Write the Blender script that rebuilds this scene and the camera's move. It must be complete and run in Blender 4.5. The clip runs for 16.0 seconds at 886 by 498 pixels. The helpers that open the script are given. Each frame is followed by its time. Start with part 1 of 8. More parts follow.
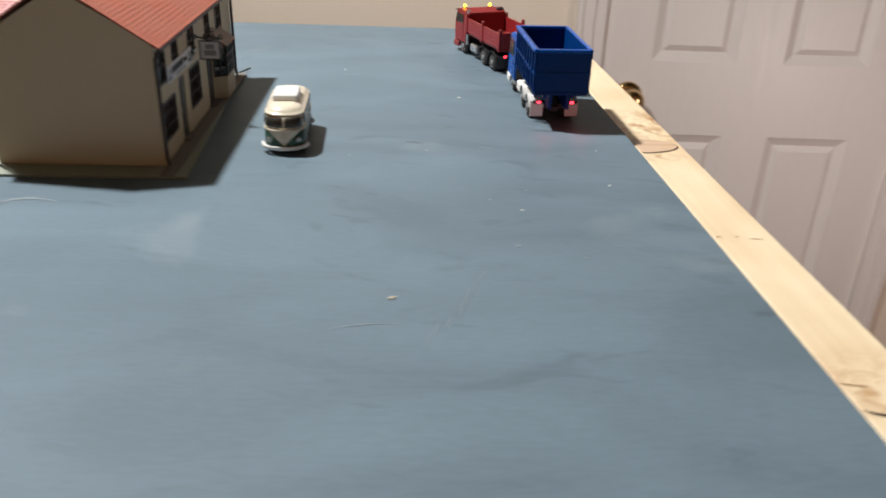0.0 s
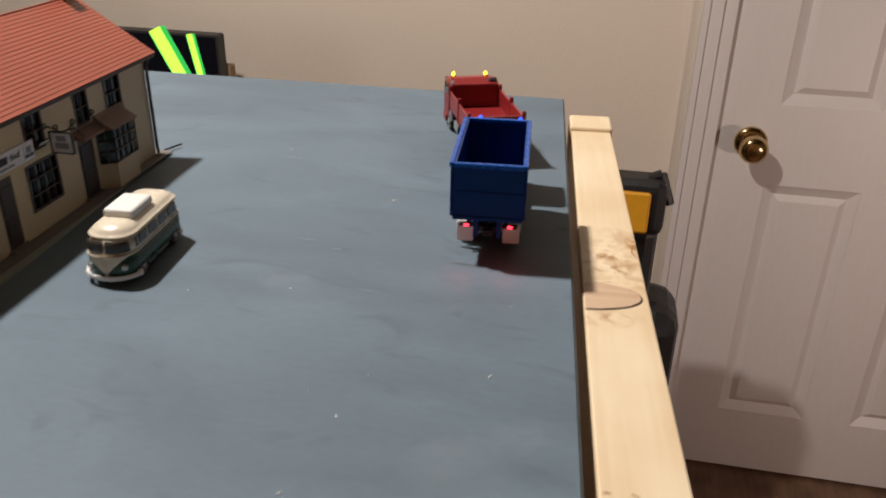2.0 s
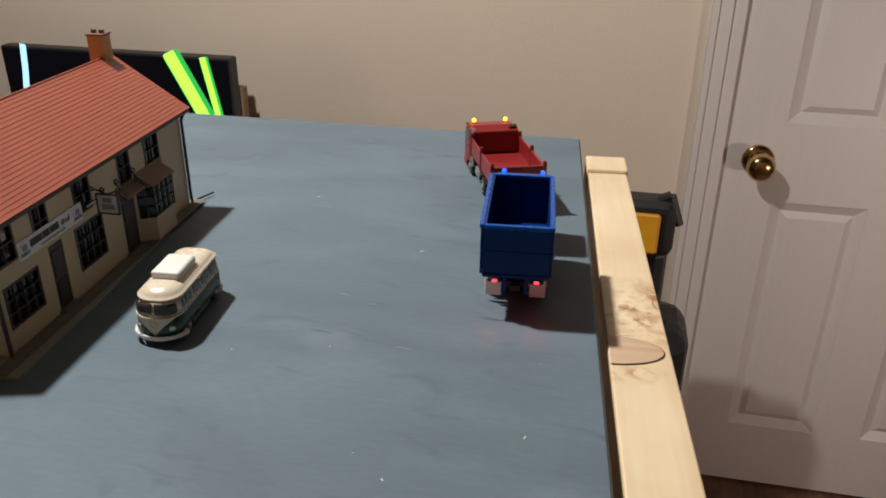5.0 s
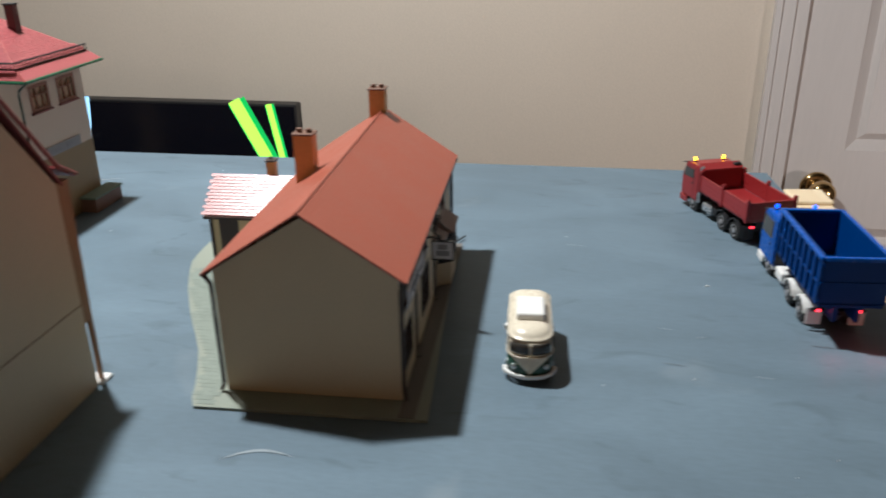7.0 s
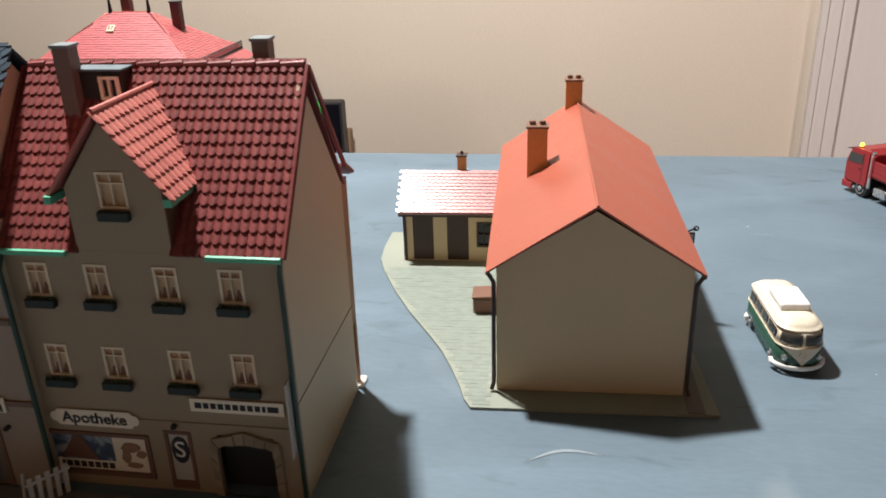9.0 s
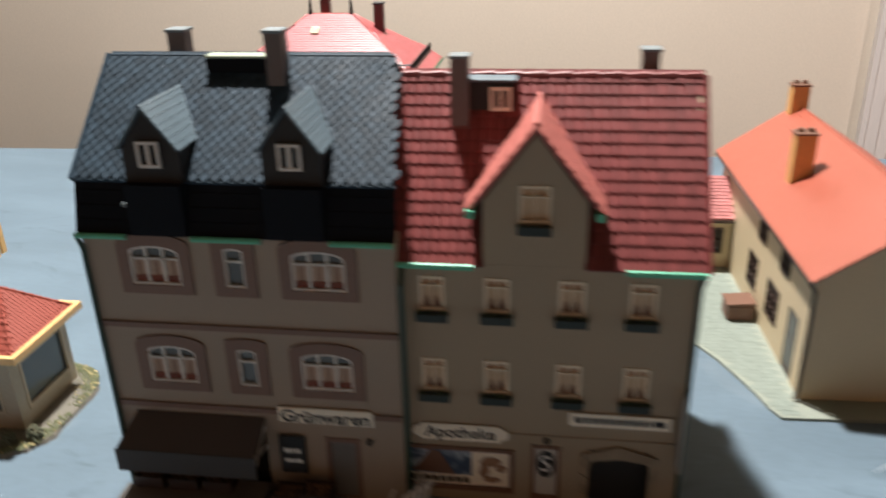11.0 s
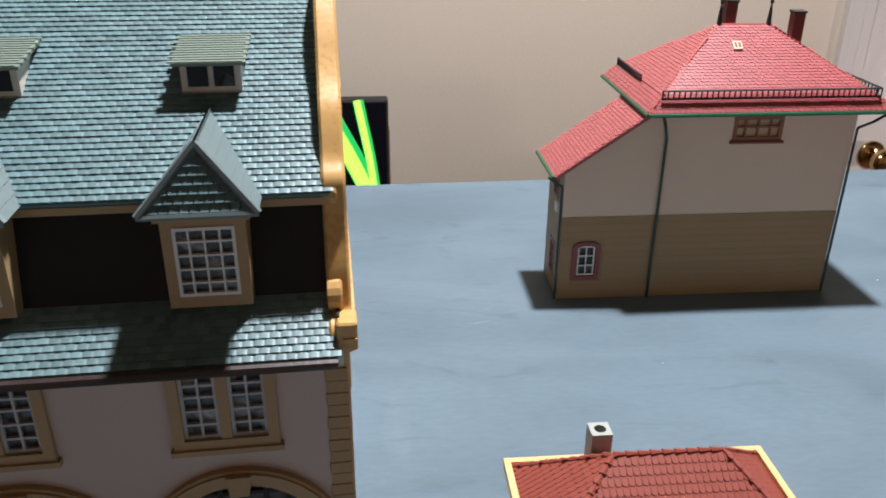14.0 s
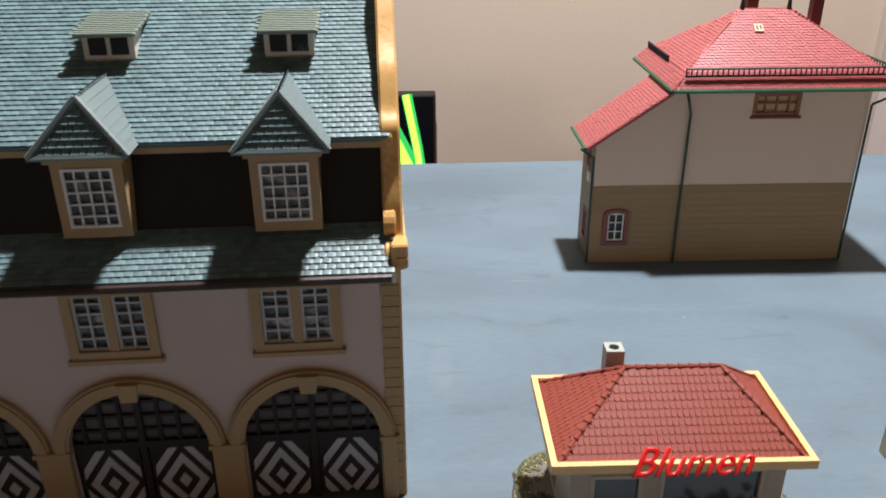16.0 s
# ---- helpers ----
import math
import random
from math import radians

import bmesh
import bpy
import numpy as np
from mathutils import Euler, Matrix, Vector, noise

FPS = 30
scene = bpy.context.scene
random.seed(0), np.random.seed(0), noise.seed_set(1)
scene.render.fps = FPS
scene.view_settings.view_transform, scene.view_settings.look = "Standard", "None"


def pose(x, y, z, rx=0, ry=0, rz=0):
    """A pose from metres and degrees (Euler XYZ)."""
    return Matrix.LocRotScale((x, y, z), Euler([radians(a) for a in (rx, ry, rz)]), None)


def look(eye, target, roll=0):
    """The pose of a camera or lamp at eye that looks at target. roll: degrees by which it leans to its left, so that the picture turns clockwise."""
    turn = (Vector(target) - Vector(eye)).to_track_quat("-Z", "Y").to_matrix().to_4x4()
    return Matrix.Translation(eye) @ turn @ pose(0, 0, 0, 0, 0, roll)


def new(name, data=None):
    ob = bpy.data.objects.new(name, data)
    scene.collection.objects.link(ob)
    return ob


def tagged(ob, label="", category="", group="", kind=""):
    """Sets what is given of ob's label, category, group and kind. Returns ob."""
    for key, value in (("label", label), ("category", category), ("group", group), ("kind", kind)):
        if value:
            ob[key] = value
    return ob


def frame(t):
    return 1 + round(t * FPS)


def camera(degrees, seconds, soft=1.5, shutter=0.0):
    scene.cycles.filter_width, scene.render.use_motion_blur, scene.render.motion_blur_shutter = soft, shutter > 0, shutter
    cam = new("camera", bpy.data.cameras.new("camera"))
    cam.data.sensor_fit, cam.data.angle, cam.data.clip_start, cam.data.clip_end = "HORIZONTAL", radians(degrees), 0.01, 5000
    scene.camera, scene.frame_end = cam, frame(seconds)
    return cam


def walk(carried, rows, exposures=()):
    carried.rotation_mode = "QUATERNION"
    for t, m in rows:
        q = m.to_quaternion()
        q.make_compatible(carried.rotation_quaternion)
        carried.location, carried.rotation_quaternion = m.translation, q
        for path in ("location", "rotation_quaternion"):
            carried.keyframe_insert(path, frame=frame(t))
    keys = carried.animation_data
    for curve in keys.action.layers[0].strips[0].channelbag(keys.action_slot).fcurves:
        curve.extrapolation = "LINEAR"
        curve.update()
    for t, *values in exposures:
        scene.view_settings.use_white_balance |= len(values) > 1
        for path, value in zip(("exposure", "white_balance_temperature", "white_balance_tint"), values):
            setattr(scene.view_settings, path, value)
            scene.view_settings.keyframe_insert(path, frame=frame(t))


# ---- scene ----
cam = camera(57.4, 16.0, soft=1.8, shutter=0.5)
PATH = [
    (0, (0.038, 0.024, 1.477), (0.051, 1.966, 0.5), 2.0),
    (0.5, (0.133, 0.06, 1.463), (-0.126, 1.838, 0.585), 2.0),
    (1, (0.148, 0.104, 1.48), (-0.179, 1.863, 0.586), 2.2),
    (1.5, (0.149, 0.122, 1.485), (-0.209, 1.878, 0.597), 1.4),
    (2, (0.156, 0.168, 1.495), (-0.191, 1.927, 0.61), 1.2),
    (2.5, (0.161, 0.18, 1.499), (-0.186, 1.942, 0.619), 1.2),
    (3, (0.157, 0.183, 1.506), (-0.189, 1.945, 0.625), 1.1),
    (3.5, (0.151, 0.182, 1.513), (-0.192, 1.943, 0.63), 1.2),
    (5.8, (0.134, 0.148, 1.532), (-0.233, 1.927, 0.696), 0.5),
    (6, (0.115, 0.145, 1.535), (-0.244, 1.936, 0.72), 0.4),
    (6.5, (0.035, 0.123, 1.541), (-0.296, 1.929, 0.747), 0.0),
    (7, (-0.029, 0.11, 1.534), (-0.356, 1.919, 0.746), -0.8),
    (7.5, (-0.085, 0.106, 1.533), (-0.403, 1.913, 0.737), -1.4),
    (8, (-0.125, 0.104, 1.531), (-0.437, 1.912, 0.735), -1.8),
    (10.3, (-0.211, 0.067, 1.548), (-0.492, 1.879, 0.748), -1.5),
    (10.5, (-0.229, 0.062, 1.552), (-0.517, 1.873, 0.753), -1.6),
    (11, (-0.305, 0.082, 1.541), (-0.571, 1.891, 0.73), -1.4),
    (11.5, (-0.391, 0.144, 1.549), (-0.621, 1.945, 0.709), -1.2),
    (12, (-0.49, 0.162, 1.548), (-0.536, 1.977, 0.71), -1.1),
    (12.5, (-0.59, 0.155, 1.54), (-0.474, 1.967, 0.702), -0.6),
    (13, (-0.636, 0.174, 1.542), (-0.468, 1.979, 0.697), -0.3),
    (13.5, (-0.653, 0.185, 1.539), (-0.487, 1.99, 0.693), 0.3),
    (14, (-0.66, 0.189, 1.541), (-0.499, 1.995, 0.697), 0.5),
    (14.5, (-0.666, 0.179, 1.54), (-0.544, 1.986, 0.692), 0.5),
    (15, (-0.663, 0.172, 1.54), (-0.579, 1.982, 0.694), -0.0),
    (15.5, (-0.658, 0.158, 1.543), (-0.601, 1.969, 0.697), -0.3),
    (16, (-0.661, 0.139, 1.54), (-0.613, 1.953, 0.699), -0.3),
]
EXPOSURES = [(0, 0.22, 6200, 9), (0.8, 0.08, 6450, 11), (1.5, 0.0, 6650, 14), (2.5, -0.22, 6750, 15), (3.5, -0.24, 6750, 15), (6, -0.2, 6250, 8), (7, -0.08, 5900, 7), (8, 0.22, 6350, 12), (10.5, 0.5, 6300, 10), (11.2, 0.5, 6300, 11), (12, 0.2, 6000, 12), (13, 0.06, 5950, 12), (14.5, 0.14, 6050, 12), (16, 0.18, 6300, 15)]
walk(cam, [(t, look(eye, target, roll)) for t, eye, target, roll in PATH], EXPOSURES)
T = 1.32  # top of the layout board

# ---- light ----
world = bpy.data.worlds.new("room_dark")
world.use_nodes = True
world.node_tree.nodes["Background"].inputs[0].default_value = (0.02, 0.018, 0.016, 1)
world.node_tree.nodes["Background"].inputs[1].default_value = 0.3
scene.world = world


def bulb(name, x, y, z, watts, colour, radius):
    data = bpy.data.lights.new(name, "POINT")
    data.energy, data.color, data.shadow_soft_size = watts, colour, radius
    ob = new(name, data)
    ob.location = (x, y, z)
    return ob


bulb("ceiling_bulb", -0.48, 0.67, 2.30, 73.0, (1.0, 0.955, 0.89), 0.03)
bulb("side_bulb", 1.10, 0.95, 0.90, 11.0, (1.0, 0.82, 0.73), 0.04)


# ---- materials ----
def principled(name, rgb, rough=0.5, metal=0.0, spec=0.5, coat=0.0):
    m = bpy.data.materials.new(name)
    m.use_nodes = True
    b = m.node_tree.nodes["Principled BSDF"]
    b.inputs["Base Color"].default_value = (*rgb, 1)
    b.inputs["Roughness"].default_value = rough
    b.inputs["Metallic"].default_value = metal
    b.inputs["Specular IOR Level"].default_value = spec
    b.inputs["Coat Weight"].default_value = coat
    b.inputs["Coat Roughness"].default_value = 0.15
    return m


def surface(name, rgb, rough=0.5, fine=900.0, broad=45.0, vary=0.12, bump=0.12, metal=0.0, spec=0.5, stretch=(1, 1, 1), piece=0.0, coat=0.0, depth=0.0004, stain=None):
    """A surface with variation at two scales, fine relief and, for pieces, a tone of their own."""
    m = principled(name, rgb, rough, metal, spec, coat)
    nt = m.node_tree
    n, l = nt.nodes, nt.links
    b = n["Principled BSDF"]
    co = n.new("ShaderNodeTexCoord")
    mp = n.new("ShaderNodeMapping")
    mp.inputs["Scale"].default_value = stretch
    l.new(co.outputs["Object"], mp.inputs[0])
    n1 = n.new("ShaderNodeTexNoise")
    n1.inputs["Scale"].default_value, n1.inputs["Detail"].default_value = broad, 5
    n2 = n.new("ShaderNodeTexNoise")
    n2.inputs["Scale"].default_value, n2.inputs["Detail"].default_value = fine, 3
    for q in (n1, n2):
        l.new(mp.outputs[0], q.inputs["Vector"])
    add = n.new("ShaderNodeMath")
    add.operation = "ADD"
    l.new(n1.outputs["Fac"], add.inputs[0])
    l.new(n2.outputs["Fac"], add.inputs[1])
    last = add.outputs[0]
    if piece:
        info = n.new("ShaderNodeObjectInfo")
        geo = n.new("ShaderNodeNewGeometry")
        both = n.new("ShaderNodeMath")
        both.operation = "ADD"
        l.new(info.outputs["Random"], both.inputs[0])
        l.new(geo.outputs["Random Per Island"], both.inputs[1])
        fr = n.new("ShaderNodeMath")
        fr.operation = "FRACT"
        l.new(both.outputs[0], fr.inputs[0])
        mul = n.new("ShaderNodeMath")
        mul.operation = "MULTIPLY_ADD"
        mul.inputs[1].default_value, mul.inputs[2].default_value = piece / max(vary, 0.01), -0.5 * piece / max(vary, 0.01)
        l.new(fr.outputs[0], mul.inputs[0])
        sm = n.new("ShaderNodeMath")
        sm.operation = "ADD"
        l.new(last, sm.inputs[0])
        l.new(mul.outputs[0], sm.inputs[1])
        last = sm.outputs[0]
    rng = n.new("ShaderNodeMapRange")
    rng.clamp = False
    rng.inputs[1].default_value, rng.inputs[2].default_value = 0.6, 1.4
    rng.inputs[3].default_value, rng.inputs[4].default_value = 1 - vary, 1 + vary
    l.new(last, rng.inputs[0])
    mix = n.new("ShaderNodeVectorMath")
    mix.operation = "SCALE"
    mix.inputs[0].default_value = rgb
    l.new(rng.outputs[0], mix.inputs["Scale"])
    colour = mix.outputs[0]
    if stain:
        n3 = n.new("ShaderNodeTexNoise")
        n3.inputs["Scale"].default_value, n3.inputs["Detail"].default_value, n3.inputs["Distortion"].default_value = stain[1], 6, 0.6
        l.new(mp.outputs[0], n3.inputs["Vector"])
        ramp = n.new("ShaderNodeValToRGB")
        ramp.color_ramp.elements[0].position, ramp.color_ramp.elements[1].position = stain[2], stain[3]
        l.new(n3.outputs["Fac"], ramp.inputs[0])
        mc = n.new("ShaderNodeMix")
        mc.data_type = "RGBA"
        l.new(ramp.outputs[0], mc.inputs["Factor"])
        l.new(colour, mc.inputs["A"])
        mc.inputs["B"].default_value = (*stain[0], 1)
        colour = mc.outputs["Result"]
    l.new(colour, b.inputs["Base Color"])
    rr = n.new("ShaderNodeMapRange")
    rr.inputs[1].default_value, rr.inputs[2].default_value = 0.6, 1.4
    rr.inputs[3].default_value, rr.inputs[4].default_value = max(0.03, rough - 0.1), min(1, rough + 0.12)
    l.new(add.outputs[0], rr.inputs[0])
    l.new(rr.outputs[0], b.inputs["Roughness"])
    if bump:
        bp = n.new("ShaderNodeBump")
        bp.inputs["Strength"].default_value, bp.inputs["Distance"].default_value = bump, depth
        l.new(n2.outputs["Fac"], bp.inputs["Height"])
        l.new(bp.outputs[0], b.inputs["Normal"])
    return m


def glowing(name, rgb, strength):
    m = principled(name, rgb, 0.3)
    b = m.node_tree.nodes["Principled BSDF"]
    b.inputs["Emission Color"].default_value = (*rgb, 1)
    b.inputs["Emission Strength"].default_value = strength
    return m


def clear(name, rgb=(0.9, 0.93, 0.95), rough=0.05, weight=0.85):
    m = principled(name, rgb, rough)
    b = m.node_tree.nodes["Principled BSDF"]
    b.inputs["Transmission Weight"].default_value = weight
    b.inputs["IOR"].default_value = 1.3
    return m


def board_paint():
    """Blue-grey wall paint brushed on a board: long streaks, rubbed light patches, scuffs."""
    m = surface("board_paint", (0.139, 0.190, 0.232), 0.56, 260, 7, 0.10, 0.10, spec=0.14, stretch=(0.55, 1.6, 1), depth=0.0006)
    nt = m.node_tree
    n, l = nt.nodes, nt.links
    b = n["Principled BSDF"]
    was = b.inputs["Base Color"].links[0].from_socket
    co = n.new("ShaderNodeTexCoord")
    mp = n.new("ShaderNodeMapping")
    mp.inputs["Scale"].default_value = (5, 12, 1)
    mp.inputs["Rotation"].default_value = (0, 0, 0.25)
    l.new(co.outputs["Object"], mp.inputs[0])
    streak = n.new("ShaderNodeTexNoise")
    streak.inputs["Scale"].default_value, streak.inputs["Detail"].default_value, streak.inputs["Distortion"].default_value = 1.6, 7, 0.8
    l.new(mp.outputs[0], streak.inputs["Vector"])
    r1 = n.new("ShaderNodeMapRange")
    r1.inputs[1].default_value, r1.inputs[2].default_value, r1.inputs[3].default_value, r1.inputs[4].default_value = 0.3, 0.72, 0.88, 1.13
    l.new(streak.outputs["Fac"], r1.inputs[0])
    sc = n.new("ShaderNodeVectorMath")
    sc.operation = "SCALE"
    l.new(was, sc.inputs[0])
    l.new(r1.outputs[0], sc.inputs["Scale"])
    rub = n.new("ShaderNodeTexNoise")
    rub.inputs["Scale"].default_value, rub.inputs["Detail"].default_value, rub.inputs["Distortion"].default_value = 9, 9, 1.2
    l.new(co.outputs["Object"], rub.inputs["Vector"])
    ramp = n.new("ShaderNodeValToRGB")
    ramp.color_ramp.elements[0].position, ramp.color_ramp.elements[1].position = 0.62, 0.82
    ramp.color_ramp.elements[1].color = (0.3, 0.3, 0.3, 1)
    l.new(rub.outputs["Fac"], ramp.inputs[0])
    mc = n.new("ShaderNodeMix")
    mc.data_type = "RGBA"
    l.new(ramp.outputs[0], mc.inputs["Factor"])
    l.new(sc.outputs[0], mc.inputs["A"])
    mc.inputs["B"].default_value = (0.34, 0.38, 0.40, 1)
    smear = n.new("ShaderNodeTexNoise")
    smear.inputs["Scale"].default_value, smear.inputs["Detail"].default_value, smear.inputs["Distortion"].default_value = 3.2, 8, 1.6
    l.new(mp.outputs[0], smear.inputs["Vector"])
    dark = n.new("ShaderNodeMapRange")
    dark.inputs[1].default_value, dark.inputs[2].default_value, dark.inputs[3].default_value, dark.inputs[4].default_value = 0.60, 0.80, 1.0, 0.70
    l.new(smear.outputs["Fac"], dark.inputs[0])
    out = n.new("ShaderNodeVectorMath")
    out.operation = "SCALE"
    l.new(mc.outputs["Result"], out.inputs[0])
    l.new(dark.outputs[0], out.inputs["Scale"])
    l.new(out.outputs[0], b.inputs["Base Color"])
    return m


def pine(name, rgb, dark, along=1):
    """Planed softwood with grain running along y."""
    m = principled(name, rgb, 0.5)
    nt = m.node_tree
    n, l = nt.nodes, nt.links
    b = n["Principled BSDF"]
    co = n.new("ShaderNodeTexCoord")
    mp = n.new("ShaderNodeMapping")
    mp.inputs["Scale"].default_value = (1, 0.06, 1) if along else (0.06, 1, 1)
    l.new(co.outputs["Object"], mp.inputs[0])
    a = n.new("ShaderNodeTexNoise")
    a.inputs["Scale"].default_value, a.inputs["Detail"].default_value, a.inputs["Distortion"].default_value = 130, 5, 0.5
    l.new(mp.outputs[0], a.inputs["Vector"])
    c = n.new("ShaderNodeTexNoise")
    c.inputs["Scale"].default_value, c.inputs["Detail"].default_value = 14, 4
    l.new(co.outputs["Object"], c.inputs["Vector"])
    s = n.new("ShaderNodeMath")
    s.operation = "MULTIPLY_ADD"
    s.inputs[1].default_value = 0.6
    l.new(a.outputs["Fac"], s.inputs[0])
    l.new(c.outputs["Fac"], s.inputs[2])
    ramp = n.new("ShaderNodeValToRGB")
    ramp.color_ramp.elements[0].position, ramp.color_ramp.elements[1].position = 0.62, 1.0
    ramp.color_ramp.elements[0].color, ramp.color_ramp.elements[1].color = (*rgb, 1), (*dark, 1)
    l.new(s.outputs[0], ramp.inputs[0])
    l.new(ramp.outputs[0], b.inputs["Base Color"])
    bp = n.new("ShaderNodeBump")
    bp.inputs["Strength"].default_value, bp.inputs["Distance"].default_value = 0.2, 0.0005
    l.new(a.outputs["Fac"], bp.inputs["Height"])
    l.new(bp.outputs[0], b.inputs["Normal"])
    return m


def knotty(name, rgb, dark, stains):
    """Pine with brown resin stains; each stain: centre x, y, reach along x, y, strength."""
    m = pine(name, rgb, dark)
    n, l = m.node_tree.nodes, m.node_tree.links
    b = n["Principled BSDF"]
    colour = b.inputs["Base Color"].links[0].from_socket
    co = n.new("ShaderNodeTexCoord")
    for x, y, rx, ry, strength in stains:
        mp = n.new("ShaderNodeMapping")
        mp.inputs["Location"].default_value = (-x / rx, -y / ry, 0)
        mp.inputs["Scale"].default_value = (1 / rx, 1 / ry, 0)
        l.new(co.outputs["Object"], mp.inputs[0])
        ball = n.new("ShaderNodeTexGradient")
        ball.gradient_type = "SPHERICAL"
        l.new(mp.outputs[0], ball.inputs[0])
        grain = n.new("ShaderNodeTexNoise")
        grain.inputs["Scale"].default_value, grain.inputs["Detail"].default_value, grain.inputs["Distortion"].default_value = 110, 6, 0.8
        l.new(co.outputs["Object"], grain.inputs["Vector"])
        cut = n.new("ShaderNodeMapRange")
        cut.inputs[1].default_value, cut.inputs[2].default_value, cut.inputs[4].default_value = 0.42, 0.66, strength
        l.new(grain.outputs["Fac"], cut.inputs[0])
        mul = n.new("ShaderNodeMath")
        mul.operation = "MULTIPLY"
        l.new(ball.outputs["Fac"], mul.inputs[0])
        l.new(cut.outputs[0], mul.inputs[1])
        mc = n.new("ShaderNodeMix")
        mc.data_type = "RGBA"
        l.new(mul.outputs[0], mc.inputs["Factor"])
        l.new(colour, mc.inputs["A"])
        mc.inputs["B"].default_value = (0.46, 0.235, 0.085, 1)
        colour = mc.outputs["Result"]
    l.new(colour, b.inputs["Base Color"])
    return m


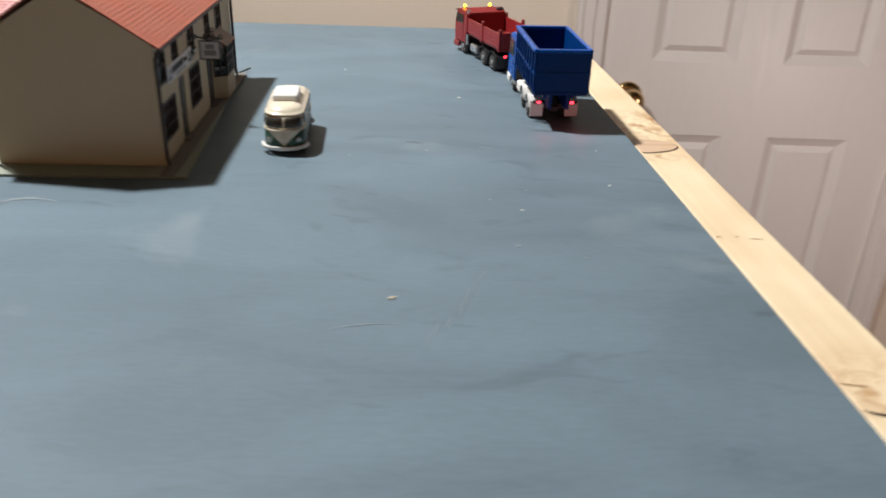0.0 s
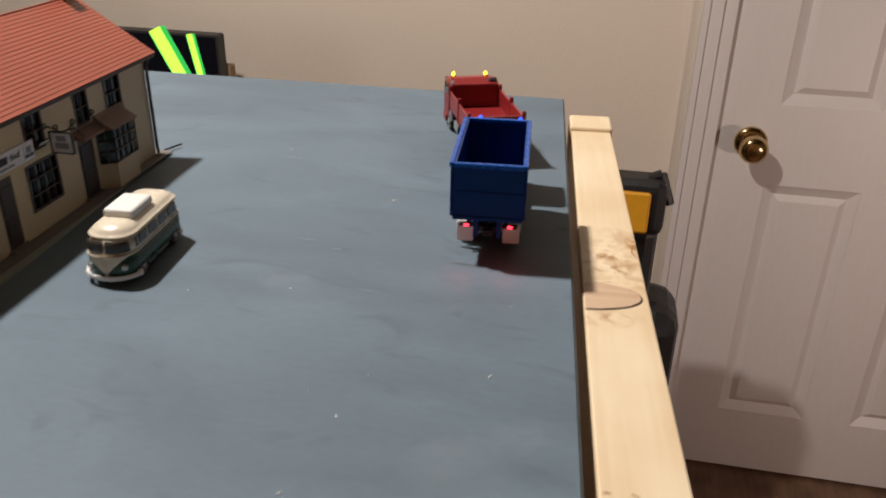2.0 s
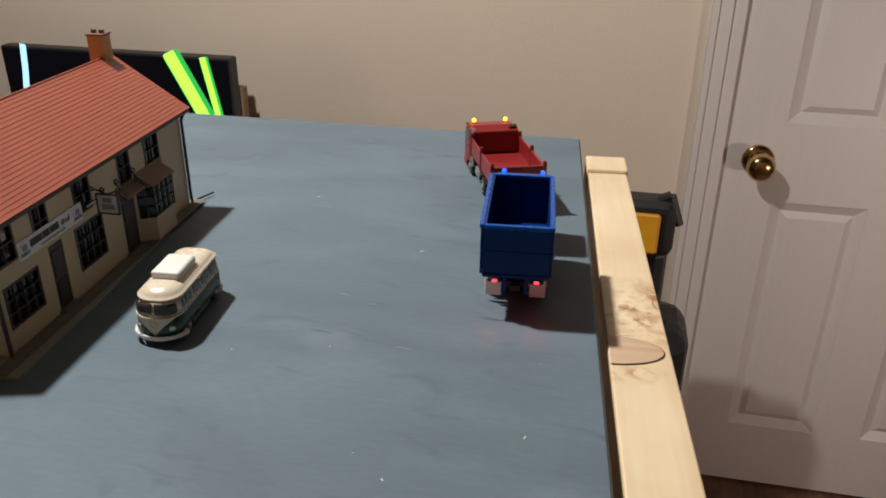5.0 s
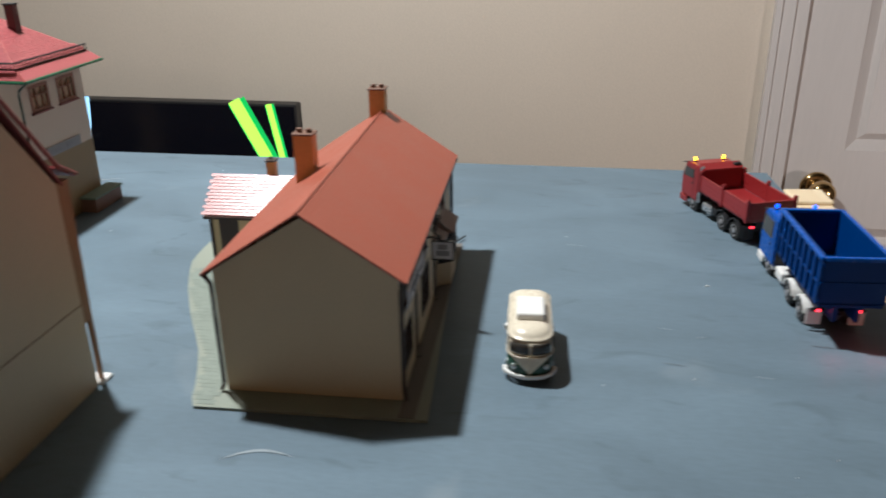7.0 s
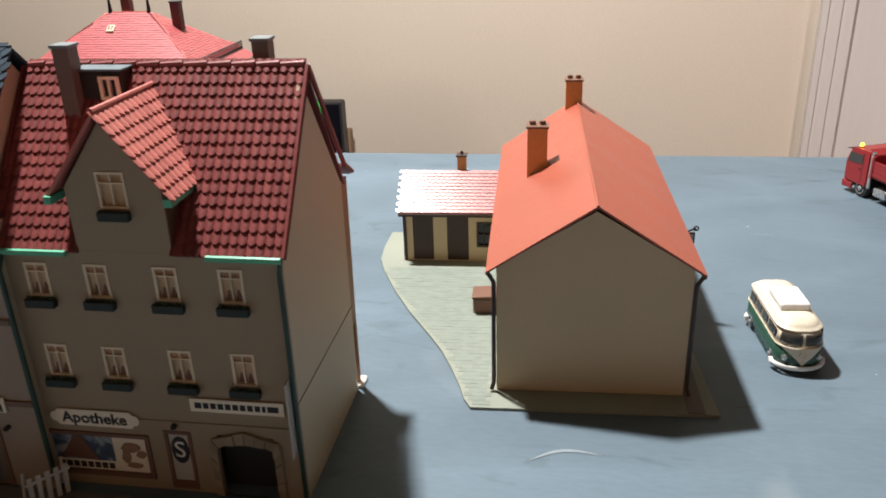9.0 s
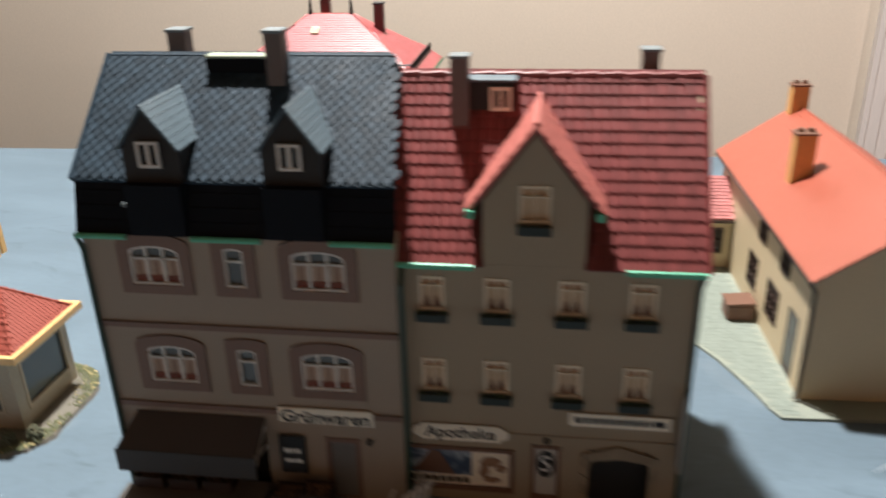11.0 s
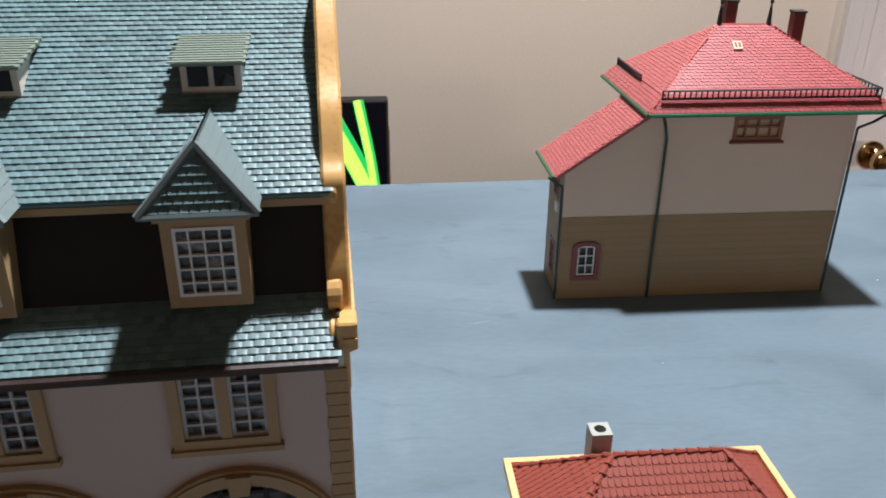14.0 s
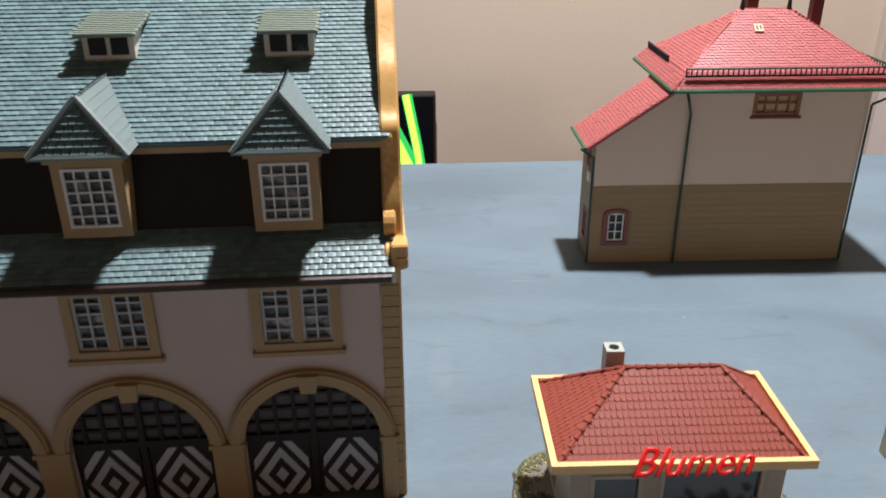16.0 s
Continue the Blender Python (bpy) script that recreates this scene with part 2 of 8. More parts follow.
M = dict(
    board=board_paint(),
    ply=pine("plywood_edge", (0.22, 0.13, 0.07), (0.12, 0.06, 0.03)),
    pine=pine("pine", (0.885, 0.745, 0.52), (0.77, 0.59, 0.375)),
    rail_pine=knotty("rail_pine", (0.885, 0.745, 0.52), (0.77, 0.59, 0.375), ((0.018, 1.042, 0.026, 0.036, 0.7), (0.0125, 1.049, 0.0042, 0.013, 1.6), (0.0130, 1.041, 0.0090, 0.0045, 1.5), (0.0274, 1.056, 0.0042, 0.016, 1.8), (0.0292, 1.045, 0.0055, 0.0060, 1.6), (0.020, 1.067, 0.013, 0.015, 0.5), (0.016, 1.030, 0.026, 0.008, 1.0), (0.010, 0.982, 0.018, 0.010, 1.1), (0.016, 0.752, 0.034, 0.030, 0.9), (0.022, 1.014, 0.022, 0.012, 0.8))),
    knot=pine("knot_wood", (0.76, 0.59, 0.43), (0.56, 0.37, 0.23), 0),
    bark=surface("bark_line", (0.05, 0.025, 0.012), 0.8),
    swirl=surface("dark_grain", (0.32, 0.145, 0.05), 0.6, 900, 300, 0.3),
    scuff=surface("dark_scuffed_paint", (0.115, 0.150, 0.178), 0.5),
    scratch=surface("scuffed_paint", (0.27, 0.315, 0.345), 0.42),
    # unseen wall: warm tint picked for the fill light it bounces
    far_wall=surface("warm_bounce_wall", (0.42, 0.258, 0.145), 0.8, 200, 2, 0.05),
    # unseen side walls: base darkened to cut bounced light
    side_wall=surface("low_bounce_wall", (0.15, 0.115, 0.085), 0.8, 200, 2, 0.05),
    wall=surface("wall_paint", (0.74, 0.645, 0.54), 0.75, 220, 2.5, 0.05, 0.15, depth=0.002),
    # unseen ceiling: near black to keep bounce off the board
    ceiling=surface("low_bounce_ceiling", (0.035, 0.026, 0.018), 0.85, 200, 2, 0.04),
    floor=pine("floor_boards", (0.16, 0.085, 0.05), (0.08, 0.04, 0.022)),
    door=surface("door_paint", (0.70, 0.655, 0.63), 0.42, 160, 3, 0.03, 0.05, stretch=(1, 1, 0.12), depth=0.001),
    brass=principled("antique_brass", (0.60, 0.42, 0.20), 0.16, 1.0),
    black=surface("black_plastic", (0.012, 0.012, 0.013), 0.45),
    screen=principled("screen_glass", (0.006, 0.007, 0.012), 0.12),
    green_glow=glowing("green_light_band", (0.45, 0.95, 0.08), 1.3),
    edge_glow=glowing("green_light_rim", (0.03, 0.55, 0.10), 0.7),
    blue_glow=glowing("pale_blue_light_band", (0.40, 0.72, 1.0), 1.3),
    yellow=surface("yellow_plastic", (0.80, 0.38, 0.02), 0.5),
    cardboard=surface("cardboard", (0.30, 0.20, 0.12), 0.85),
    cream=surface("cream_plastic", (0.56, 0.445, 0.285), 0.55, 700, 30, 0.05, 0.2),
    pub_roof=surface("pub_roof", (0.345, 0.085, 0.050), 0.45, 500, 40, 0.09, 0.2),
    brown=surface("dark_brown_plastic", (0.045, 0.025, 0.018), 0.45),
    brown_md=surface("brown_plastic", (0.17, 0.085, 0.055), 0.5),
    ochre=surface("ochre_plastic", (0.62, 0.33, 0.11), 0.5, 500, 60, 0.10),
    plate=surface("grey_green_base", (0.27, 0.295, 0.245), 0.8, 900, 30, 0.10, 0.3),
    plate_dk=surface("dark_paving", (0.17, 0.155, 0.14), 0.8, 900, 40, 0.12, 0.3),
    cobble=surface("pale_cobbles", (0.222, 0.257, 0.220), 0.75, 900, 60, 0.08, 0.3, piece=0.04),
    cream_wing=surface("pale_wing_plastic", (0.58, 0.47, 0.29), 0.55, 700, 30, 0.05, 0.2),
    wing_tile=surface("pinkish_wing_tile", (0.50, 0.20, 0.19), 0.30, 700, 60, 0.06, 0.1, piece=0.1),
    cream_frame=surface("cream_frame", (0.72, 0.60, 0.44), 0.5),
    white_old=surface("aged_white_plastic", (0.66, 0.61, 0.55), 0.45),
    paper_dull=surface("aged_paper", (0.50, 0.47, 0.42), 0.7, 500, 60, 0.06, 0),
    plant_dark=surface("dark_planting", (0.05, 0.07, 0.035), 0.9, piece=0.3),
    grey_pane=principled("grey_window_pane", (0.10, 0.10, 0.095), 0.12),
    door_grey=surface("grey_door", (0.16, 0.15, 0.14), 0.5),
    gable_grey=surface("grey_brown_gable", (0.15, 0.13, 0.11), 0.55),
    awning=surface("awning_cloth", (0.075, 0.06, 0.055), 0.7),
    produce=surface("mixed_produce", (0.12, 0.06, 0.03), 0.6, piece=0.5),
    chim_cap=surface("blue_grey_cap", (0.17, 0.20, 0.21), 0.5),
    hatch_green=surface("pale_green_hatch", (0.40, 0.46, 0.34), 0.5),
    sign_grey=surface("grey_sign", (0.30, 0.30, 0.31), 0.6),
    ramp_green=surface("grey_green_ramp", (0.16, 0.22, 0.17), 0.7),
    gutter_mid=surface("green_rain_gutter", (0.015, 0.11, 0.05), 0.4),
    # near-black base holds the steep roof face's shade in its colour
    fs_dark=surface("shaded_roof_face", (0.012, 0.012, 0.014), 0.5, 500, 40, 0.1, 0.1, spec=0.3),
    kio_trim=surface("beige_frame", (0.50, 0.42, 0.30), 0.5),
    kio_chim=surface("pale_grey_chimney", (0.35, 0.38, 0.35), 0.6),
    pink_flowers=surface("pink_flowers", (0.45, 0.22, 0.25), 0.8, piece=0.5),
    dark_glass=principled("dark_window", (0.012, 0.011, 0.011), 0.08),
    pink_curtain=surface("pinkish_curtain", (0.30, 0.19, 0.14), 0.8),
    cream_curtain=surface("yellowed_curtain", (0.56, 0.42, 0.28), 0.8),
    red_curtain=surface("red_curtain_band", (0.19, 0.06, 0.04), 0.8),
    white=surface("white_plastic", (0.80, 0.79, 0.76), 0.4, 500, 40, 0.04),
    paper=surface("printed_paper", (0.74, 0.73, 0.76), 0.6, 500, 40, 0.03, 0),
    ink=principled("black_ink", (0.02, 0.02, 0.022), 0.6),
    grey_ink=principled("grey_ink", (0.28, 0.28, 0.30), 0.6),
    blue_ink=surface("blue_print", (0.045, 0.075, 0.13), 0.6, 500, 200, 0.4, 0, stain=((0.30, 0.36, 0.42), 120, 0.48, 0.62)),
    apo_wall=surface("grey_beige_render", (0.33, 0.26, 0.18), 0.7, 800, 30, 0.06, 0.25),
    # lighter than the house fronts: light on the side walls put into the colour
    apo_side=surface("lit_side_wall", (0.56, 0.46, 0.32), 0.6, 800, 30, 0.05, 0.15),
    apo_tile=surface("red_pantile", (0.205, 0.050, 0.047), 0.45, 700, 60, 0.10, 0.1, spec=0.35, piece=0.12),
    gable_tile=surface("salmon_tile", (0.48, 0.155, 0.13), 0.48, 700, 60, 0.08, 0.1, spec=0.35, piece=0.08),
    gru_wall=surface("mauve_grey_render", (0.33, 0.26, 0.20), 0.7, 800, 30, 0.06, 0.25),
    gru_trim=surface("dusky_brown_trim", (0.19, 0.112, 0.082), 0.6),
    slate=surface("blue_slate", (0.024, 0.041, 0.058), 0.60, 700, 60, 0.12, 0.1, spec=0.2, piece=0.22),
    blind=surface("brownish_blind", (0.42, 0.27, 0.17), 0.7),
    box_green=surface("black_green_box", (0.016, 0.024, 0.020), 0.6),
    gate_stone=surface("warm_grey_stone", (0.29, 0.225, 0.155), 0.7, 800, 60, 0.10, 0.25, piece=0.12),
    spot_brown=surface("brown_print", (0.30, 0.17, 0.10), 0.6, 500, 300, 0.3, 0),
    dormer_dark=surface("dark_dormer_boards", (0.028, 0.024, 0.022), 0.6, spec=0.3),
    pale_curtain=surface("pale_pink_curtain", (0.46, 0.34, 0.26), 0.8),
    valance_grey=surface("grey_valance", (0.05, 0.043, 0.04), 0.7),
    slate_black=surface("black_slate", (0.008, 0.009, 0.012), 0.7, 700, 60, 0.12, 0.1, spec=0.1),
    sign_cream=surface("cream_sign_board", (0.84, 0.76, 0.62), 0.5, 500, 60, 0.04, 0),
    bench_grey=surface("grey_display_bench", (0.16, 0.14, 0.125), 0.6),
    slate_lt=surface("grey_blue_slate", (0.115, 0.155, 0.18), 0.48, 700, 60, 0.10, 0.1, piece=0.08),
    gutter=surface("green_gutter", (0.12, 0.45, 0.29), 0.45, spec=0.35),
    gutter_dk=surface("dark_green_pipe", (0.02, 0.05, 0.035), 0.45),
    chim=surface("grey_brown_chimney", (0.15, 0.12, 0.11), 0.6, 500, 70, 0.12),
    board_brown=surface("brown_boards", (0.30, 0.155, 0.075), 0.55),
    sta_up=surface("pinkish_white_render", (0.66, 0.55, 0.45), 0.6, 800, 25, 0.04, 0.12),
    sta_low=surface("tan_plank", (0.30, 0.205, 0.105), 0.55, 600, 30, 0.07, 0.15, piece=0.03),
    sta_tile=surface("glossy_red_tile", (0.36, 0.075, 0.080), 0.43, 700, 60, 0.06, 0.08, spec=0.85, piece=0.08),
    sta_plain=surface("smooth_red_roof", (0.44, 0.10, 0.085), 0.36, 600, 30, 0.06, 0.1),
    sta_red=surface("oxblood_frame", (0.22, 0.055, 0.05), 0.45),
    sta_wood=surface("brown_window_wood", (0.24, 0.10, 0.06), 0.45),
    rail=surface("black_rail", (0.02, 0.02, 0.022), 0.5),
    dk_red=surface("dark_red_brick", (0.11, 0.025, 0.028), 0.5),
    fs_wall=surface("pale_pinkish_render", (0.58, 0.475, 0.42), 0.65, 800, 20, 0.04, 0.25),
    fs_gable=surface("pale_blue_render", (0.70, 0.74, 0.73), 0.65, 800, 20, 0.04, 0.3),
    fs_ochre=surface("ochre_stone", (0.62, 0.37, 0.13), 0.30, 500, 40, 0.08, 0.08),
    fs_sand=surface("sandstone", (0.43, 0.29, 0.145), 0.6, 500, 40, 0.08, 0.15),
    fs_tile=surface("grey_green_tile", (0.130, 0.212, 0.230), 0.45, 700, 60, 0.10, 0.08, spec=0.40, piece=0.16),
    fs_olive=surface("olive_lead_tile", (0.185, 0.232, 0.195), 0.5, 700, 40, 0.08),
    fs_lead=surface("grey_green_lead", (0.165, 0.215, 0.222), 0.42, 700, 40, 0.08),
    fs_gutter=surface("brown_gutter", (0.035, 0.022, 0.02), 0.4),
    gate=surface("near_black_gate", (0.034, 0.026, 0.024), 0.6, spec=0.3),
    gate_white=surface("grey_white_stripe", (0.50, 0.50, 0.51), 0.5),
    # pale patches put reflections and bits of curtain into the pane colour
    hazy=surface("reflection_patch_pane", (0.09, 0.10, 0.105), 0.12, 400, 25, 0.5, 0, stain=((0.62, 0.64, 0.66), 90, 0.52, 0.66)),
    gate_pane=surface("dull_pane", (0.10, 0.085, 0.078), 0.35, 400, 25, 0.3, 0, spec=0.3),
    kio_tile=surface("brick_red_tile", (0.275, 0.062, 0.043), 0.50, 600, 60, 0.07, 0.1, spec=0.3, piece=0.02),
    kio_edge=surface("apricot_fascia", (0.84, 0.53, 0.22), 0.4),
    kio_wall=surface("warm_grey_wall", (0.42, 0.36, 0.27), 0.6),
    kio_glass=principled("shop_pane", (0.10, 0.115, 0.12), 0.12),
    sign_red=surface("red_letters", (0.70, 0.02, 0.02), 0.25),
    moss=surface("moss_scatter", (0.095, 0.100, 0.060), 0.95, 1400, 200, 0.30, 0.8, stain=((0.20, 0.18, 0.11), 500, 0.54, 0.66)),
    moss_lt=surface("moss_carpet", (0.15, 0.165, 0.085), 0.95, 1400, 200, 0.30, 0.8),
    path_grit=surface("grey_brown_grit", (0.17, 0.155, 0.125), 0.9, 1500, 60, 0.2, 0.5),
    flowers=surface("pale_flower_scatter", (0.46, 0.37, 0.18), 0.9, piece=0.4),
    # container blue darkened: the shade on its rear is in the base colour
    truck_blue=surface("shade_navy_bodywork", (0.001, 0.034, 0.170), 0.40, 500, 60, 0.05, 0.05, spec=0.14),
    cab_blue=surface("blue_cab_paint", (0.002, 0.080, 0.40), 0.25, 500, 60, 0.03, 0.0, spec=0.2),
    truck_red=surface("red_bodywork", (0.26, 0.020, 0.022), 0.33, 500, 60, 0.05, 0.05),
    tyre=surface("tyre_rubber", (0.016, 0.016, 0.016), 0.75),
    rim=surface("grey_rim", (0.42, 0.42, 0.43), 0.35, metal=0.5),
    chassis=surface("black_chassis", (0.018, 0.018, 0.020), 0.55),
    silver=surface("silver_tank", (0.60, 0.60, 0.60), 0.3, metal=0.8),
    cab_glass=principled("cab_window", (0.05, 0.045, 0.04), 0.08),
    red_lamp=glowing("lit_tail_lamp", (1.0, 0.03, 0.05), 5.0),
    blue_lamp=glowing("lit_blue_beacon", (0.01, 0.10, 1.0), 2.5),
    amber_lamp=glowing("lit_amber_beacon", (1.0, 0.42, 0.02), 7.0),
    head_lamp=glowing("lit_headlamp", (0.9, 0.95, 1.0), 2.0),
    van_cream=surface("cream_van_paint", (0.72, 0.645, 0.51), 0.28, 500, 60, 0.03, 0.0),
    van_green=surface("green_van_paint", (0.028, 0.080, 0.055), 0.30, 500, 60, 0.04, 0.0),
)


# ---- building helpers ----
def thing(name, x, y, z, label, category, group="", turn=0.0, kind=""):
    ob = new(name)
    ob.empty_display_size = 0.01
    ob.matrix_basis = pose(x, y, z, 0, 0, turn)
    return tagged(ob, label, category, group, kind)


def part(name, bm, material, parent=None, label="", smooth=False):
    me = bpy.data.meshes.new(name)
    bmesh.ops.recalc_face_normals(bm, faces=bm.faces)
    if smooth:
        for face in bm.faces:
            face.smooth = True
    bm.to_mesh(me)
    bm.free()
    me.materials.append(M[material])
    ob = new(name, me)
    ob.parent = parent
    return tagged(ob, label)


I4 = Matrix.Identity(4)


def wallspace(x, y, z, turn=0.0):
    """u along the wall, d into it, z up; turn 0: a wall that faces -y, 90: one that faces +x."""
    return pose(x, y, z, 0, 0, turn)


def hexa(bm, pts, m=I4):
    """A solid from eight corners: four below, four above."""
    v = [bm.verts.new(m @ Vector(p)) for p in pts]
    for q in ((3, 2, 1, 0), (4, 5, 6, 7), (0, 1, 5, 4), (1, 2, 6, 5), (2, 3, 7, 6), (3, 0, 4, 7)):
        bm.faces.new([v[i] for i in q])
    return v


def box(bm, x0, x1, y0, y1, z0, z1, m=I4):
    return hexa(bm, [(x0, y0, z0), (x1, y0, z0), (x1, y1, z0), (x0, y1, z0), (x0, y0, z1), (x1, y0, z1), (x1, y1, z1), (x0, y1, z1)], m)


def soft_box(x0, x1, y0, y1, z0, z1, r=0.0004, m=I4, seg=1):
    bm = bmesh.new()
    box(bm, x0, x1, y0, y1, z0, z1, m)
    bmesh.ops.bevel(bm, geom=bm.edges[:], offset=r, segments=seg, affect="EDGES", profile=0.5)
    return bm


def solid(*boxes, m=I4):
    bm = bmesh.new()
    for b in boxes:
        box(bm, *b, m)
    return bm


def prism(bm, outline, d0, d1, m=I4):
    """outline of (u, z), pushed from depth d0 to d1."""
    a = [bm.verts.new(m @ Vector((u, d0, z))) for u, z in outline]
    b = [bm.verts.new(m @ Vector((u, d1, z))) for u, z in outline]
    bm.faces.new(a[::-1])
    bm.faces.new(b)
    for i in range(len(a)):
        j = (i + 1) % len(a)
        bm.faces.new((a[i], a[j], b[j], b[i]))


def ring_prism(bm, outer, inner, d0, d1, m=I4):
    """A frame between two outlines with as many corners."""
    rows = [[bm.verts.new(m @ Vector((u, d, z))) for u, z in o] for o, d in ((outer, d0), (outer, d1), (inner, d1), (inner, d0))]
    n = len(outer)
    for i in range(n):
        j = (i + 1) % n
        for a, b in ((0, 1), (1, 2), (2, 3), (3, 0)):
            bm.faces.new((rows[a][i], rows[a][j], rows[b][j], rows[b][i]))


def rod(bm, a, b, r, sides=8, r2=None):
    a, b = Vector(a), Vector(b)
    d = b - a
    m = Matrix.Translation(a) @ d.to_track_quat("Z", "Y").to_matrix().to_4x4()
    r2 = r if r2 is None else r2
    lo = [bm.verts.new(m @ Vector((r * math.cos(t), r * math.sin(t), 0))) for t in (2 * math.pi * i / sides for i in range(sides))]
    hi = [bm.verts.new(m @ Vector((r2 * math.cos(t), r2 * math.sin(t), d.length))) for t in (2 * math.pi * i / sides for i in range(sides))]
    bm.faces.new(lo[::-1])
    bm.faces.new(hi)
    for i in range(sides):
        j = (i + 1) % sides
        bm.faces.new((lo[i], lo[j], hi[j], hi[i]))


def pipe(points, r, sides=8):
    bm = bmesh.new()
    for a, b in zip(points, points[1:]):
        rod(bm, a, b, r, sides)
    return bm


def turned(bm, profile, m=I4, sides=20):
    """A body of revolution round local z from (radius, z) pairs."""
    rows = []
    for r, z in profile:
        rows.append([bm.verts.new(m @ Vector((max(r, 1e-6) * math.cos(2 * math.pi * i / sides), max(r, 1e-6) * math.sin(2 * math.pi * i / sides), z))) for i in range(sides)])
    for p, q in zip(rows, rows[1:]):
        for i in range(sides):
            j = (i + 1) % sides
            bm.faces.new((p[i], p[j], q[j], q[i]))
    bm.faces.new(rows[0][::-1])
    bm.faces.new(rows[-1])


def pierced(u0, u1, z0, z1, thick, holes, m=I4, top=None):
    """A wall slab with openings (u0, u1, z0, z1) that go right through; top: outline above z1."""
    bm = bmesh.new()
    us = sorted({u0, u1, *(h[0] for h in holes), *(h[1] for h in holes)})
    zs = sorted({z0, z1, *(h[2] for h in holes), *(h[3] for h in holes)})
    for a, b in zip(us, us[1:]):
        for c, d in zip(zs, zs[1:]):
            mu, mz = (a + b) / 2, (c + d) / 2
            if not any(h[0] < mu < h[1] and h[2] < mz < h[3] for h in holes):
                box(bm, a, b, 0, thick, c, d, m)
    if top:
        prism(bm, top, 0, thick, m)
    bmesh.ops.remove_doubles(bm, verts=bm.verts, dist=1e-6)
    return bm


def window(parent, m, u0, u1, z0, z1, cols, rows, frame_mat, pane_mat="dark_glass", fw=0.0009, bar=0.0005, sill=None, back=0.0012, proud=0.0004, splits=None):
    """A framed window with glazing bars in an opening; its pane stands behind it."""
    fr = splits or [i / rows for i in range(1, rows)]
    ue = [u0 + fw] + [u0 + (u1 - u0) * i / cols + s * bar / 2 for i in range(1, cols) for s in (-1, 1)] + [u1 - fw]
    ze = [z0 + fw] + [z0 + (z1 - z0) * f + s * bar / 2 for f in fr for s in (-1, 1)] + [z1 - fw]
    panes = [(a, b, c, d) for a, b in zip(ue[::2], ue[1::2]) for c, d in zip(ze[::2], ze[1::2])]
    w = part("window", pierced(u0, u1, z0, z1, 0.0008 + proud, panes, m @ Matrix.Translation((0, -proud, 0))), frame_mat, parent)
    part("pane", solid((u0 + fw / 2, u1 - fw / 2, back, back + 0.0006, z0 + fw / 2, z1 - fw / 2), m=m), pane_mat, w)
    if sill:
        part("sill", solid((u0 - 0.001, u1 + 0.001, -0.0018, 0.0, z0 - 0.0012, z0), m=m), sill, w)
    return w


def arch(u0, u1, z0, z1, rise, n=8):
    """An outline with a segment or round head that rises by rise above z1 - rise."""
    spring, mid, half = z1 - rise, (u0 + u1) / 2, (u1 - u0) / 2
    pts = [(u0, z0), (u1, z0)]
    for i in range(n + 1):
        t = math.pi * i / n
        pts.append((mid + half * math.cos(t), spring + rise * math.sin(t)))
    return pts


def slope(bm, pts, thick=0.0012):
    """A flat slab on a polygon of 3D points, thickened downwards along its normal."""
    p = [Vector(q) for q in pts]
    n = (p[1] - p[0]).cross(p[2] - p[0]).normalized()
    if n.z < 0:
        n = -n
    a = [bm.verts.new(q) for q in p]
    b = [bm.verts.new(q - n * thick) for q in p]
    bm.faces.new(a)
    bm.faces.new(b[::-1])
    for i in range(len(a)):
        j = (i + 1) % len(a)
        bm.faces.new((a[i], b[i], b[j], a[j]))


def inside(p, poly):
    c = False
    for i in range(len(poly)):
        (x1, y1), (x2, y2) = poly[i], poly[i - 1]
        if (y1 > p[1]) != (y2 > p[1]) and p[0] < (x2 - x1) * (p[1] - y1) / (y2 - y1) + x1:
            c = not c
    return c


def flat_tile(w, h, t=0.0007, gap=0.00008):
    """A plain tile: thick lower edge that laps the row below."""
    return [((-w / 2 + gap, 0, -0.0002), (w / 2 - gap, 0, -0.0002), (w / 2 - gap, h * 1.06, -0.0003), (-w / 2 + gap, h * 1.06, -0.0003),
             (-w / 2 + gap, 0, t), (w / 2 - gap, 0, t), (w / 2 - gap, h * 1.06, 0.00005), (-w / 2 + gap, h * 1.06, 0.00005))]


def paver(w, h, t, gap):
    """A flat paving stone with a joint all round."""
    a, b, c, d = -w / 2 + gap, w / 2 - gap, gap, h - gap
    return [((a, c, 0), (b, c, 0), (b, d, 0), (a, d, 0), (a, c, t), (b, c, t), (b, d, t), (a, d, t))]


def round_tile(w, h, t=0.0007, gap=0.00006):
    """A plain tile with a rounded lower end (beaver-tail): a fan of faces."""
    return ("tail", w, h, t, gap)


def scale_tile(w, h, t):
    """A convex tile with a round lower end."""
    return ("scale", w, h, t)


def point_tile(w, h, t):
    """A slate with a pointed lower end, lapping two rows."""
    return ("point", w, h, t)


def roll_tile(w, h, t):
    """A square-ended tile with one rolled side."""
    return ("roll", w, h, t)


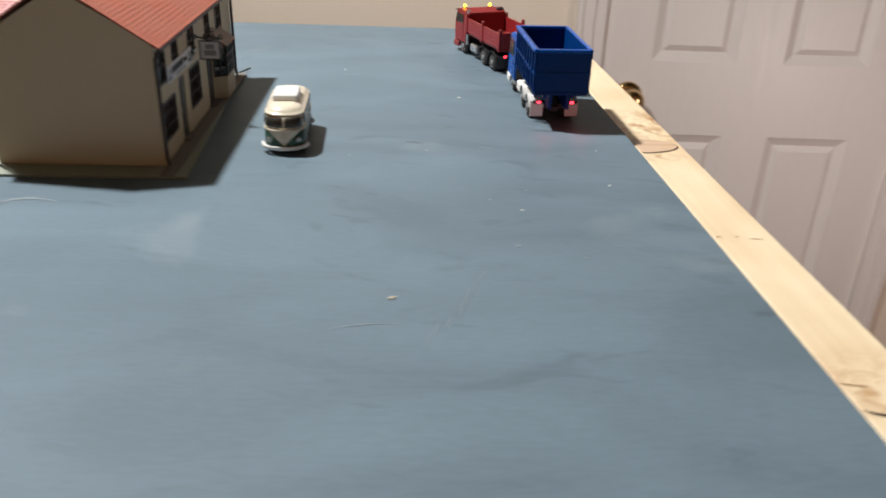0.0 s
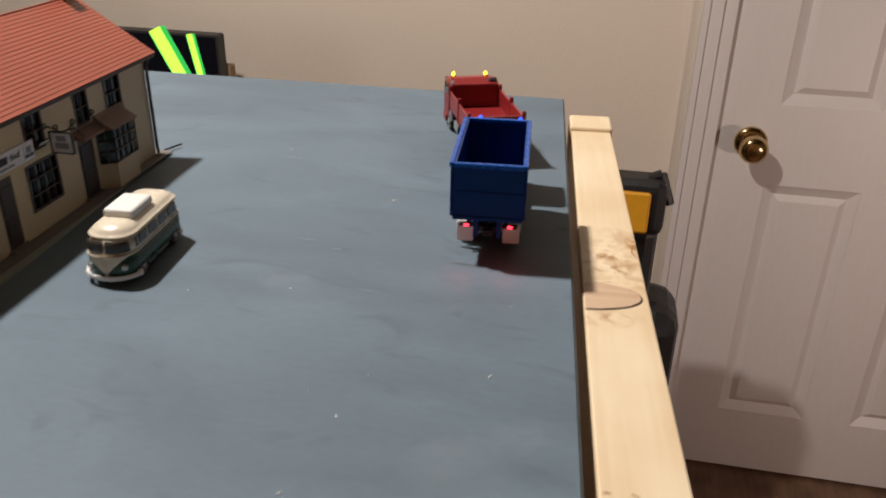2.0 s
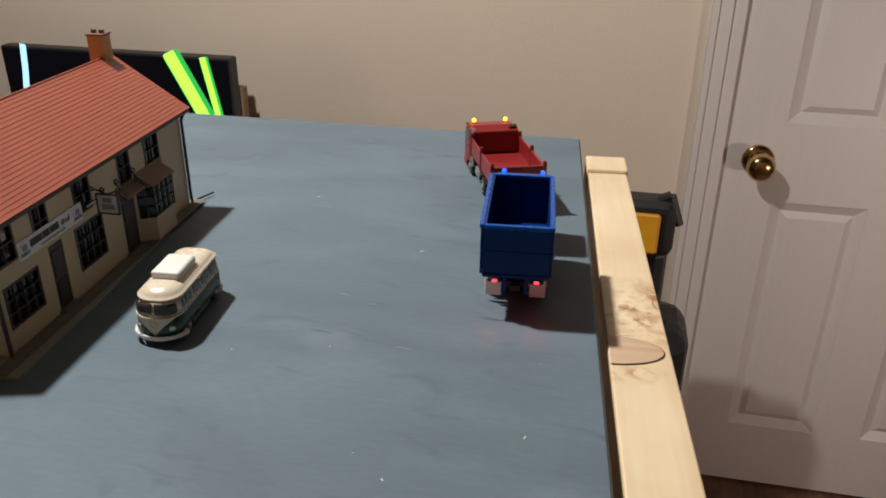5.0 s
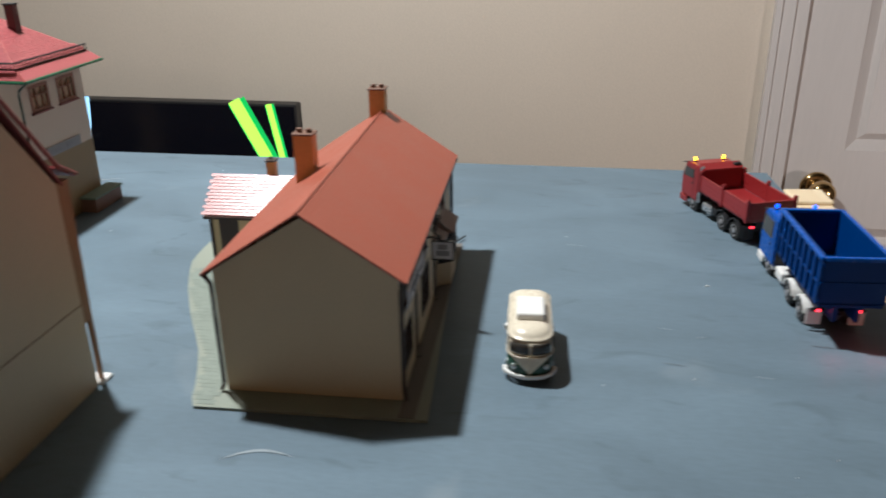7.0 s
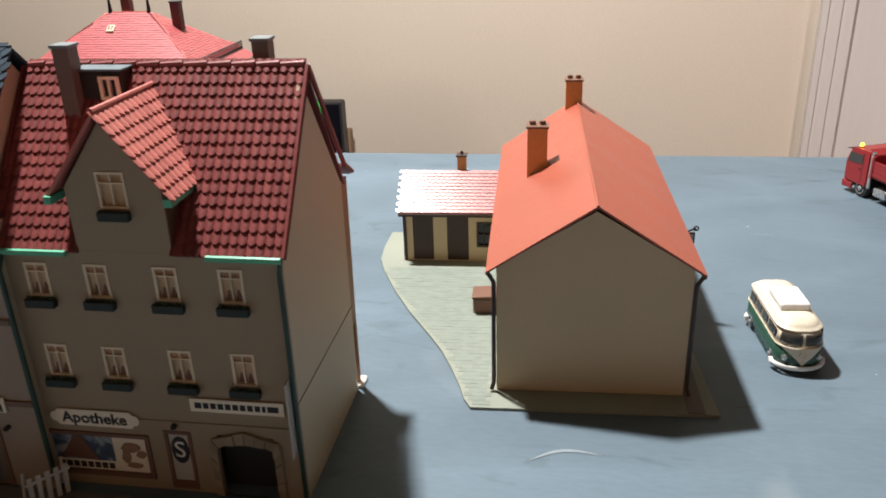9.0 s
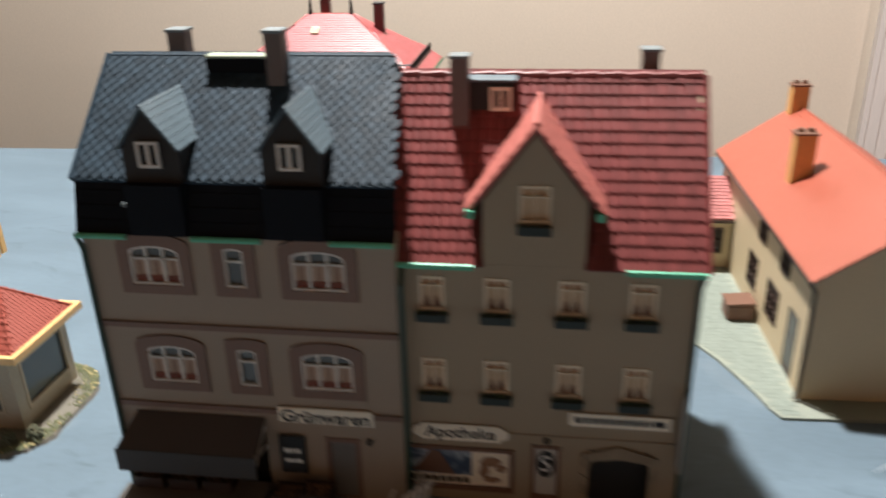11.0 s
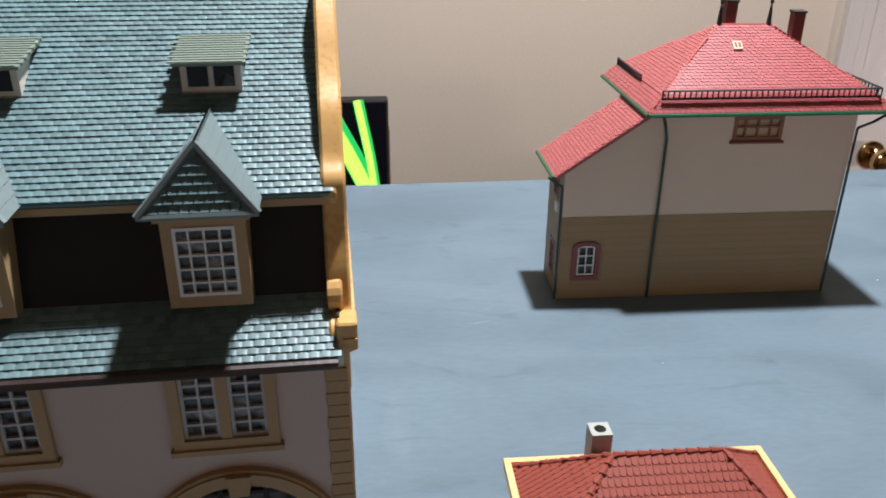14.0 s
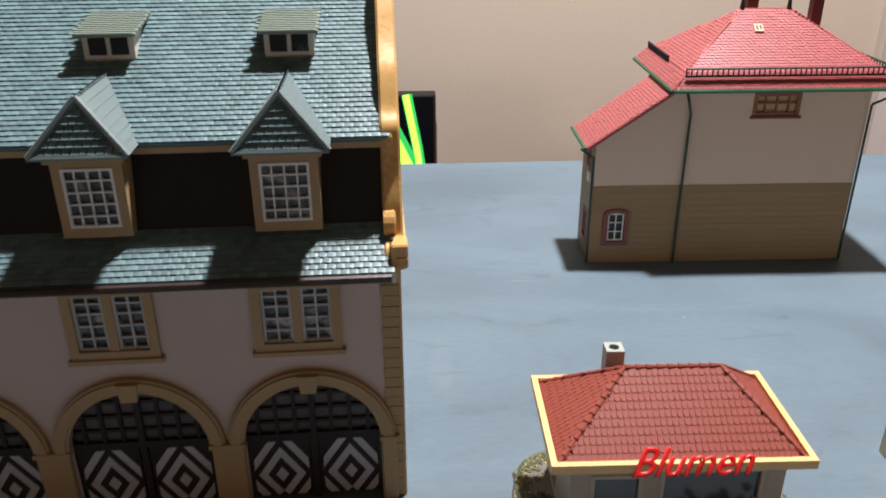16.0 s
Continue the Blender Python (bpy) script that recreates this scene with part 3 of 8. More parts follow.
def tile_bm(bm, spec, m):
    if isinstance(spec, list):
        hexa(bm, spec[0], m)
        return
    kind, w, h, t, *rest = spec
    if kind in ("scale", "roll"):
        n = 6 if kind == "scale" else 4
        xs = [-w * 0.495 + w * 0.99 * i / n for i in range(n + 1)]
        if kind == "scale":
            drop, crown = [h * 0.30 * math.cos(math.pi * x / w) for x in xs], [t * (0.20 + 0.80 * math.cos(math.pi * x / w)) for x in xs]
        else:
            drop, crown = [0.0] * 5, [t * q for q in (0.55, 0.95, 1.0, 0.9, 0.35)]
        lo = [bm.verts.new(m @ Vector((x, h * 0.12 - d, c + t * (0.12 if kind == "scale" else 0.45)))) for x, d, c in zip(xs, drop, crown)]
        hi = [bm.verts.new(m @ Vector((x, h * 1.08, c * 0.6 - 0.0002))) for x, c in zip(xs, crown)]
        un = [bm.verts.new(m @ Vector((x, h * 0.12 - d, -0.0003))) for x, d in zip(xs, drop)]
        for i in range(n):
            bm.faces.new((lo[i], lo[i + 1], hi[i + 1], hi[i]))
            bm.faces.new((un[i], un[i + 1], lo[i + 1], lo[i]))
        return
    if kind == "point":
        prof = [(-w / 2, h), (-w * 0.06, 0.0), (w * 0.06, 0.0), (w / 2, h), (w / 2, h * 2.0), (-w / 2, h * 2.0)]
        up = [bm.verts.new(m @ Vector((x, y, t * (1 - y / (h * 1.9)) + 0.00005))) for x, y in prof]
        dn = [bm.verts.new(m @ Vector((x, y, -0.0003))) for x, y in prof[:4]]
        bm.faces.new(up)
        for i in range(3):
            bm.faces.new((up[i], dn[i], dn[i + 1], up[i + 1]))
        return
    g = rest[0]
    prof = [(-w / 2 + g, h * 0.30), (-w * 0.34, h * 0.10), (0, 0), (w * 0.34, h * 0.10), (w / 2 - g, h * 0.30), (w / 2 - g, h * 1.1), (-w / 2 + g, h * 1.1)]
    up = [bm.verts.new(m @ Vector((x, y, t * (1 - y / (h * 1.1)) + 0.00005))) for x, y in prof]
    dn = [bm.verts.new(m @ Vector((x, y, -0.0003))) for x, y in prof]
    bm.faces.new(up)
    for i in range(5):
        bm.faces.new((up[i], dn[i], dn[(i + 1)], up[(i + 1)]))
    bm.faces.new((up[6], dn[6], dn[0], up[0]))


def tiles(parent, origin, u, v, poly, w, h, spec, material, name="tile", stagger=0.5, limit=300, first=None, jitter=0.00012):
    """Lays tiles on a roof plane: origin, unit vectors along the eave and up the slope, and the plane's outline in (u, v).
    The first `limit` of them inside `first` are pieces of their own; the rest are joined."""
    u, v = Vector(u).normalized(), Vector(v).normalized()
    n = u.cross(v).normalized()
    base = Matrix((u, v, n)).transposed().to_4x4()
    base.translation = Vector(origin)
    one = bmesh.new()
    tile_bm(one, spec, I4)
    bmesh.ops.recalc_face_normals(one, faces=one.faces)
    shared = bpy.data.meshes.new(name)
    one.to_mesh(shared)
    one.free()
    shared.materials.append(M[material])
    rest = bmesh.new()
    count = left = 0
    us, vs = [p[0] for p in poly], [p[1] for p in poly]
    for j in range(int((max(vs) - min(vs)) / h) + 1):
        vv = min(vs) + j * h
        for i in range(int((max(us) - min(us)) / w) + 2):
            uu = min(us) + (i + (stagger if j % 2 else 0)) * w
            if not inside((uu, vv + h / 2), poly):
                continue
            m = Matrix.Translation((uu, vv, random.uniform(0, jitter))) @ Matrix.Rotation(random.uniform(-0.012, 0.012), 4, "Z")
            if count < limit and (first is None or first(uu, vv)):
                ob = new(name, shared)
                ob.parent = parent
                ob.matrix_local = base @ m
                count += 1
            else:
                tile_bm(rest, spec, base @ m)
                left += 1
    if left:
        o = part(name + "_field", rest, material, parent)
        tagged(o, kind="stuff")
    else:
        rest.free()


def letters(name, text, size, m, material, parent, extrude=0.0003, shear=0.0, bevel=0.0, label="", width=None, bold=0.0):
    cu = bpy.data.curves.new(name, "FONT")
    cu.body, cu.size, cu.extrude, cu.shear, cu.bevel_depth = text, size, extrude, shear, bevel
    cu.align_x, cu.align_y = "CENTER", "CENTER"
    cu.resolution_u = 3
    cu.offset = bold * size
    tmp = bpy.data.objects.new("tmp_text", cu)
    scene.collection.objects.link(tmp)
    me = bpy.data.meshes.new_from_object(tmp.evaluated_get(bpy.context.evaluated_depsgraph_get()))
    bpy.data.objects.remove(tmp)
    bpy.data.curves.remove(cu)
    xs = [v.co.x for v in me.vertices]
    s = width / (max(xs) - min(xs)) if width else 1
    me.transform(m @ Matrix.Diagonal((s, s, 1, 1)))
    me.materials.clear()
    me.materials.append(M[material])
    ob = new(name, me)
    ob.parent = parent
    return tagged(ob, label)


def upright(u, d, z, m=I4):
    """Letters that stand on a wall and face out of it."""
    return m @ pose(u, d, z, 90, 0, 0)


def bars(name, m, u0, u1, z0, z1, widths, material, parent, d=-0.0003):
    """Writing that cannot be read: plain bars of its size."""
    bm = bmesh.new()
    total, u = sum(widths) + 0.35 * (len(widths) - 1), u0
    k = (u1 - u0) / total
    for w in widths:
        box(bm, u, u + w * k, d - 0.0002, d, z0, z1, m)
        u += (w + 0.35) * k
    return tagged(part(name, bm, material, parent), kind="stuff")


# ---- the room ----
FLOOR, WALL_Y, CEIL = 0.120, 1.860, 2.78


def structure(name, bm, material, label, category=""):
    return tagged(part(name, bm, material), label, category or name.split("_")[0], kind="structure")


structure("floor", solid((-3.2, 2.6, -1.5, WALL_Y + 0.3, FLOOR - 0.1, FLOOR)), "floor", "dark brown wooden floor boards of the room")
# unseen ceiling and walls, added and toned to shape the bounced light
structure("ceiling", solid((-3.2, 2.6, -1.5, WALL_Y + 0.3, CEIL, CEIL + 0.1)), "ceiling", "unseen room ceiling, darkened to cut bounced light")
structure("wall_south", solid((-3.2, 2.6, -1.6, -1.5, FLOOR, CEIL)), "far_wall", "unseen wall behind the layout, tinted to bounce warm fill light", "wall")
structure("wall_west", solid((-3.3, -3.2, -1.6, WALL_Y + 0.1, FLOOR, CEIL)), "side_wall", "unseen side wall, darkened to cut bounced light", "wall")
structure("wall_east", solid((2.6, 2.7, -1.6, WALL_Y + 0.1, FLOOR, CEIL)), "side_wall", "unseen side wall, darkened to cut bounced light", "wall")
DX0, DX1, DTOP = 0.394, 1.110, FLOOR + 2.02
structure("wall_north", pierced(-3.2, 2.6, FLOOR, CEIL, 0.1, [(DX0 - 0.008, DX1 + 0.008, FLOOR, DTOP + 0.008)], wallspace(0, WALL_Y, 0)), "wall", "beige painted wall with a white panelled door", "wall")

# door casing: a stepped moulding round the opening
bm = bmesh.new()
for a, b, d in ((0.002, 0.030, 0.012), (0.028, 0.056, 0.017), (0.054, 0.066, 0.021)):
    for s, x in ((-1, DX0), (1, DX1)):
        x0, x1 = sorted((x + s * a, x + s * b))
        box(bm, x0, x1, WALL_Y - d, WALL_Y - 0.0005, FLOOR, DTOP + a)
    box(bm, DX0 - b, DX1 + b, WALL_Y - d, WALL_Y - 0.0005, DTOP + a, DTOP + b)
structure("trim_door_casing", bm, "door", "white painted stepped door casing", "door casing")
bm = bmesh.new()
for a, b in ((-3.2, DX0 - 0.07), (DX1 + 0.07, 2.6)):
    box(bm, a, b, WALL_Y - 0.012, WALL_Y - 0.0005, FLOOR, FLOOR + 0.08)
    box(bm, a, b, WALL_Y - 0.008, WALL_Y - 0.0005, FLOOR + 0.08, FLOOR + 0.09)
structure("baseboard", bm, "door", "white painted baseboard along the wall", "baseboard")

# six-panel door
door = tagged(part("door_1", solid((DX0 - 0.004, DX1 + 0.004, WALL_Y + 0.012, WALL_Y + 0.04, FLOOR + 0.008, DTOP)), "door"), "closed white moulded six-panel interior door", "door", kind="structure")
cols = [(0.5080, 0.6990), (0.807, 1.000)]
rows = [(0.297, 0.876), (1.048, 1.667), (1.771, 1.948)]
us = [DX0 - 0.004, cols[0][0], cols[0][1], cols[1][0], cols[1][1], DX1 + 0.004]
holes = [(a, b, c, d) for a, b in cols for c, d in rows]
part("door_frame_rails", pierced(us[0], us[5], FLOOR + 0.008, DTOP, 0.012, holes, wallspace(0, WALL_Y, 0)), "door", door)
for a, b, c, d in holes:
    bm = bmesh.new()
    o, i1, i2 = 0.0, 0.022, 0.036
    r = [[(a + k, c + k), (b - k, c + k), (b - k, d - k), (a + k, d - k)] for k in (o, i1, i2)]
    deep = [WALL_Y + 0.001, WALL_Y + 0.0115, WALL_Y + 0.004]
    vs = [[bm.verts.new((x, y, z)) for x, z in ring] for ring, y in zip(r, deep)]
    for p, q in zip(vs, vs[1:]):
        for k in range(4):
            bm.faces.new((p[k], p[(k + 1) % 4], q[(k + 1) % 4], q[k]))
    bm.faces.new(vs[2])
    part("panel", bm, "door", door)
knob = thing("door_knob", DX0 + 0.0697, WALL_Y, 0.966, "round antique brass door knob on a rosette", "door knob")
bm = bmesh.new()
turned(bm, [(0.033, 0.0), (0.033, 0.003), (0.029, 0.007), (0.014, 0.010)], pose(0, 0, 0, 90, 0, 0), 28)
part("rosette", bm, "brass", knob, smooth=True)
bm = bmesh.new()
turned(bm, [(0.012, 0.006), (0.011, 0.026), (0.016, 0.032), (0.025, 0.038), (0.0285, 0.047), (0.0275, 0.057), (0.021, 0.064), (0.010, 0.067), (0.0, 0.0675)], pose(0, 0, 0, 90, 0, 0), 28)
part("knob", bm, "brass", knob, smooth=True)

# ceiling lamps, out of view
for x, y in ((-0.48, 0.67),):
    lamp = thing("ceiling_lamp", x, y, CEIL, "plain white ceiling lamp with a bare bulb", "ceiling lamp")
    bm = bmesh.new()
    turned(bm, [(0.06, -0.03), (0.065, -0.01), (0.065, -0.001)], I4, 24)
    part("canopy", bm, "white", lamp)
    bm = bmesh.new()
    turned(bm, [(0.018, -0.43), (0.02, -0.38), (0.008, -0.36), (0.006, -0.03)], I4, 16)
    part("socket", bm, "white", lamp)

lamp = thing("floor_lamp", 1.10, 0.95, FLOOR, "slim black floor lamp with a bare bulb", "floor lamp")
bm = bmesh.new()
turned(bm, [(0.12, 0), (0.12, 0.015), (0.02, 0.025)], I4, 24)
part("base", bm, "black", lamp)
part("pole", pipe([(0, 0, 0.02), (0, 0, 0.735)], 0.010, 10), "black", lamp)

# ---- layout board and its timber ----
board = thing("layout_board", 0, 0, T, "blue-grey painted plywood model layout board on a frame", "table")
quad = [(-1.75, -0.55), (0.2402, -0.55), (0.1262, 0.802), (-1.75, 0.761)]
bm = bmesh.new()
lo = [bm.verts.new((x, y, -0.018)) for x, y in quad]
hi = [bm.verts.new((x, y, -0.0015)) for x, y in quad]
tp = [bm.verts.new((x + (0.001 if x < 0 else -0.0012), y + (0.001 if y < 0 else -0.0012), 0)) for x, y in quad]
bm.faces.new(tp)
for k in range(4):
    j = (k + 1) % 4
    bm.faces.new((hi[k], hi[j], tp[j], tp[k]))
part("top", bm, "board", board)
bm = bmesh.new()
lo = [bm.verts.new((x, y, -0.018)) for x, y in quad]
hi = [bm.verts.new((x, y, -0.0016)) for x, y in quad]
bm.faces.new(lo)
bm.faces.new(hi)
for k in range(4):
    j = (k + 1) % 4
    bm.faces.new((lo[k], lo[j], hi[j], hi[k]))
part("plywood_core", bm, "ply", board)
for x, y in ((-1.6, -0.45), (0.08, -0.45), (-1.6, 0.65), (0.05, 0.65)):
    part("leg", soft_box(x - 0.019, x + 0.019, y - 0.045, y + 0.045, FLOOR - T, -0.0185, 0.002), "pine", board)

timber = thing("timber_rail", 0.2408, -0.5, T, "pale pine timber rail with knots along the board edge", "timber", turn=4.85)
bm = soft_box(0.0006, 0.0350, 0.0, 1.272, -0.095, -0.006, 0.0012, seg=2)
for v in bm.verts:
    v.co.x = 0.0006 + (v.co.x - 0.0006) * (1 - 0.18 * v.co.y / 1.272)  # planed to a slight taper
part("beam", bm, "rail_pine", timber)
part("end_block", soft_box(-0.0004, 0.0300, 1.2440, 1.2755, -0.060, -0.0030, 0.0018, seg=2), "pine", timber)


def knot(y0, ry, x0, rx):
    """A half-round knot with a dark bark line, 0.3 mm proud of the planed face."""
    bm = bmesh.new()
    n = 24
    a = [((x0 + rx * math.cos(math.pi * (k / n - 0.5))), y0 + ry * math.sin(math.pi * (k / n - 0.5))) for k in range(n + 1)]
    b = [((x0 + (rx - 0.0007) * math.cos(math.pi * (k / n - 0.5))), y0 + 0.00035 + (ry - 0.0006) * math.sin(math.pi * (k / n - 0.5)) + 0.00012 * math.sin(5 * k)) for k in range(n + 1)]
    va, vb = [bm.verts.new((x, y, -0.0057)) for x, y in a], [bm.verts.new((x, y, -0.0057)) for x, y in b]
    for k in range(n):
        bm.faces.new((va[k], va[k + 1], vb[k + 1], vb[k]))
    part("bark_ring", bm, "bark", timber)
    bm = bmesh.new()
    bm.faces.new([bm.verts.new((x, y, -0.0056)) for x, y in b])
    part("knot", bm, "knot", timber)


knot(1.0000, 0.0128, 0.0012, 0.0260)
random.seed(11)


def grain_line(points, wide, material="swirl"):
    """A curled line of dark grain that runs out of a knot, a hair proud of the planed face."""
    fine = []
    ends = [points[0]] + list(points) + [points[-1]]
    for p0, p1, p2, p3 in zip(ends, ends[1:], ends[2:], ends[3:]):
        for k in range(6):
            t = k / 6
            fine.append(tuple(0.5 * (2 * b + (c - a) * t + (2 * a - 5 * b + 4 * c - d) * t * t + (3 * b - a - 3 * c + d) * t ** 3) for a, b, c, d in zip(p0, p1, p2, p3)))
    fine.append(points[-1])
    bm = bmesh.new()
    left, right = [], []
    for k, (x, y) in enumerate(fine):
        (xa, ya), (xb, yb) = fine[max(0, k - 1)], fine[min(len(fine) - 1, k + 1)]
        t = Vector((xb - xa, yb - ya, 0)).normalized()
        d = 0.5 * wide * (math.sin(math.pi * (k + 0.6) / (len(fine) + 0.2)) ** 0.6) * random.uniform(0.55, 1.15)
        left.append(bm.verts.new((x - t.y * d, y + t.x * d, -0.0058)))
        right.append(bm.verts.new((x + t.y * d, y - t.x * d, -0.0058)))
    for k in range(len(fine) - 1):
        bm.faces.new((left[k], right[k], right[k + 1], left[k + 1]))
    return part("grain_swirl", bm, material, timber)


for pts, wide in (
        ([(0.0085, 1.0432), (0.0115, 1.0408), (0.0142, 1.0410), (0.0170, 1.0385)], 0.0006),
        ([(0.0280, 1.0560), (0.0268, 1.0505), (0.0266, 1.0470), (0.0282, 1.0428), (0.0296, 1.0428)], 0.0007),
        ([(0.0030, 1.0110), (0.0080, 1.0135), (0.0150, 1.0138)], 0.0004),
        ([(0.0020, 0.8724), (0.0035, 0.8727), (0.0050, 0.8720)], 0.0008),
        ([(0.0110, 0.8730), (0.0122, 0.8726), (0.0136, 0.8720)], 0.0006),
        ([(0.0175, 0.8706), (0.0210, 0.8702), (0.0250, 0.8698)], 0.0005),
        ([(0.0010, 0.7568), (0.0050, 0.7556), (0.0105, 0.7545)], 0.0007),
        ([(0.0015, 0.7420), (0.0060, 0.7395), (0.0130, 0.7385)], 0.0014)):
    grain_line(pts, wide, "bark" if wide > 0.0013 else "swirl")
for k in range(16):
    x, y = random.uniform(0.004, 0.0285), random.gauss(1.0300, 0.0045)
    a = random.uniform(0.0006, 0.0018)
    grain_line([(x - a, y), (x, y + random.uniform(-0.0005, 0.0005)), (x + a, y + random.uniform(-0.0006, 0.0006))], random.uniform(0.0002, 0.00045))

# small litter and scratches on the paint
random.seed(4)
for x, y, s in ((0.021, 0.2925, 0.85), (0.049, 0.568, 0.7), (0.105, 0.668, 1.1), (0.073, 0.341, 0.5), (0.127, 0.468, 0.35), (0.126, 0.415, 0.6), (-0.037, 0.634, 0.4), (0.030, 0.461, 0.3), (0.078, 0.380, 0.5), (0.082, 0.406, 0.3), (-0.013, 0.449, 0.3), (-0.043, 0.485, 0.3), (0.063, 0.392, 0.25), (0.102, 0.332, 0.4), (-0.36, 0.60, 0.35), (-0.52, 0.52, 0.3), (-0.33, 0.74, 0.4)):
    bm = soft_box(-0.0016 * s, 0.0016 * s, -0.0006 * s, 0.0006 * s, 0, 0.0008 * s, 0.0002)
    ob = part("wood_chip", bm, "pine" if s > 0.8 else "white")
    ob.matrix_basis = pose(x, y, T, 0, 0, random.uniform(0, 180))
    tagged(ob, "tiny pale wood chip on the painted board", "wood chip", "litter on the board")
for x, y, a, length, bow in ((0.051, 0.296, 74, 0.044, 0.001), (0.037, 0.268, 74, 0.020, 0.0), (0.043, 0.276, 76, 0.010, 0.0), (0.012, 0.272, 12, 0.024, 0.001), (0.064, 0.467, -6, 0.011, 0.0), (0.038, 0.503, 4, 0.006, 0.0), (0.02, 0.51, -8, 0.009, 0.0), (-0.03, 0.62, -5, 0.016, 0.0), (-0.157, 0.370, 12, 0.030, 0.005), (-0.606, 0.566, 10, 0.012, 0.0), (-0.43, 0.70, 40, 0.04, 0.006)):
    bm = bmesh.new()
    n = 10
    wd = 0.0002 if bow < 0.005 else 0.0009
    up = [bm.verts.new((length * (k / n - 0.5), bow * math.sin(math.pi * k / n) + wd * math.sin(math.pi * (k + 0.5) / (n + 1)), 0.00025)) for k in range(n + 1)]
    dn = [bm.verts.new((length * (k / n - 0.5), bow * math.sin(math.pi * k / n) - wd * math.sin(math.pi * (k + 0.5) / (n + 1)), 0.00025)) for k in range(n + 1)]
    for k in range(n):
        bm.faces.new((dn[k], dn[k + 1], up[k + 1], up[k]))
    ob = part("scratch", bm, "scratch")
    ob.matrix_basis = pose(x, y, T, 0, 0, a)
    tagged(ob, "pale scuff mark in the blue-grey paint", "scratch", "scuffs on the board")

for x, y, a, length in ((0.022, 0.473, -8, 0.012), (0.102, 0.502, -4, 0.022), (-0.02, 0.700, -6, 0.016), (0.03, 0.735, -8, 0.020), (0.090, 0.640, -70, 0.014), (-0.50, 0.600, 15, 0.016)):
    bm = bmesh.new()
    n = 10
    up = [bm.verts.new((length * (k / n - 0.5), 0.0007 * math.sin(math.pi * k / n) * (1 + 0.4 * math.sin(3 * k)), 0.0002)) for k in range(n + 1)]
    dn = [bm.verts.new((length * (k / n - 0.5), -0.0004 * math.sin(math.pi * k / n), 0.0002)) for k in range(n + 1)]
    for k in range(n):
        bm.faces.new((dn[k], dn[k + 1], up[k + 1], up[k]))
    ob = part("dark_scuff", bm, "scuff")
    ob.matrix_basis = pose(x, y, T, 0, 0, a)
    tagged(ob, "dark scuff mark in the blue-grey paint", "scuff mark", "scuffs on the board")

# ---- screen and things behind the board ----
tv = thing("television", -0.9035, 1.730, FLOOR, "black flat television showing bright light bands", "television")
part("casing", soft_box(-0.2715, 0.2715, -0.010, 0.025, 0.715, 1.024, 0.003), "black", tv)
part("screen", solid((-0.2665, 0.2665, -0.0125, -0.0104, 0.730, 1.0195)), "screen", tv)


def band(pts, w, material, label, d=-0.0135):
    bm = bmesh.new()
    a, b = [], []
    for k, (x, z) in enumerate(pts):
        x1, z1 = pts[max(0, k - 1)]
        x2, z2 = pts[min(len(pts) - 1, k + 1)]
        t = Vector((x2 - x1, 0, z2 - z1)).normalized()
        nx, nz = -t.z * w / 2, t.x * w / 2
        a.append(bm.verts.new((x + nx, d, z + nz)))
        b.append(bm.verts.new((x - nx, d, z - nz)))
    for k in range(len(pts) - 1):
        bm.faces.new((a[k], a[k + 1], b[k + 1], b[k]))
    return part("light_band", bm, material, tv, label)


band([(0.140, 1.031), (0.168, 0.975), (0.198, 0.915), (0.230, 0.845)], 0.042, "edge_glow", "green light band", -0.0130)
band([(0.135, 1.031), (0.163, 0.975), (0.193, 0.915), (0.225, 0.845)], 0.028, "green_glow", "yellow-green light band")
band([(0.214, 1.025), (0.223, 0.975), (0.234, 0.915), (0.243, 0.845)], 0.021, "edge_glow", "green light band", -0.0130)
band([(0.212, 1.025), (0.221, 0.975), (0.232, 0.915), (0.241, 0.845)], 0.013, "green_glow", "yellow-green light band")
band([(-0.210, 1.031), (-0.216, 0.975), (-0.226, 0.915), (-0.236, 0.845)], 0.015, "blue_glow", "pale blue light band")
part("stand", soft_box(-0.10, 0.10, -0.05, 0.06, 0.655, 0.670, 0.002), "black", tv)
part("neck", soft_box(-0.03, 0.03, 0.0, 0.02, 0.670, 0.725, 0.002), "black", tv)
desk = thing("media_cabinet", -1.1, 1.58, FLOOR, "low dark cabinet under the television", "cabinet")
part("body", soft_box(-0.62, 0.62, -0.14, 0.20, 0.02, 0.653, 0.003), "brown", desk)
part("plinth", solid((-0.58, 0.58, -0.12, 0.18, 0.0, 0.0195)), "black", desk)
bx = thing("small_box", -0.657, 1.772, FLOOR + 0.653, "small brown cardboard box behind the television", "box")
part("carton", soft_box(-0.030, 0.028, -0.014, 0.014, 0.0, 0.300, 0.002), "cardboard", bx)
part("flap", solid((-0.029, 0.027, -0.012, 0.0, 0.3003, 0.303)), "cardboard", bx)
spk = thing("black_console", -1.36, 1.62, FLOOR + 0.653, "low black console box beside the television", "console")
part("body", soft_box(-0.18, 0.165, -0.06, 0.06, 0.0, 0.253, 0.004), "black", spk)
part("front_panel", solid((-0.175, 0.16, -0.0615, -0.0603, 0.01, 0.245)), "screen", spk)

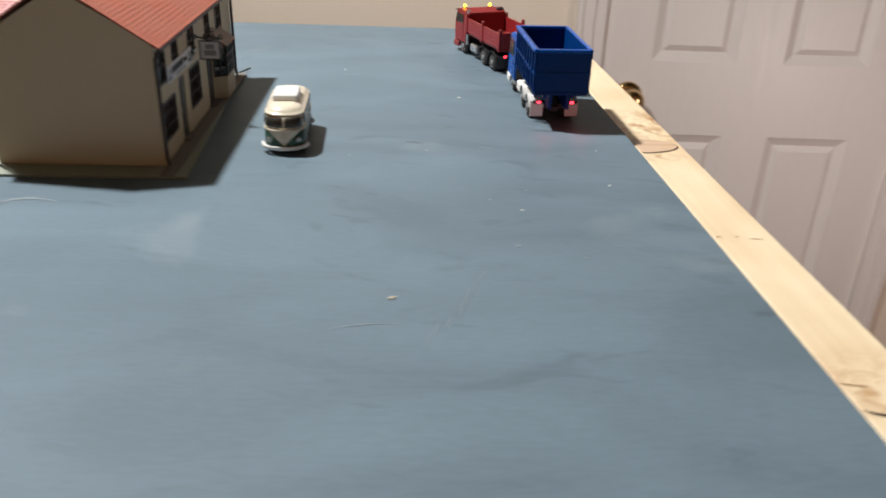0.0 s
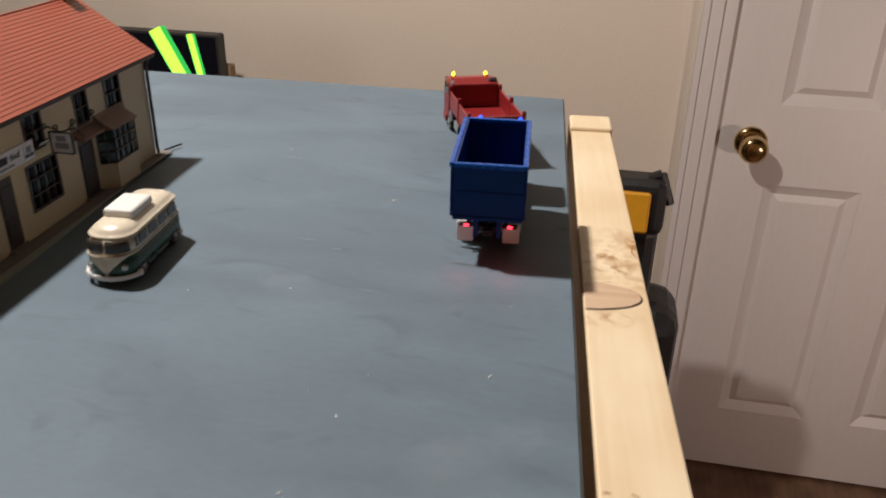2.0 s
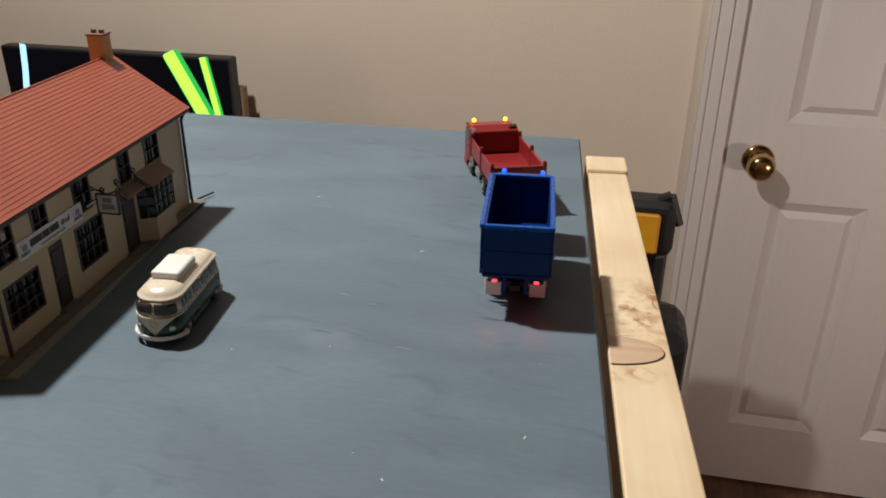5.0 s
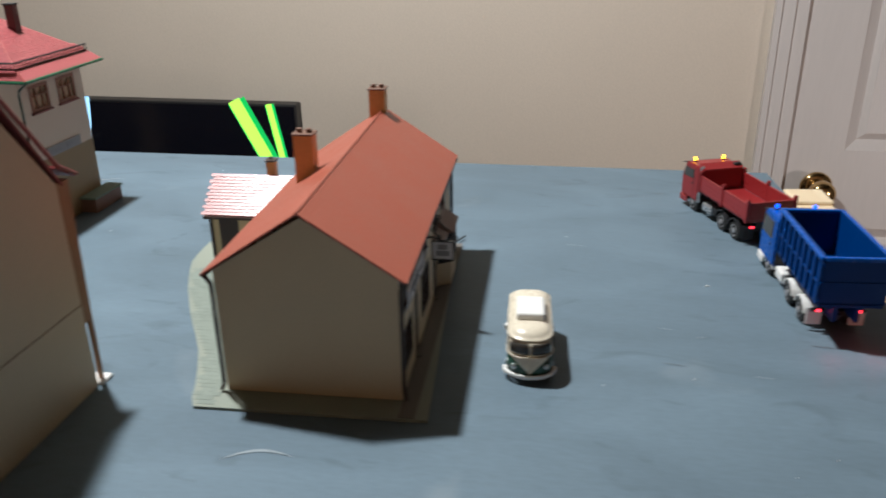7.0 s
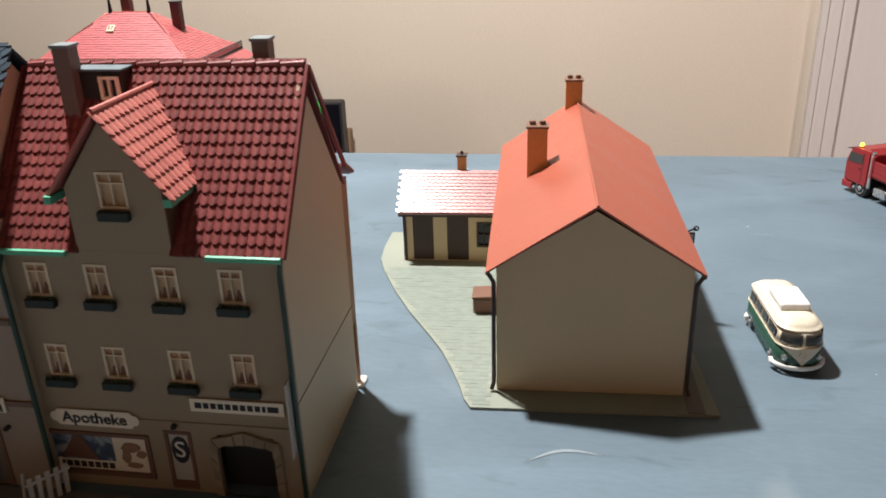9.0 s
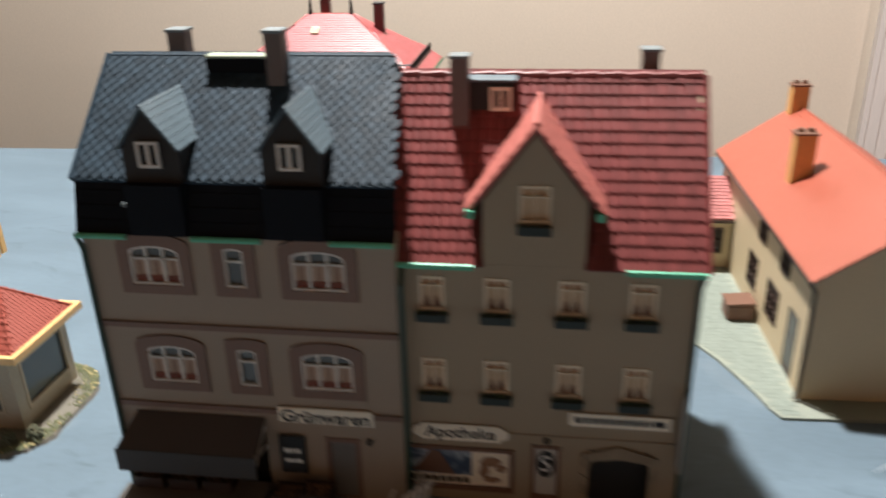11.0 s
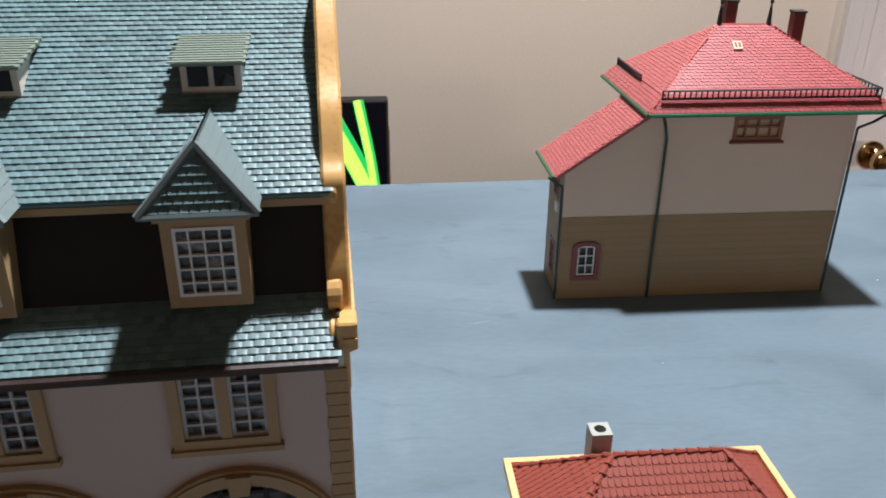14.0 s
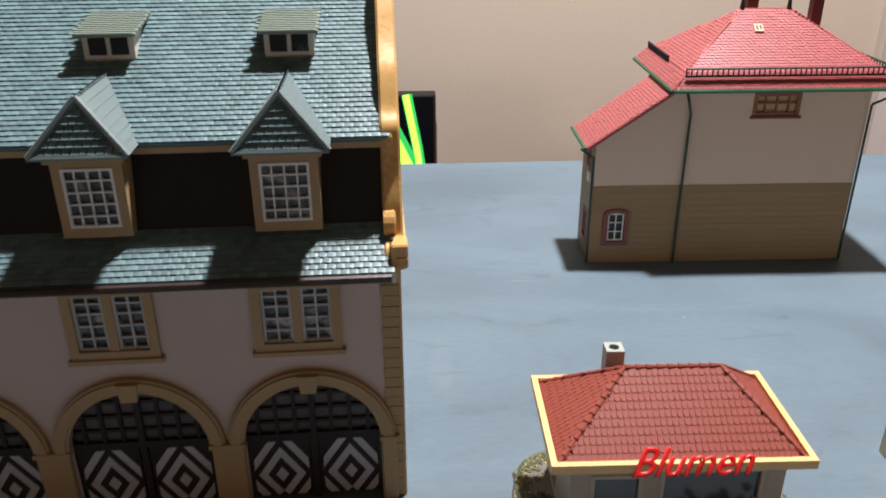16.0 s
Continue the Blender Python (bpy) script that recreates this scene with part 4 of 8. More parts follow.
# tool case by the door
case = thing("tool_case", 0.214, 1.43, FLOOR, "black tool case with a yellow front panel standing by the door", "tool case")
part("body", soft_box(-0.07, 0.055, -0.02, 0.10, 0.505, 0.830, 0.02, seg=2), "black", case)
part("lower_case", soft_box(-0.07, 0.115, -0.03, 0.12, 0.0, 0.675, 0.045, seg=3), "black", case)
part("lid", soft_box(-0.07, 0.060, -0.03, 0.035, 0.815, 0.910, 0.016, seg=3), "black", case)
part("front_panel", soft_box(-0.035, 0.034, -0.037, -0.0305, 0.824, 0.895, 0.004), "yellow", case)
bm = bmesh.new()
rod(bm, (0.030, 0.0, 0.908), (0.048, 0.0, 0.916), 0.008)
rod(bm, (0.048, 0.0, 0.916), (0.066, 0.0, 0.866), 0.008)
part("handle", bm, "black", case)


def chimney(parent, x, y, z0, z1, w, d, material, cap="brown", pots=0):
    c = part("chimney", solid((x - w / 2, x + w / 2, y - d / 2, y + d / 2, z0, z1)), material, parent)
    part("chimney_cap", soft_box(x - w / 2 - 0.0006, x + w / 2 + 0.0006, y - d / 2 - 0.0006, y + d / 2 + 0.0006, z1, z1 + 0.0012, 0.0002), cap, c)
    for k in range(pots):
        bm = bmesh.new()
        rod(bm, (x + (k - (pots - 1) / 2) * w * 0.5, y, z1 + 0.0012), (x + (k - (pots - 1) / 2) * w * 0.5, y, z1 + 0.0032), w * 0.16, 10)
        part("chimney_pot", bm, cap, c)
    return c


# ---- country inn ----
inn = thing("inn_model", -0.1472, 0.4175, T, "cream model inn with red tiled roof and two ochre chimneys", "model house", "model houses", turn=2.5)
W, D, EZ, RZ = 0.0422, 0.182, 0.0642, 0.0940  # half width, depth, eaves, ridge
gable = [(-W, EZ), (W, EZ), (0, RZ - 0.0035)]
part("wall", pierced(-W, W, 0.0015, EZ, 0.0012, [], wallspace(0, 0, 0), gable), "cream", inn)
part("wall", pierced(-W, W, 0.0015, EZ, 0.0012, [], wallspace(0, D - 0.0012, 0), gable), "cream", inn)
B = wallspace(-W, 0.186, 0, -90)  # the yard front: u runs from the far gable to the near one
back = [(0.083, 0.101, 0.0135, 0.0330), (0.121, 0.141, 0.0135, 0.0330), (0.095, 0.109, 0.0445, 0.0575), (0.135, 0.150, 0.0445, 0.0575)]
yard_door = (0.1560, 0.1710, 0.0015, 0.0350)
part("wall", pierced(0.0052, 0.1848, 0.0015, EZ, 0.0012, back + [yard_door], B), "cream", inn)
yd = part("door", solid((yard_door[0], yard_door[1], 0.0004, 0.0010, yard_door[2], yard_door[3]), m=B), "brown", inn, "brown yard door with glazed panels")
for a in (0.1575, 0.1640):
    part("door_pane", solid((a, a + 0.0050, 0.0001, 0.0004, 0.0060, 0.0200), (a, a + 0.0050, 0.0001, 0.0004, 0.0215, 0.0330), m=B), "grey_pane", yd)
for a, b, c, d in back:
    window(inn, B, a, b, c, d, 3, 3 if c < 0.03 else 2, "brown", fw=0.0011)
F = wallspace(W, 0, 0, 90)  # the street front: u runs away from the near gable
low = [(0.005, 0.030, 0.012, 0.0325), (0.061, 0.086, 0.013, 0.0365)]
doors = [(0.0395, 0.0505, 0.0015, 0.0370), (0.1045, 0.1185, 0.0015, 0.0350)]
upper = [(a, b, 0.0415, 0.0602) for a, b in ((0.003, 0.019), (0.032, 0.044), (0.0650, 0.0800), (0.1070, 0.1200), (0.1360, 0.1530))]
part("wall", pierced(0.0012, D - 0.0012, 0.0015, EZ, 0.0012, low + doors + upper, F), "cream", inn)
for a, b, c, d in low:
    window(inn, F, a, b, c, d, 4, 3, "brown", fw=0.0011)
for a, b, c, d in upper:
    window(inn, F, a, b, c, d, 2, 2, "brown", fw=0.0011)
for a, b, c, d in doors:
    leaf = part("door", solid((a, b, 0.0004, 0.0010, c, d), m=F), "brown", inn)
    part("door_panel", solid((a + 0.002, b - 0.002, 0.0, 0.0004, c + 0.004, c + 0.016), (a + 0.002, b - 0.002, 0.0, 0.0004, c + 0.019, d - 0.004), m=F), "brown", leaf)
    part("door_step", solid((a - 0.001, b + 0.001, -0.003, 0.0, 0.0015, 0.003), m=F), "plate_dk", inn)
# bay window
base = [(0.122, 0), (0.154, 0), (0.1490, -0.0075), (0.1265, -0.0075)]


def bay_solid(grow, z0, z1):
    bm = bmesh.new()
    cx = 0.138
    pts = [(cx + (u - cx) * grow, d * grow) for u, d in base]
    hexa(bm, [(u, d, z0) for u, d in pts] + [(u, d, z1) for u, d in pts], F)
    return bm


bay_part = part("bay_window", bay_solid(1.0, 0.0015, 0.0160), "cream", inn)
part("bay_glazing", bay_solid(0.95, 0.0161, 0.0355), "dark_glass", bay_part)
bm = bmesh.new()
for (ua, da), (ub, db) in zip(base[1:], base[2:] + base[:1]):
    n = 4 if abs(da - db) < 0.001 else 2
    for k in range(n + 1):
        u, d = ua + (ub - ua) * k / n, da + (db - da) * k / n
        rod(bm, F @ Vector((u, d - 0.0002, 0.0161)), F @ Vector((u, d - 0.0002, 0.0355)), 0.0005, 4)
    for z in (0.0165, 0.0228, 0.0290, 0.0350):
        rod(bm, F @ Vector((ua, da - 0.0002, z)), F @ Vector((ub, db - 0.0002, z)), 0.0005, 4)
part("bay_frame", bm, "brown", bay_part)
bm = bmesh.new()
hexa(bm, [(0.120, 0, 0.0356), (0.156, 0, 0.0356), (0.151, -0.0095, 0.0356), (0.125, -0.0095, 0.0356), (0.122, 0, 0.0435), (0.154, 0, 0.0435), (0.1495, -0.0015, 0.0415), (0.1265, -0.0015, 0.0415)], F)
part("bay_roof", bm, "brown_md", bay_part)
bm = bmesh.new()
hexa(bm, [(0.1015, 0, 0.0365), (0.1205, 0, 0.0365), (0.1205, -0.007, 0.0365), (0.1015, -0.007, 0.0365), (0.1015, 0, 0.0410), (0.1205, 0, 0.0410), (0.1205, -0.0065, 0.0375), (0.1015, -0.0065, 0.0375)], F)
part("porch_roof", bm, "brown_md", inn)
# banner, hanging board, brackets
ban = part("banner", soft_box(0.0190, 0.0700, -0.0006, -0.00005, 0.0390, 0.0482, 0.0002, F), "paper", inn, "white name banner above the door")
bars("banner_writing", F, 0.0280, 0.0500, 0.0428, 0.0462, [5, 3, 4], "ink", ban, -0.0006)
letters("banner_word", "thof", 0.0065, upright(0.0552, -0.0008, 0.0445, F), "ink", ban, 0.00008, width=0.0075)
bars("banner_line", F, 0.035, 0.054, 0.0402, 0.0414, [3, 1, 3, 2], "grey_ink", ban, -0.0006)
for u in (0.0235, 0.0655):
    bm = bmesh.new()
    prism(bm, arch(u - 0.0035, u + 0.0035, 0.0400, 0.0475, 0.003, 10), -0.0008, -0.0006, F)
    em = part("emblem", bm, "paper", ban)
    part("emblem_glass", solid((u - 0.0017, u + 0.0017, -0.0010, -0.00085, 0.0430, 0.0460), m=F), "grey_ink", em)
    part("emblem_ribbon", solid((u - 0.003, u + 0.003, -0.0010, -0.00085, 0.0408, 0.0424), m=F), "blue_ink", em)
lb = part("name_strip", solid((0.0735, 0.0835, -0.0005, -0.00005, 0.0425, 0.0445), m=F), "ink", inn)
bars("strip_writing", F, 0.0745, 0.0825, 0.0430, 0.0440, [1, 1, 1, 1, 1], "white", lb, -0.0005)
hs = part("hanging_sign", soft_box(0.0795, 0.0802, -0.0145, -0.0035, 0.0385, 0.0485, 0.0002, F), "paper", inn, "hanging inn sign on a wrought bracket")
part("sign_rim", solid((0.0790, 0.0807, -0.0150, -0.0145, 0.0380, 0.0490), (0.0790, 0.0807, -0.0035, -0.0030, 0.0380, 0.0490), (0.0790, 0.0807, -0.0145, -0.0035, 0.0380, 0.0385), (0.0790, 0.0807, -0.0145, -0.0035, 0.0485, 0.0490), m=F), "black", hs)
part("sign_picture", solid((0.07925, 0.0795, -0.0125, -0.0055, 0.0405, 0.0435), (0.07925, 0.0795, -0.0115, -0.0065, 0.0442, 0.0470), m=F), "grey_ink", hs)


def scroll(u, z, out, parent):
    """A wrought bracket with curled ends."""
    bm = bmesh.new()
    pts = [F @ Vector((u, -out * k / 8, z + 0.001 * math.sin(k))) for k in range(9)]
    for a, b in zip(pts, pts[1:]):
        rod(bm, a, b, 0.00045, 6)
    for d, r in ((-out, 0.0012), (-out * 0.45, 0.0010), (-0.001, 0.0010)):
        ring = [F @ Vector((u, d + r * math.cos(t * 0.7), z + 0.0012 + r * math.sin(t * 0.7))) for t in range(10)]
        for a, b in zip(ring, ring[1:]):
            rod(bm, a, b, 0.0004, 6)
    return part("bracket", bm, "black", parent)


scroll(0.0799, 0.0500, 0.0155, hs)
for u in (0.1020, 0.1200):
    bm = bmesh.new()
    rod(bm, F @ Vector((u, 0, 0.0460)), F @ Vector((u, -0.0068, 0.0385)), 0.0004, 6)
    ring = [F @ Vector((u, -0.0003 - 0.0011 + 0.0011 * math.cos(t * 0.7), 0.0468 + 0.0011 * math.sin(t * 0.7))) for t in range(10)]
    for a, b in zip(ring, ring[1:]):
        rod(bm, a, b, 0.0004, 6)
    part("porch_stay", bm, "black", inn)
# roof with shallow moulded courses, corner posts and pipes
for s in (-1, 1):
    eave, ridge = Vector((s * (W + 0.0045), 0, EZ - 0.001)), Vector((0, 0, RZ))
    run = (ridge - eave)
    n = 22
    bm = bmesh.new()
    nrm = Vector((s * run.z, 0, abs(run.x))).normalized()
    rows = []
    for k in range(n):
        a, b = eave + run * (k / n), eave + run * ((k + 1) / n)
        rows += [a + nrm * 0.00020, b]
    rows = [eave - nrm * 0.0008] + rows
    low_v = [bm.verts.new((p.x, -0.0035, p.z)) for p in rows]
    up_v = [bm.verts.new((p.x, D + 0.0075, p.z)) for p in rows]
    for a in range(len(rows) - 1):
        bm.faces.new((low_v[a], low_v[a + 1], up_v[a + 1], up_v[a]))
    end = ridge - nrm * 0.0012
    e1, e2 = bm.verts.new((end.x * 0, -0.0035, end.z)), bm.verts.new((end.x * 0, D + 0.0075, end.z))
    bm.faces.new((low_v[0], up_v[0], e2, e1))
    bm.faces.new(low_v + [e1])
    bm.faces.new(up_v + [e2])
    part("roof", bm, "pub_roof", inn)
    part("gutter", solid((s * (W + 0.0038) - 0.0008, s * (W + 0.0038) + 0.0008, -0.002, D + 0.006, EZ - 0.0032, EZ - 0.0016)), "brown", inn)
bm = bmesh.new()
rod(bm, (0, -0.0037, RZ - 0.0001), (0, D + 0.0077, RZ - 0.0001), 0.0007, 8)
part("ridge_cap", bm, "pub_roof", inn)
for s, y in ((1, -0.0005), (-1, -0.0005), (1, D + 0.0005)):
    x = s * (W + 0.0012)
    part("downpipe", pipe([(s * (W + 0.0035), y, EZ - 0.003), (x, y, EZ - 0.007), (x, y, 0.006), (x + s * 0.001, y - 0.0012, 0.0025)], 0.0010), "brown", inn)
chimney(inn, -0.0248, 0.0960, 0.070, 0.1010, 0.0105, 0.0085, "ochre", "brown_md", 2)
chimney(inn, -0.0025, 0.1825, 0.080, 0.1070, 0.0100, 0.0085, "ochre", "brown_md", 2)
# yard wing
AX0, AX1, AY0, AY1 = -0.1060, -W - 0.0002, 0.1440, 0.1880
A = wallspace(AX0, AY0, 0)
AW = AX1 - AX0
openings = [(0.005, 0.018, 0.002, 0.031), (0.0265, 0.0400, 0.002, 0.031), (0.0450, 0.0585, 0.011, 0.028)]
wing = part("yard_wing", pierced(0, AW, 0.0015, 0.0335, 0.0012, openings, A), "cream_wing", inn, "low cream yard wing with dark doors")
part("wing_wall", solid((AX0, AX0 + 0.0012, AY0 + 0.0012, AY1, 0.0015, 0.0335), (AX0, AX1, AY1, AY1 + 0.0012, 0.0015, 0.0335)), "cream_wing", wing)
for a, b, c, d in openings[:2]:
    wd = part("wing_door", solid((a, b, 0.0005, 0.0011, c, d), m=A), "brown", wing)
    for k in range(6):
        w = (b - a) / 6
        part("door_board", solid((a + k * w + 0.0001, a + (k + 1) * w - 0.0001, 0.0002, 0.0005, c, d), m=A), "brown", wd)
window(wing, A, *openings[2], 3, 2, "brown", fw=0.0012)
part("wing_corner_post", solid((-0.001, 0.0012, -0.0006, 0.0006, 0.0015, 0.0335), m=A), "brown", wing)
bm = bmesh.new()
slope(bm, [(AX0 - 0.003, AY0 - 0.003, 0.0345), (AX1, AY0 - 0.003, 0.0345), (AX1, AY0 + 0.0215, 0.0537), (AX0 - 0.003, AY0 + 0.0215, 0.0537)], 0.001)
slope(bm, [(AX0 - 0.003, AY0 + 0.0217, 0.0537), (AX1, AY0 + 0.0217, 0.0537), (AX1, AY1 + 0.003, 0.0345), (AX0 - 0.003, AY1 + 0.003, 0.0345)], 0.001)
wroof = part("wing_roof", bm, "wing_tile", wing)
part("wing_gutter", solid((AX0 - 0.003, AX1, AY0 - 0.0045, AY0 - 0.003, 0.0325, 0.0340)), "brown", wing)
chimney(inn, AX0 + 0.0345, AY0 + 0.0255, 0.048, 0.0625, 0.0056, 0.0056, "ochre", "brown", 1)
# paved base plate
plate_out = [(0.0560, -0.0145), (0.0465, 0.190), (-0.1225, 0.190), (-0.1235, 0.165), (-0.1225, 0.145), (-0.1175, 0.128), (-0.1070, 0.102), (-0.0935, 0.074), (-0.0800, 0.050), (-0.0712, 0.033), (-0.0645, 0.016), (-0.0600, 0.003), (-0.0570, -0.008), (-0.0535, -0.0150)]
bm = bmesh.new()
lo = [bm.verts.new((x, y, 0)) for x, y in plate_out]
hi = [bm.verts.new((x, y, 0.0014)) for x, y in plate_out]
bm.faces.new(hi)
for k in range(len(lo)):
    j = (k + 1) % len(lo)
    bm.faces.new((lo[k], lo[j], hi[j], hi[k]))
ground = part("base_plate", bm, "plate", inn, "grey-green paved base plate")
part("kerb_strip", solid((W + 0.0004, 0.0500, -0.0140, 0.1885, 0.00145, 0.0019)), "plate_dk", ground)
bm = bmesh.new()
rod(bm, (0.0440, 0.1895, 0.0016), (0.0500, 0.2010, 0.0022), 0.0006, 6)
part("edge_rod", bm, "black", ground)
bin_ = part("yard_bin", soft_box(-0.0585, -0.0438, 0.074, 0.087, 0.0015, 0.0105, 0.0008), "brown_md", inn)
bm = bmesh.new()
hexa(bm, [(-0.0590, 0.0735, 0.0106), (-0.0436, 0.0735, 0.0106), (-0.0436, 0.0875, 0.0106), (-0.0590, 0.0875, 0.0106), (-0.0590, 0.0735, 0.0115), (-0.0436, 0.0735, 0.0125), (-0.0436, 0.0875, 0.0125), (-0.0590, 0.0875, 0.0115)])
part("bin_lid", bm, "brown_md", bin_)

# ---- pharmacy house ----
apo = thing("pharmacy_house_model", -0.3064, 0.3335, T, "grey-beige model pharmacy house with red pantile roof", "model house", "model houses")
WL, WR, D, EZ, RZ = 0.0565, 0.0518, 0.0775, 0.1030, 0.1588
F = wallspace(0, 0, 0)
cols4 = [-0.0400, -0.0170, 0.0090, 0.0330]
holes = []
for z0, z1 in ((0.0845, 0.0978), (0.0508, 0.0645)):
    holes += [(c - 0.0045, c + 0.0045, z0, z1) for c in cols4]
shop, sdoor, gate = (-0.0540, -0.0100, 0.0050, 0.0255), (-0.0035, 0.0075, 0.0015, 0.0285), (0.0180, 0.0405, 0.0, 0.0245)
part("wall", pierced(-WL, WR, 0.0, EZ, 0.0012, holes + [shop, sdoor, (gate[0], gate[1], 0.0, 0.0280)], F), "apo_wall", apo)
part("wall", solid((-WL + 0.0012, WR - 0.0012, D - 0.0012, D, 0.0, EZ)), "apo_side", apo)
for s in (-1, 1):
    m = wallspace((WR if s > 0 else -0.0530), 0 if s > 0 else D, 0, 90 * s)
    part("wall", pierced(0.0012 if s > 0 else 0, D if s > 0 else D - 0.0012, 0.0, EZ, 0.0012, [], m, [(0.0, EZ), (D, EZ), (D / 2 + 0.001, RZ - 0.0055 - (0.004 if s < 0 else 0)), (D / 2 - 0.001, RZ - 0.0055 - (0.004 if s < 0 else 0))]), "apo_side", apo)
part("wall_joint", solid((WR, WR + 0.00025, 0.0, D, 0.0440, 0.0443)), "brown_md", apo)
for h in holes:
    u0, u1, z0, z1 = h
    w = window(apo, F, *h, 2, 2, "cream_frame", "cream_curtain", fw=0.0010, splits=[0.74])
    part("roller_blind", solid((u0 + 0.001, u1 - 0.001, 0.0006, 0.0011, z1 - 0.0034, z1 - 0.001), m=F), "blind", w)
    for c in (u0 + 0.0028, u1 - 0.0028):
        bm = bmesh.new()
        prism(bm, [(c - 0.0013, z0 + 0.001), (c + 0.0013, z0 + 0.001), (c + 0.0002, z0 + 0.0050), (c - 0.0002, z0 + 0.0050)], 0.0008, 0.0011, F)
        part("curtain_gap", bm, "brown_md", w)
    fb = part("flower_box", soft_box(u0 - 0.0013, u1 + 0.0013, -0.0032, -0.0005, z0 - 0.0038, z0 - 0.0004, 0.0003, F), "box_green", w)
    random.seed(int(1000 * (u0 + z0)))
    bm = bmesh.new()
    for k in range(14):
        x, z = random.uniform(u0 - 0.001, u1 + 0.001), z0 - 0.0002
        rod(bm, (x, -0.0019 + random.uniform(-0.0008, 0.0008), z), (x + random.uniform(-0.0006, 0.0006), -0.0022, z + random.uniform(0.0006, 0.0013)), 0.0004, 5, 0.0001)
    tagged(part("planting", bm, "plant_dark", fb), kind="stuff")
part("floor_band", solid((-WL, WR, -0.0006, -0.0001, 0.0320, 0.0332)), "apo_wall", apo)
# gateway with a flat pointed arch
bm = bmesh.new()
outer = [(0.0150, 0.0), (0.0435, 0.0), (0.0435, 0.0245), (0.0425, 0.0265), (0.0292, 0.0305), (0.0160, 0.0265), (0.0150, 0.0245)]
inner = [(0.0180, 0.0), (0.0405, 0.0), (0.0405, 0.0215), (0.0395, 0.0240), (0.0292, 0.0250), (0.0190, 0.0240), (0.0180, 0.0215)]
ring_prism(bm, outer, inner, -0.0008, 0.0, F)
gt = part("gateway", bm, "gate_stone", apo, "stone gateway with a pointed head")
part("gate_dark", solid((0.0170, 0.0415, 0.006, 0.0066, 0.0, 0.0285), m=F), "ink", gt)


def along(line, f):
    """The point at a share f of a polyline's length."""
    legs = [math.dist(p, q) for p, q in zip(line, line[1:])]
    want = f * sum(legs)
    for p, q, d in zip(line, line[1:], legs):
        if want <= d or q is line[-1]:
            return (p[0] + (q[0] - p[0]) * want / d, p[1] + (q[1] - p[1]) * want / d)
        want -= d


left_out, left_in = [outer[0], outer[6], outer[5], outer[4]], [inner[0], inner[6], inner[5], inner[4]]
for side in (1, -1):
    for k in range(9):
        f0, f1 = k / 9 + 0.004, (k + 1) / 9 - 0.004
        proud = 0.0010 + 0.0003 * (k % 2)
        pts = [along(left_out, f0), along(left_out, f1), along(left_in, f1), along(left_in, f0)]
        if side < 0:
            pts = [(0.0585 - u, z) for u, z in pts]
        bm = bmesh.new()
        prism(bm, pts, -proud - 0.0004, -0.00081, F)
        part("stone", bm, "gate_stone", gt)
# shop window display
fr = bmesh.new()
ring_prism(fr, [(shop[0], shop[2]), (shop[1], shop[2]), (shop[1], shop[3]), (shop[0], shop[3])], [(shop[0] + 0.0018, shop[2] + 0.0018), (shop[1] - 0.0018, shop[2] + 0.0018), (shop[1] - 0.0018, shop[3] - 0.0016), (shop[0] + 0.0018, shop[3] - 0.0016)], -0.0008, 0.0006, F)
sw = part("shop_window", fr, "brown_md", apo, "brown framed shop window with a travel poster")
part("poster", solid((shop[0] + 0.001, shop[1] - 0.001, 0.0007, 0.0011, shop[2] + 0.001, shop[3] - 0.001), m=F), "sign_cream", sw)
part("poster_picture", solid((-0.0520, -0.0265, 0.0004, 0.0006, 0.0115, 0.0236), m=F), "blue_ink", sw)
bm = bmesh.new()
prism(bm, [(-0.0500, 0.0125), (-0.0330, 0.0115), (-0.0360, 0.0170), (-0.0390, 0.0222), (-0.0425, 0.0230), (-0.0465, 0.0165)], 0.0002, 0.0004, F)
part("poster_shape", bm, "brown_md", sw)
bars("poster_writing", F, -0.0510, -0.0275, 0.0078, 0.0104, [1] * 8, "brown", sw, 0.0005)
for u, z, w, h in ((-0.0190, 0.0185, 0.0042, 0.0024), (-0.0215, 0.0140, 0.0020, 0.0034), (-0.0150, 0.0155, 0.0022, 0.0018), (-0.0185, 0.0100, 0.0035, 0.0014)):
    bm = bmesh.new()
    prism(bm, [(u + w * math.cos(q * 0.698) * (1 + 0.2 * math.sin(3 * q)), z + h * math.sin(q * 0.698)) for q in range(9)], 0.0004, 0.0006, F)
    part("poster_spot", bm, "spot_brown", sw)
# door with a sign of the snake
dl = part("shop_door", solid((sdoor[0], sdoor[1], 0.0004, 0.0010, sdoor[2], sdoor[3]), m=F), "paper_dull", apo, "pale shop door with a black oval emblem")
fr = bmesh.new()
ring_prism(fr, [(sdoor[0], sdoor[2]), (sdoor[1], sdoor[2]), (sdoor[1], sdoor[3]), (sdoor[0], sdoor[3])], [(sdoor[0] + 0.0014, sdoor[2] + 0.0035), (sdoor[1] - 0.0014, sdoor[2] + 0.0035), (sdoor[1] - 0.0014, sdoor[3] - 0.0014), (sdoor[0] + 0.0014, sdoor[3] - 0.0014)], -0.0004, 0.0004, F)
part("door_frame", fr, "brown_md", dl)
bm = bmesh.new()
prism(bm, [(0.0020 + 0.0036 * math.cos(t * math.pi / 12), 0.0195 + 0.0062 * math.sin(t * math.pi / 12)) for t in range(24)], 0.0001, 0.0004, F)
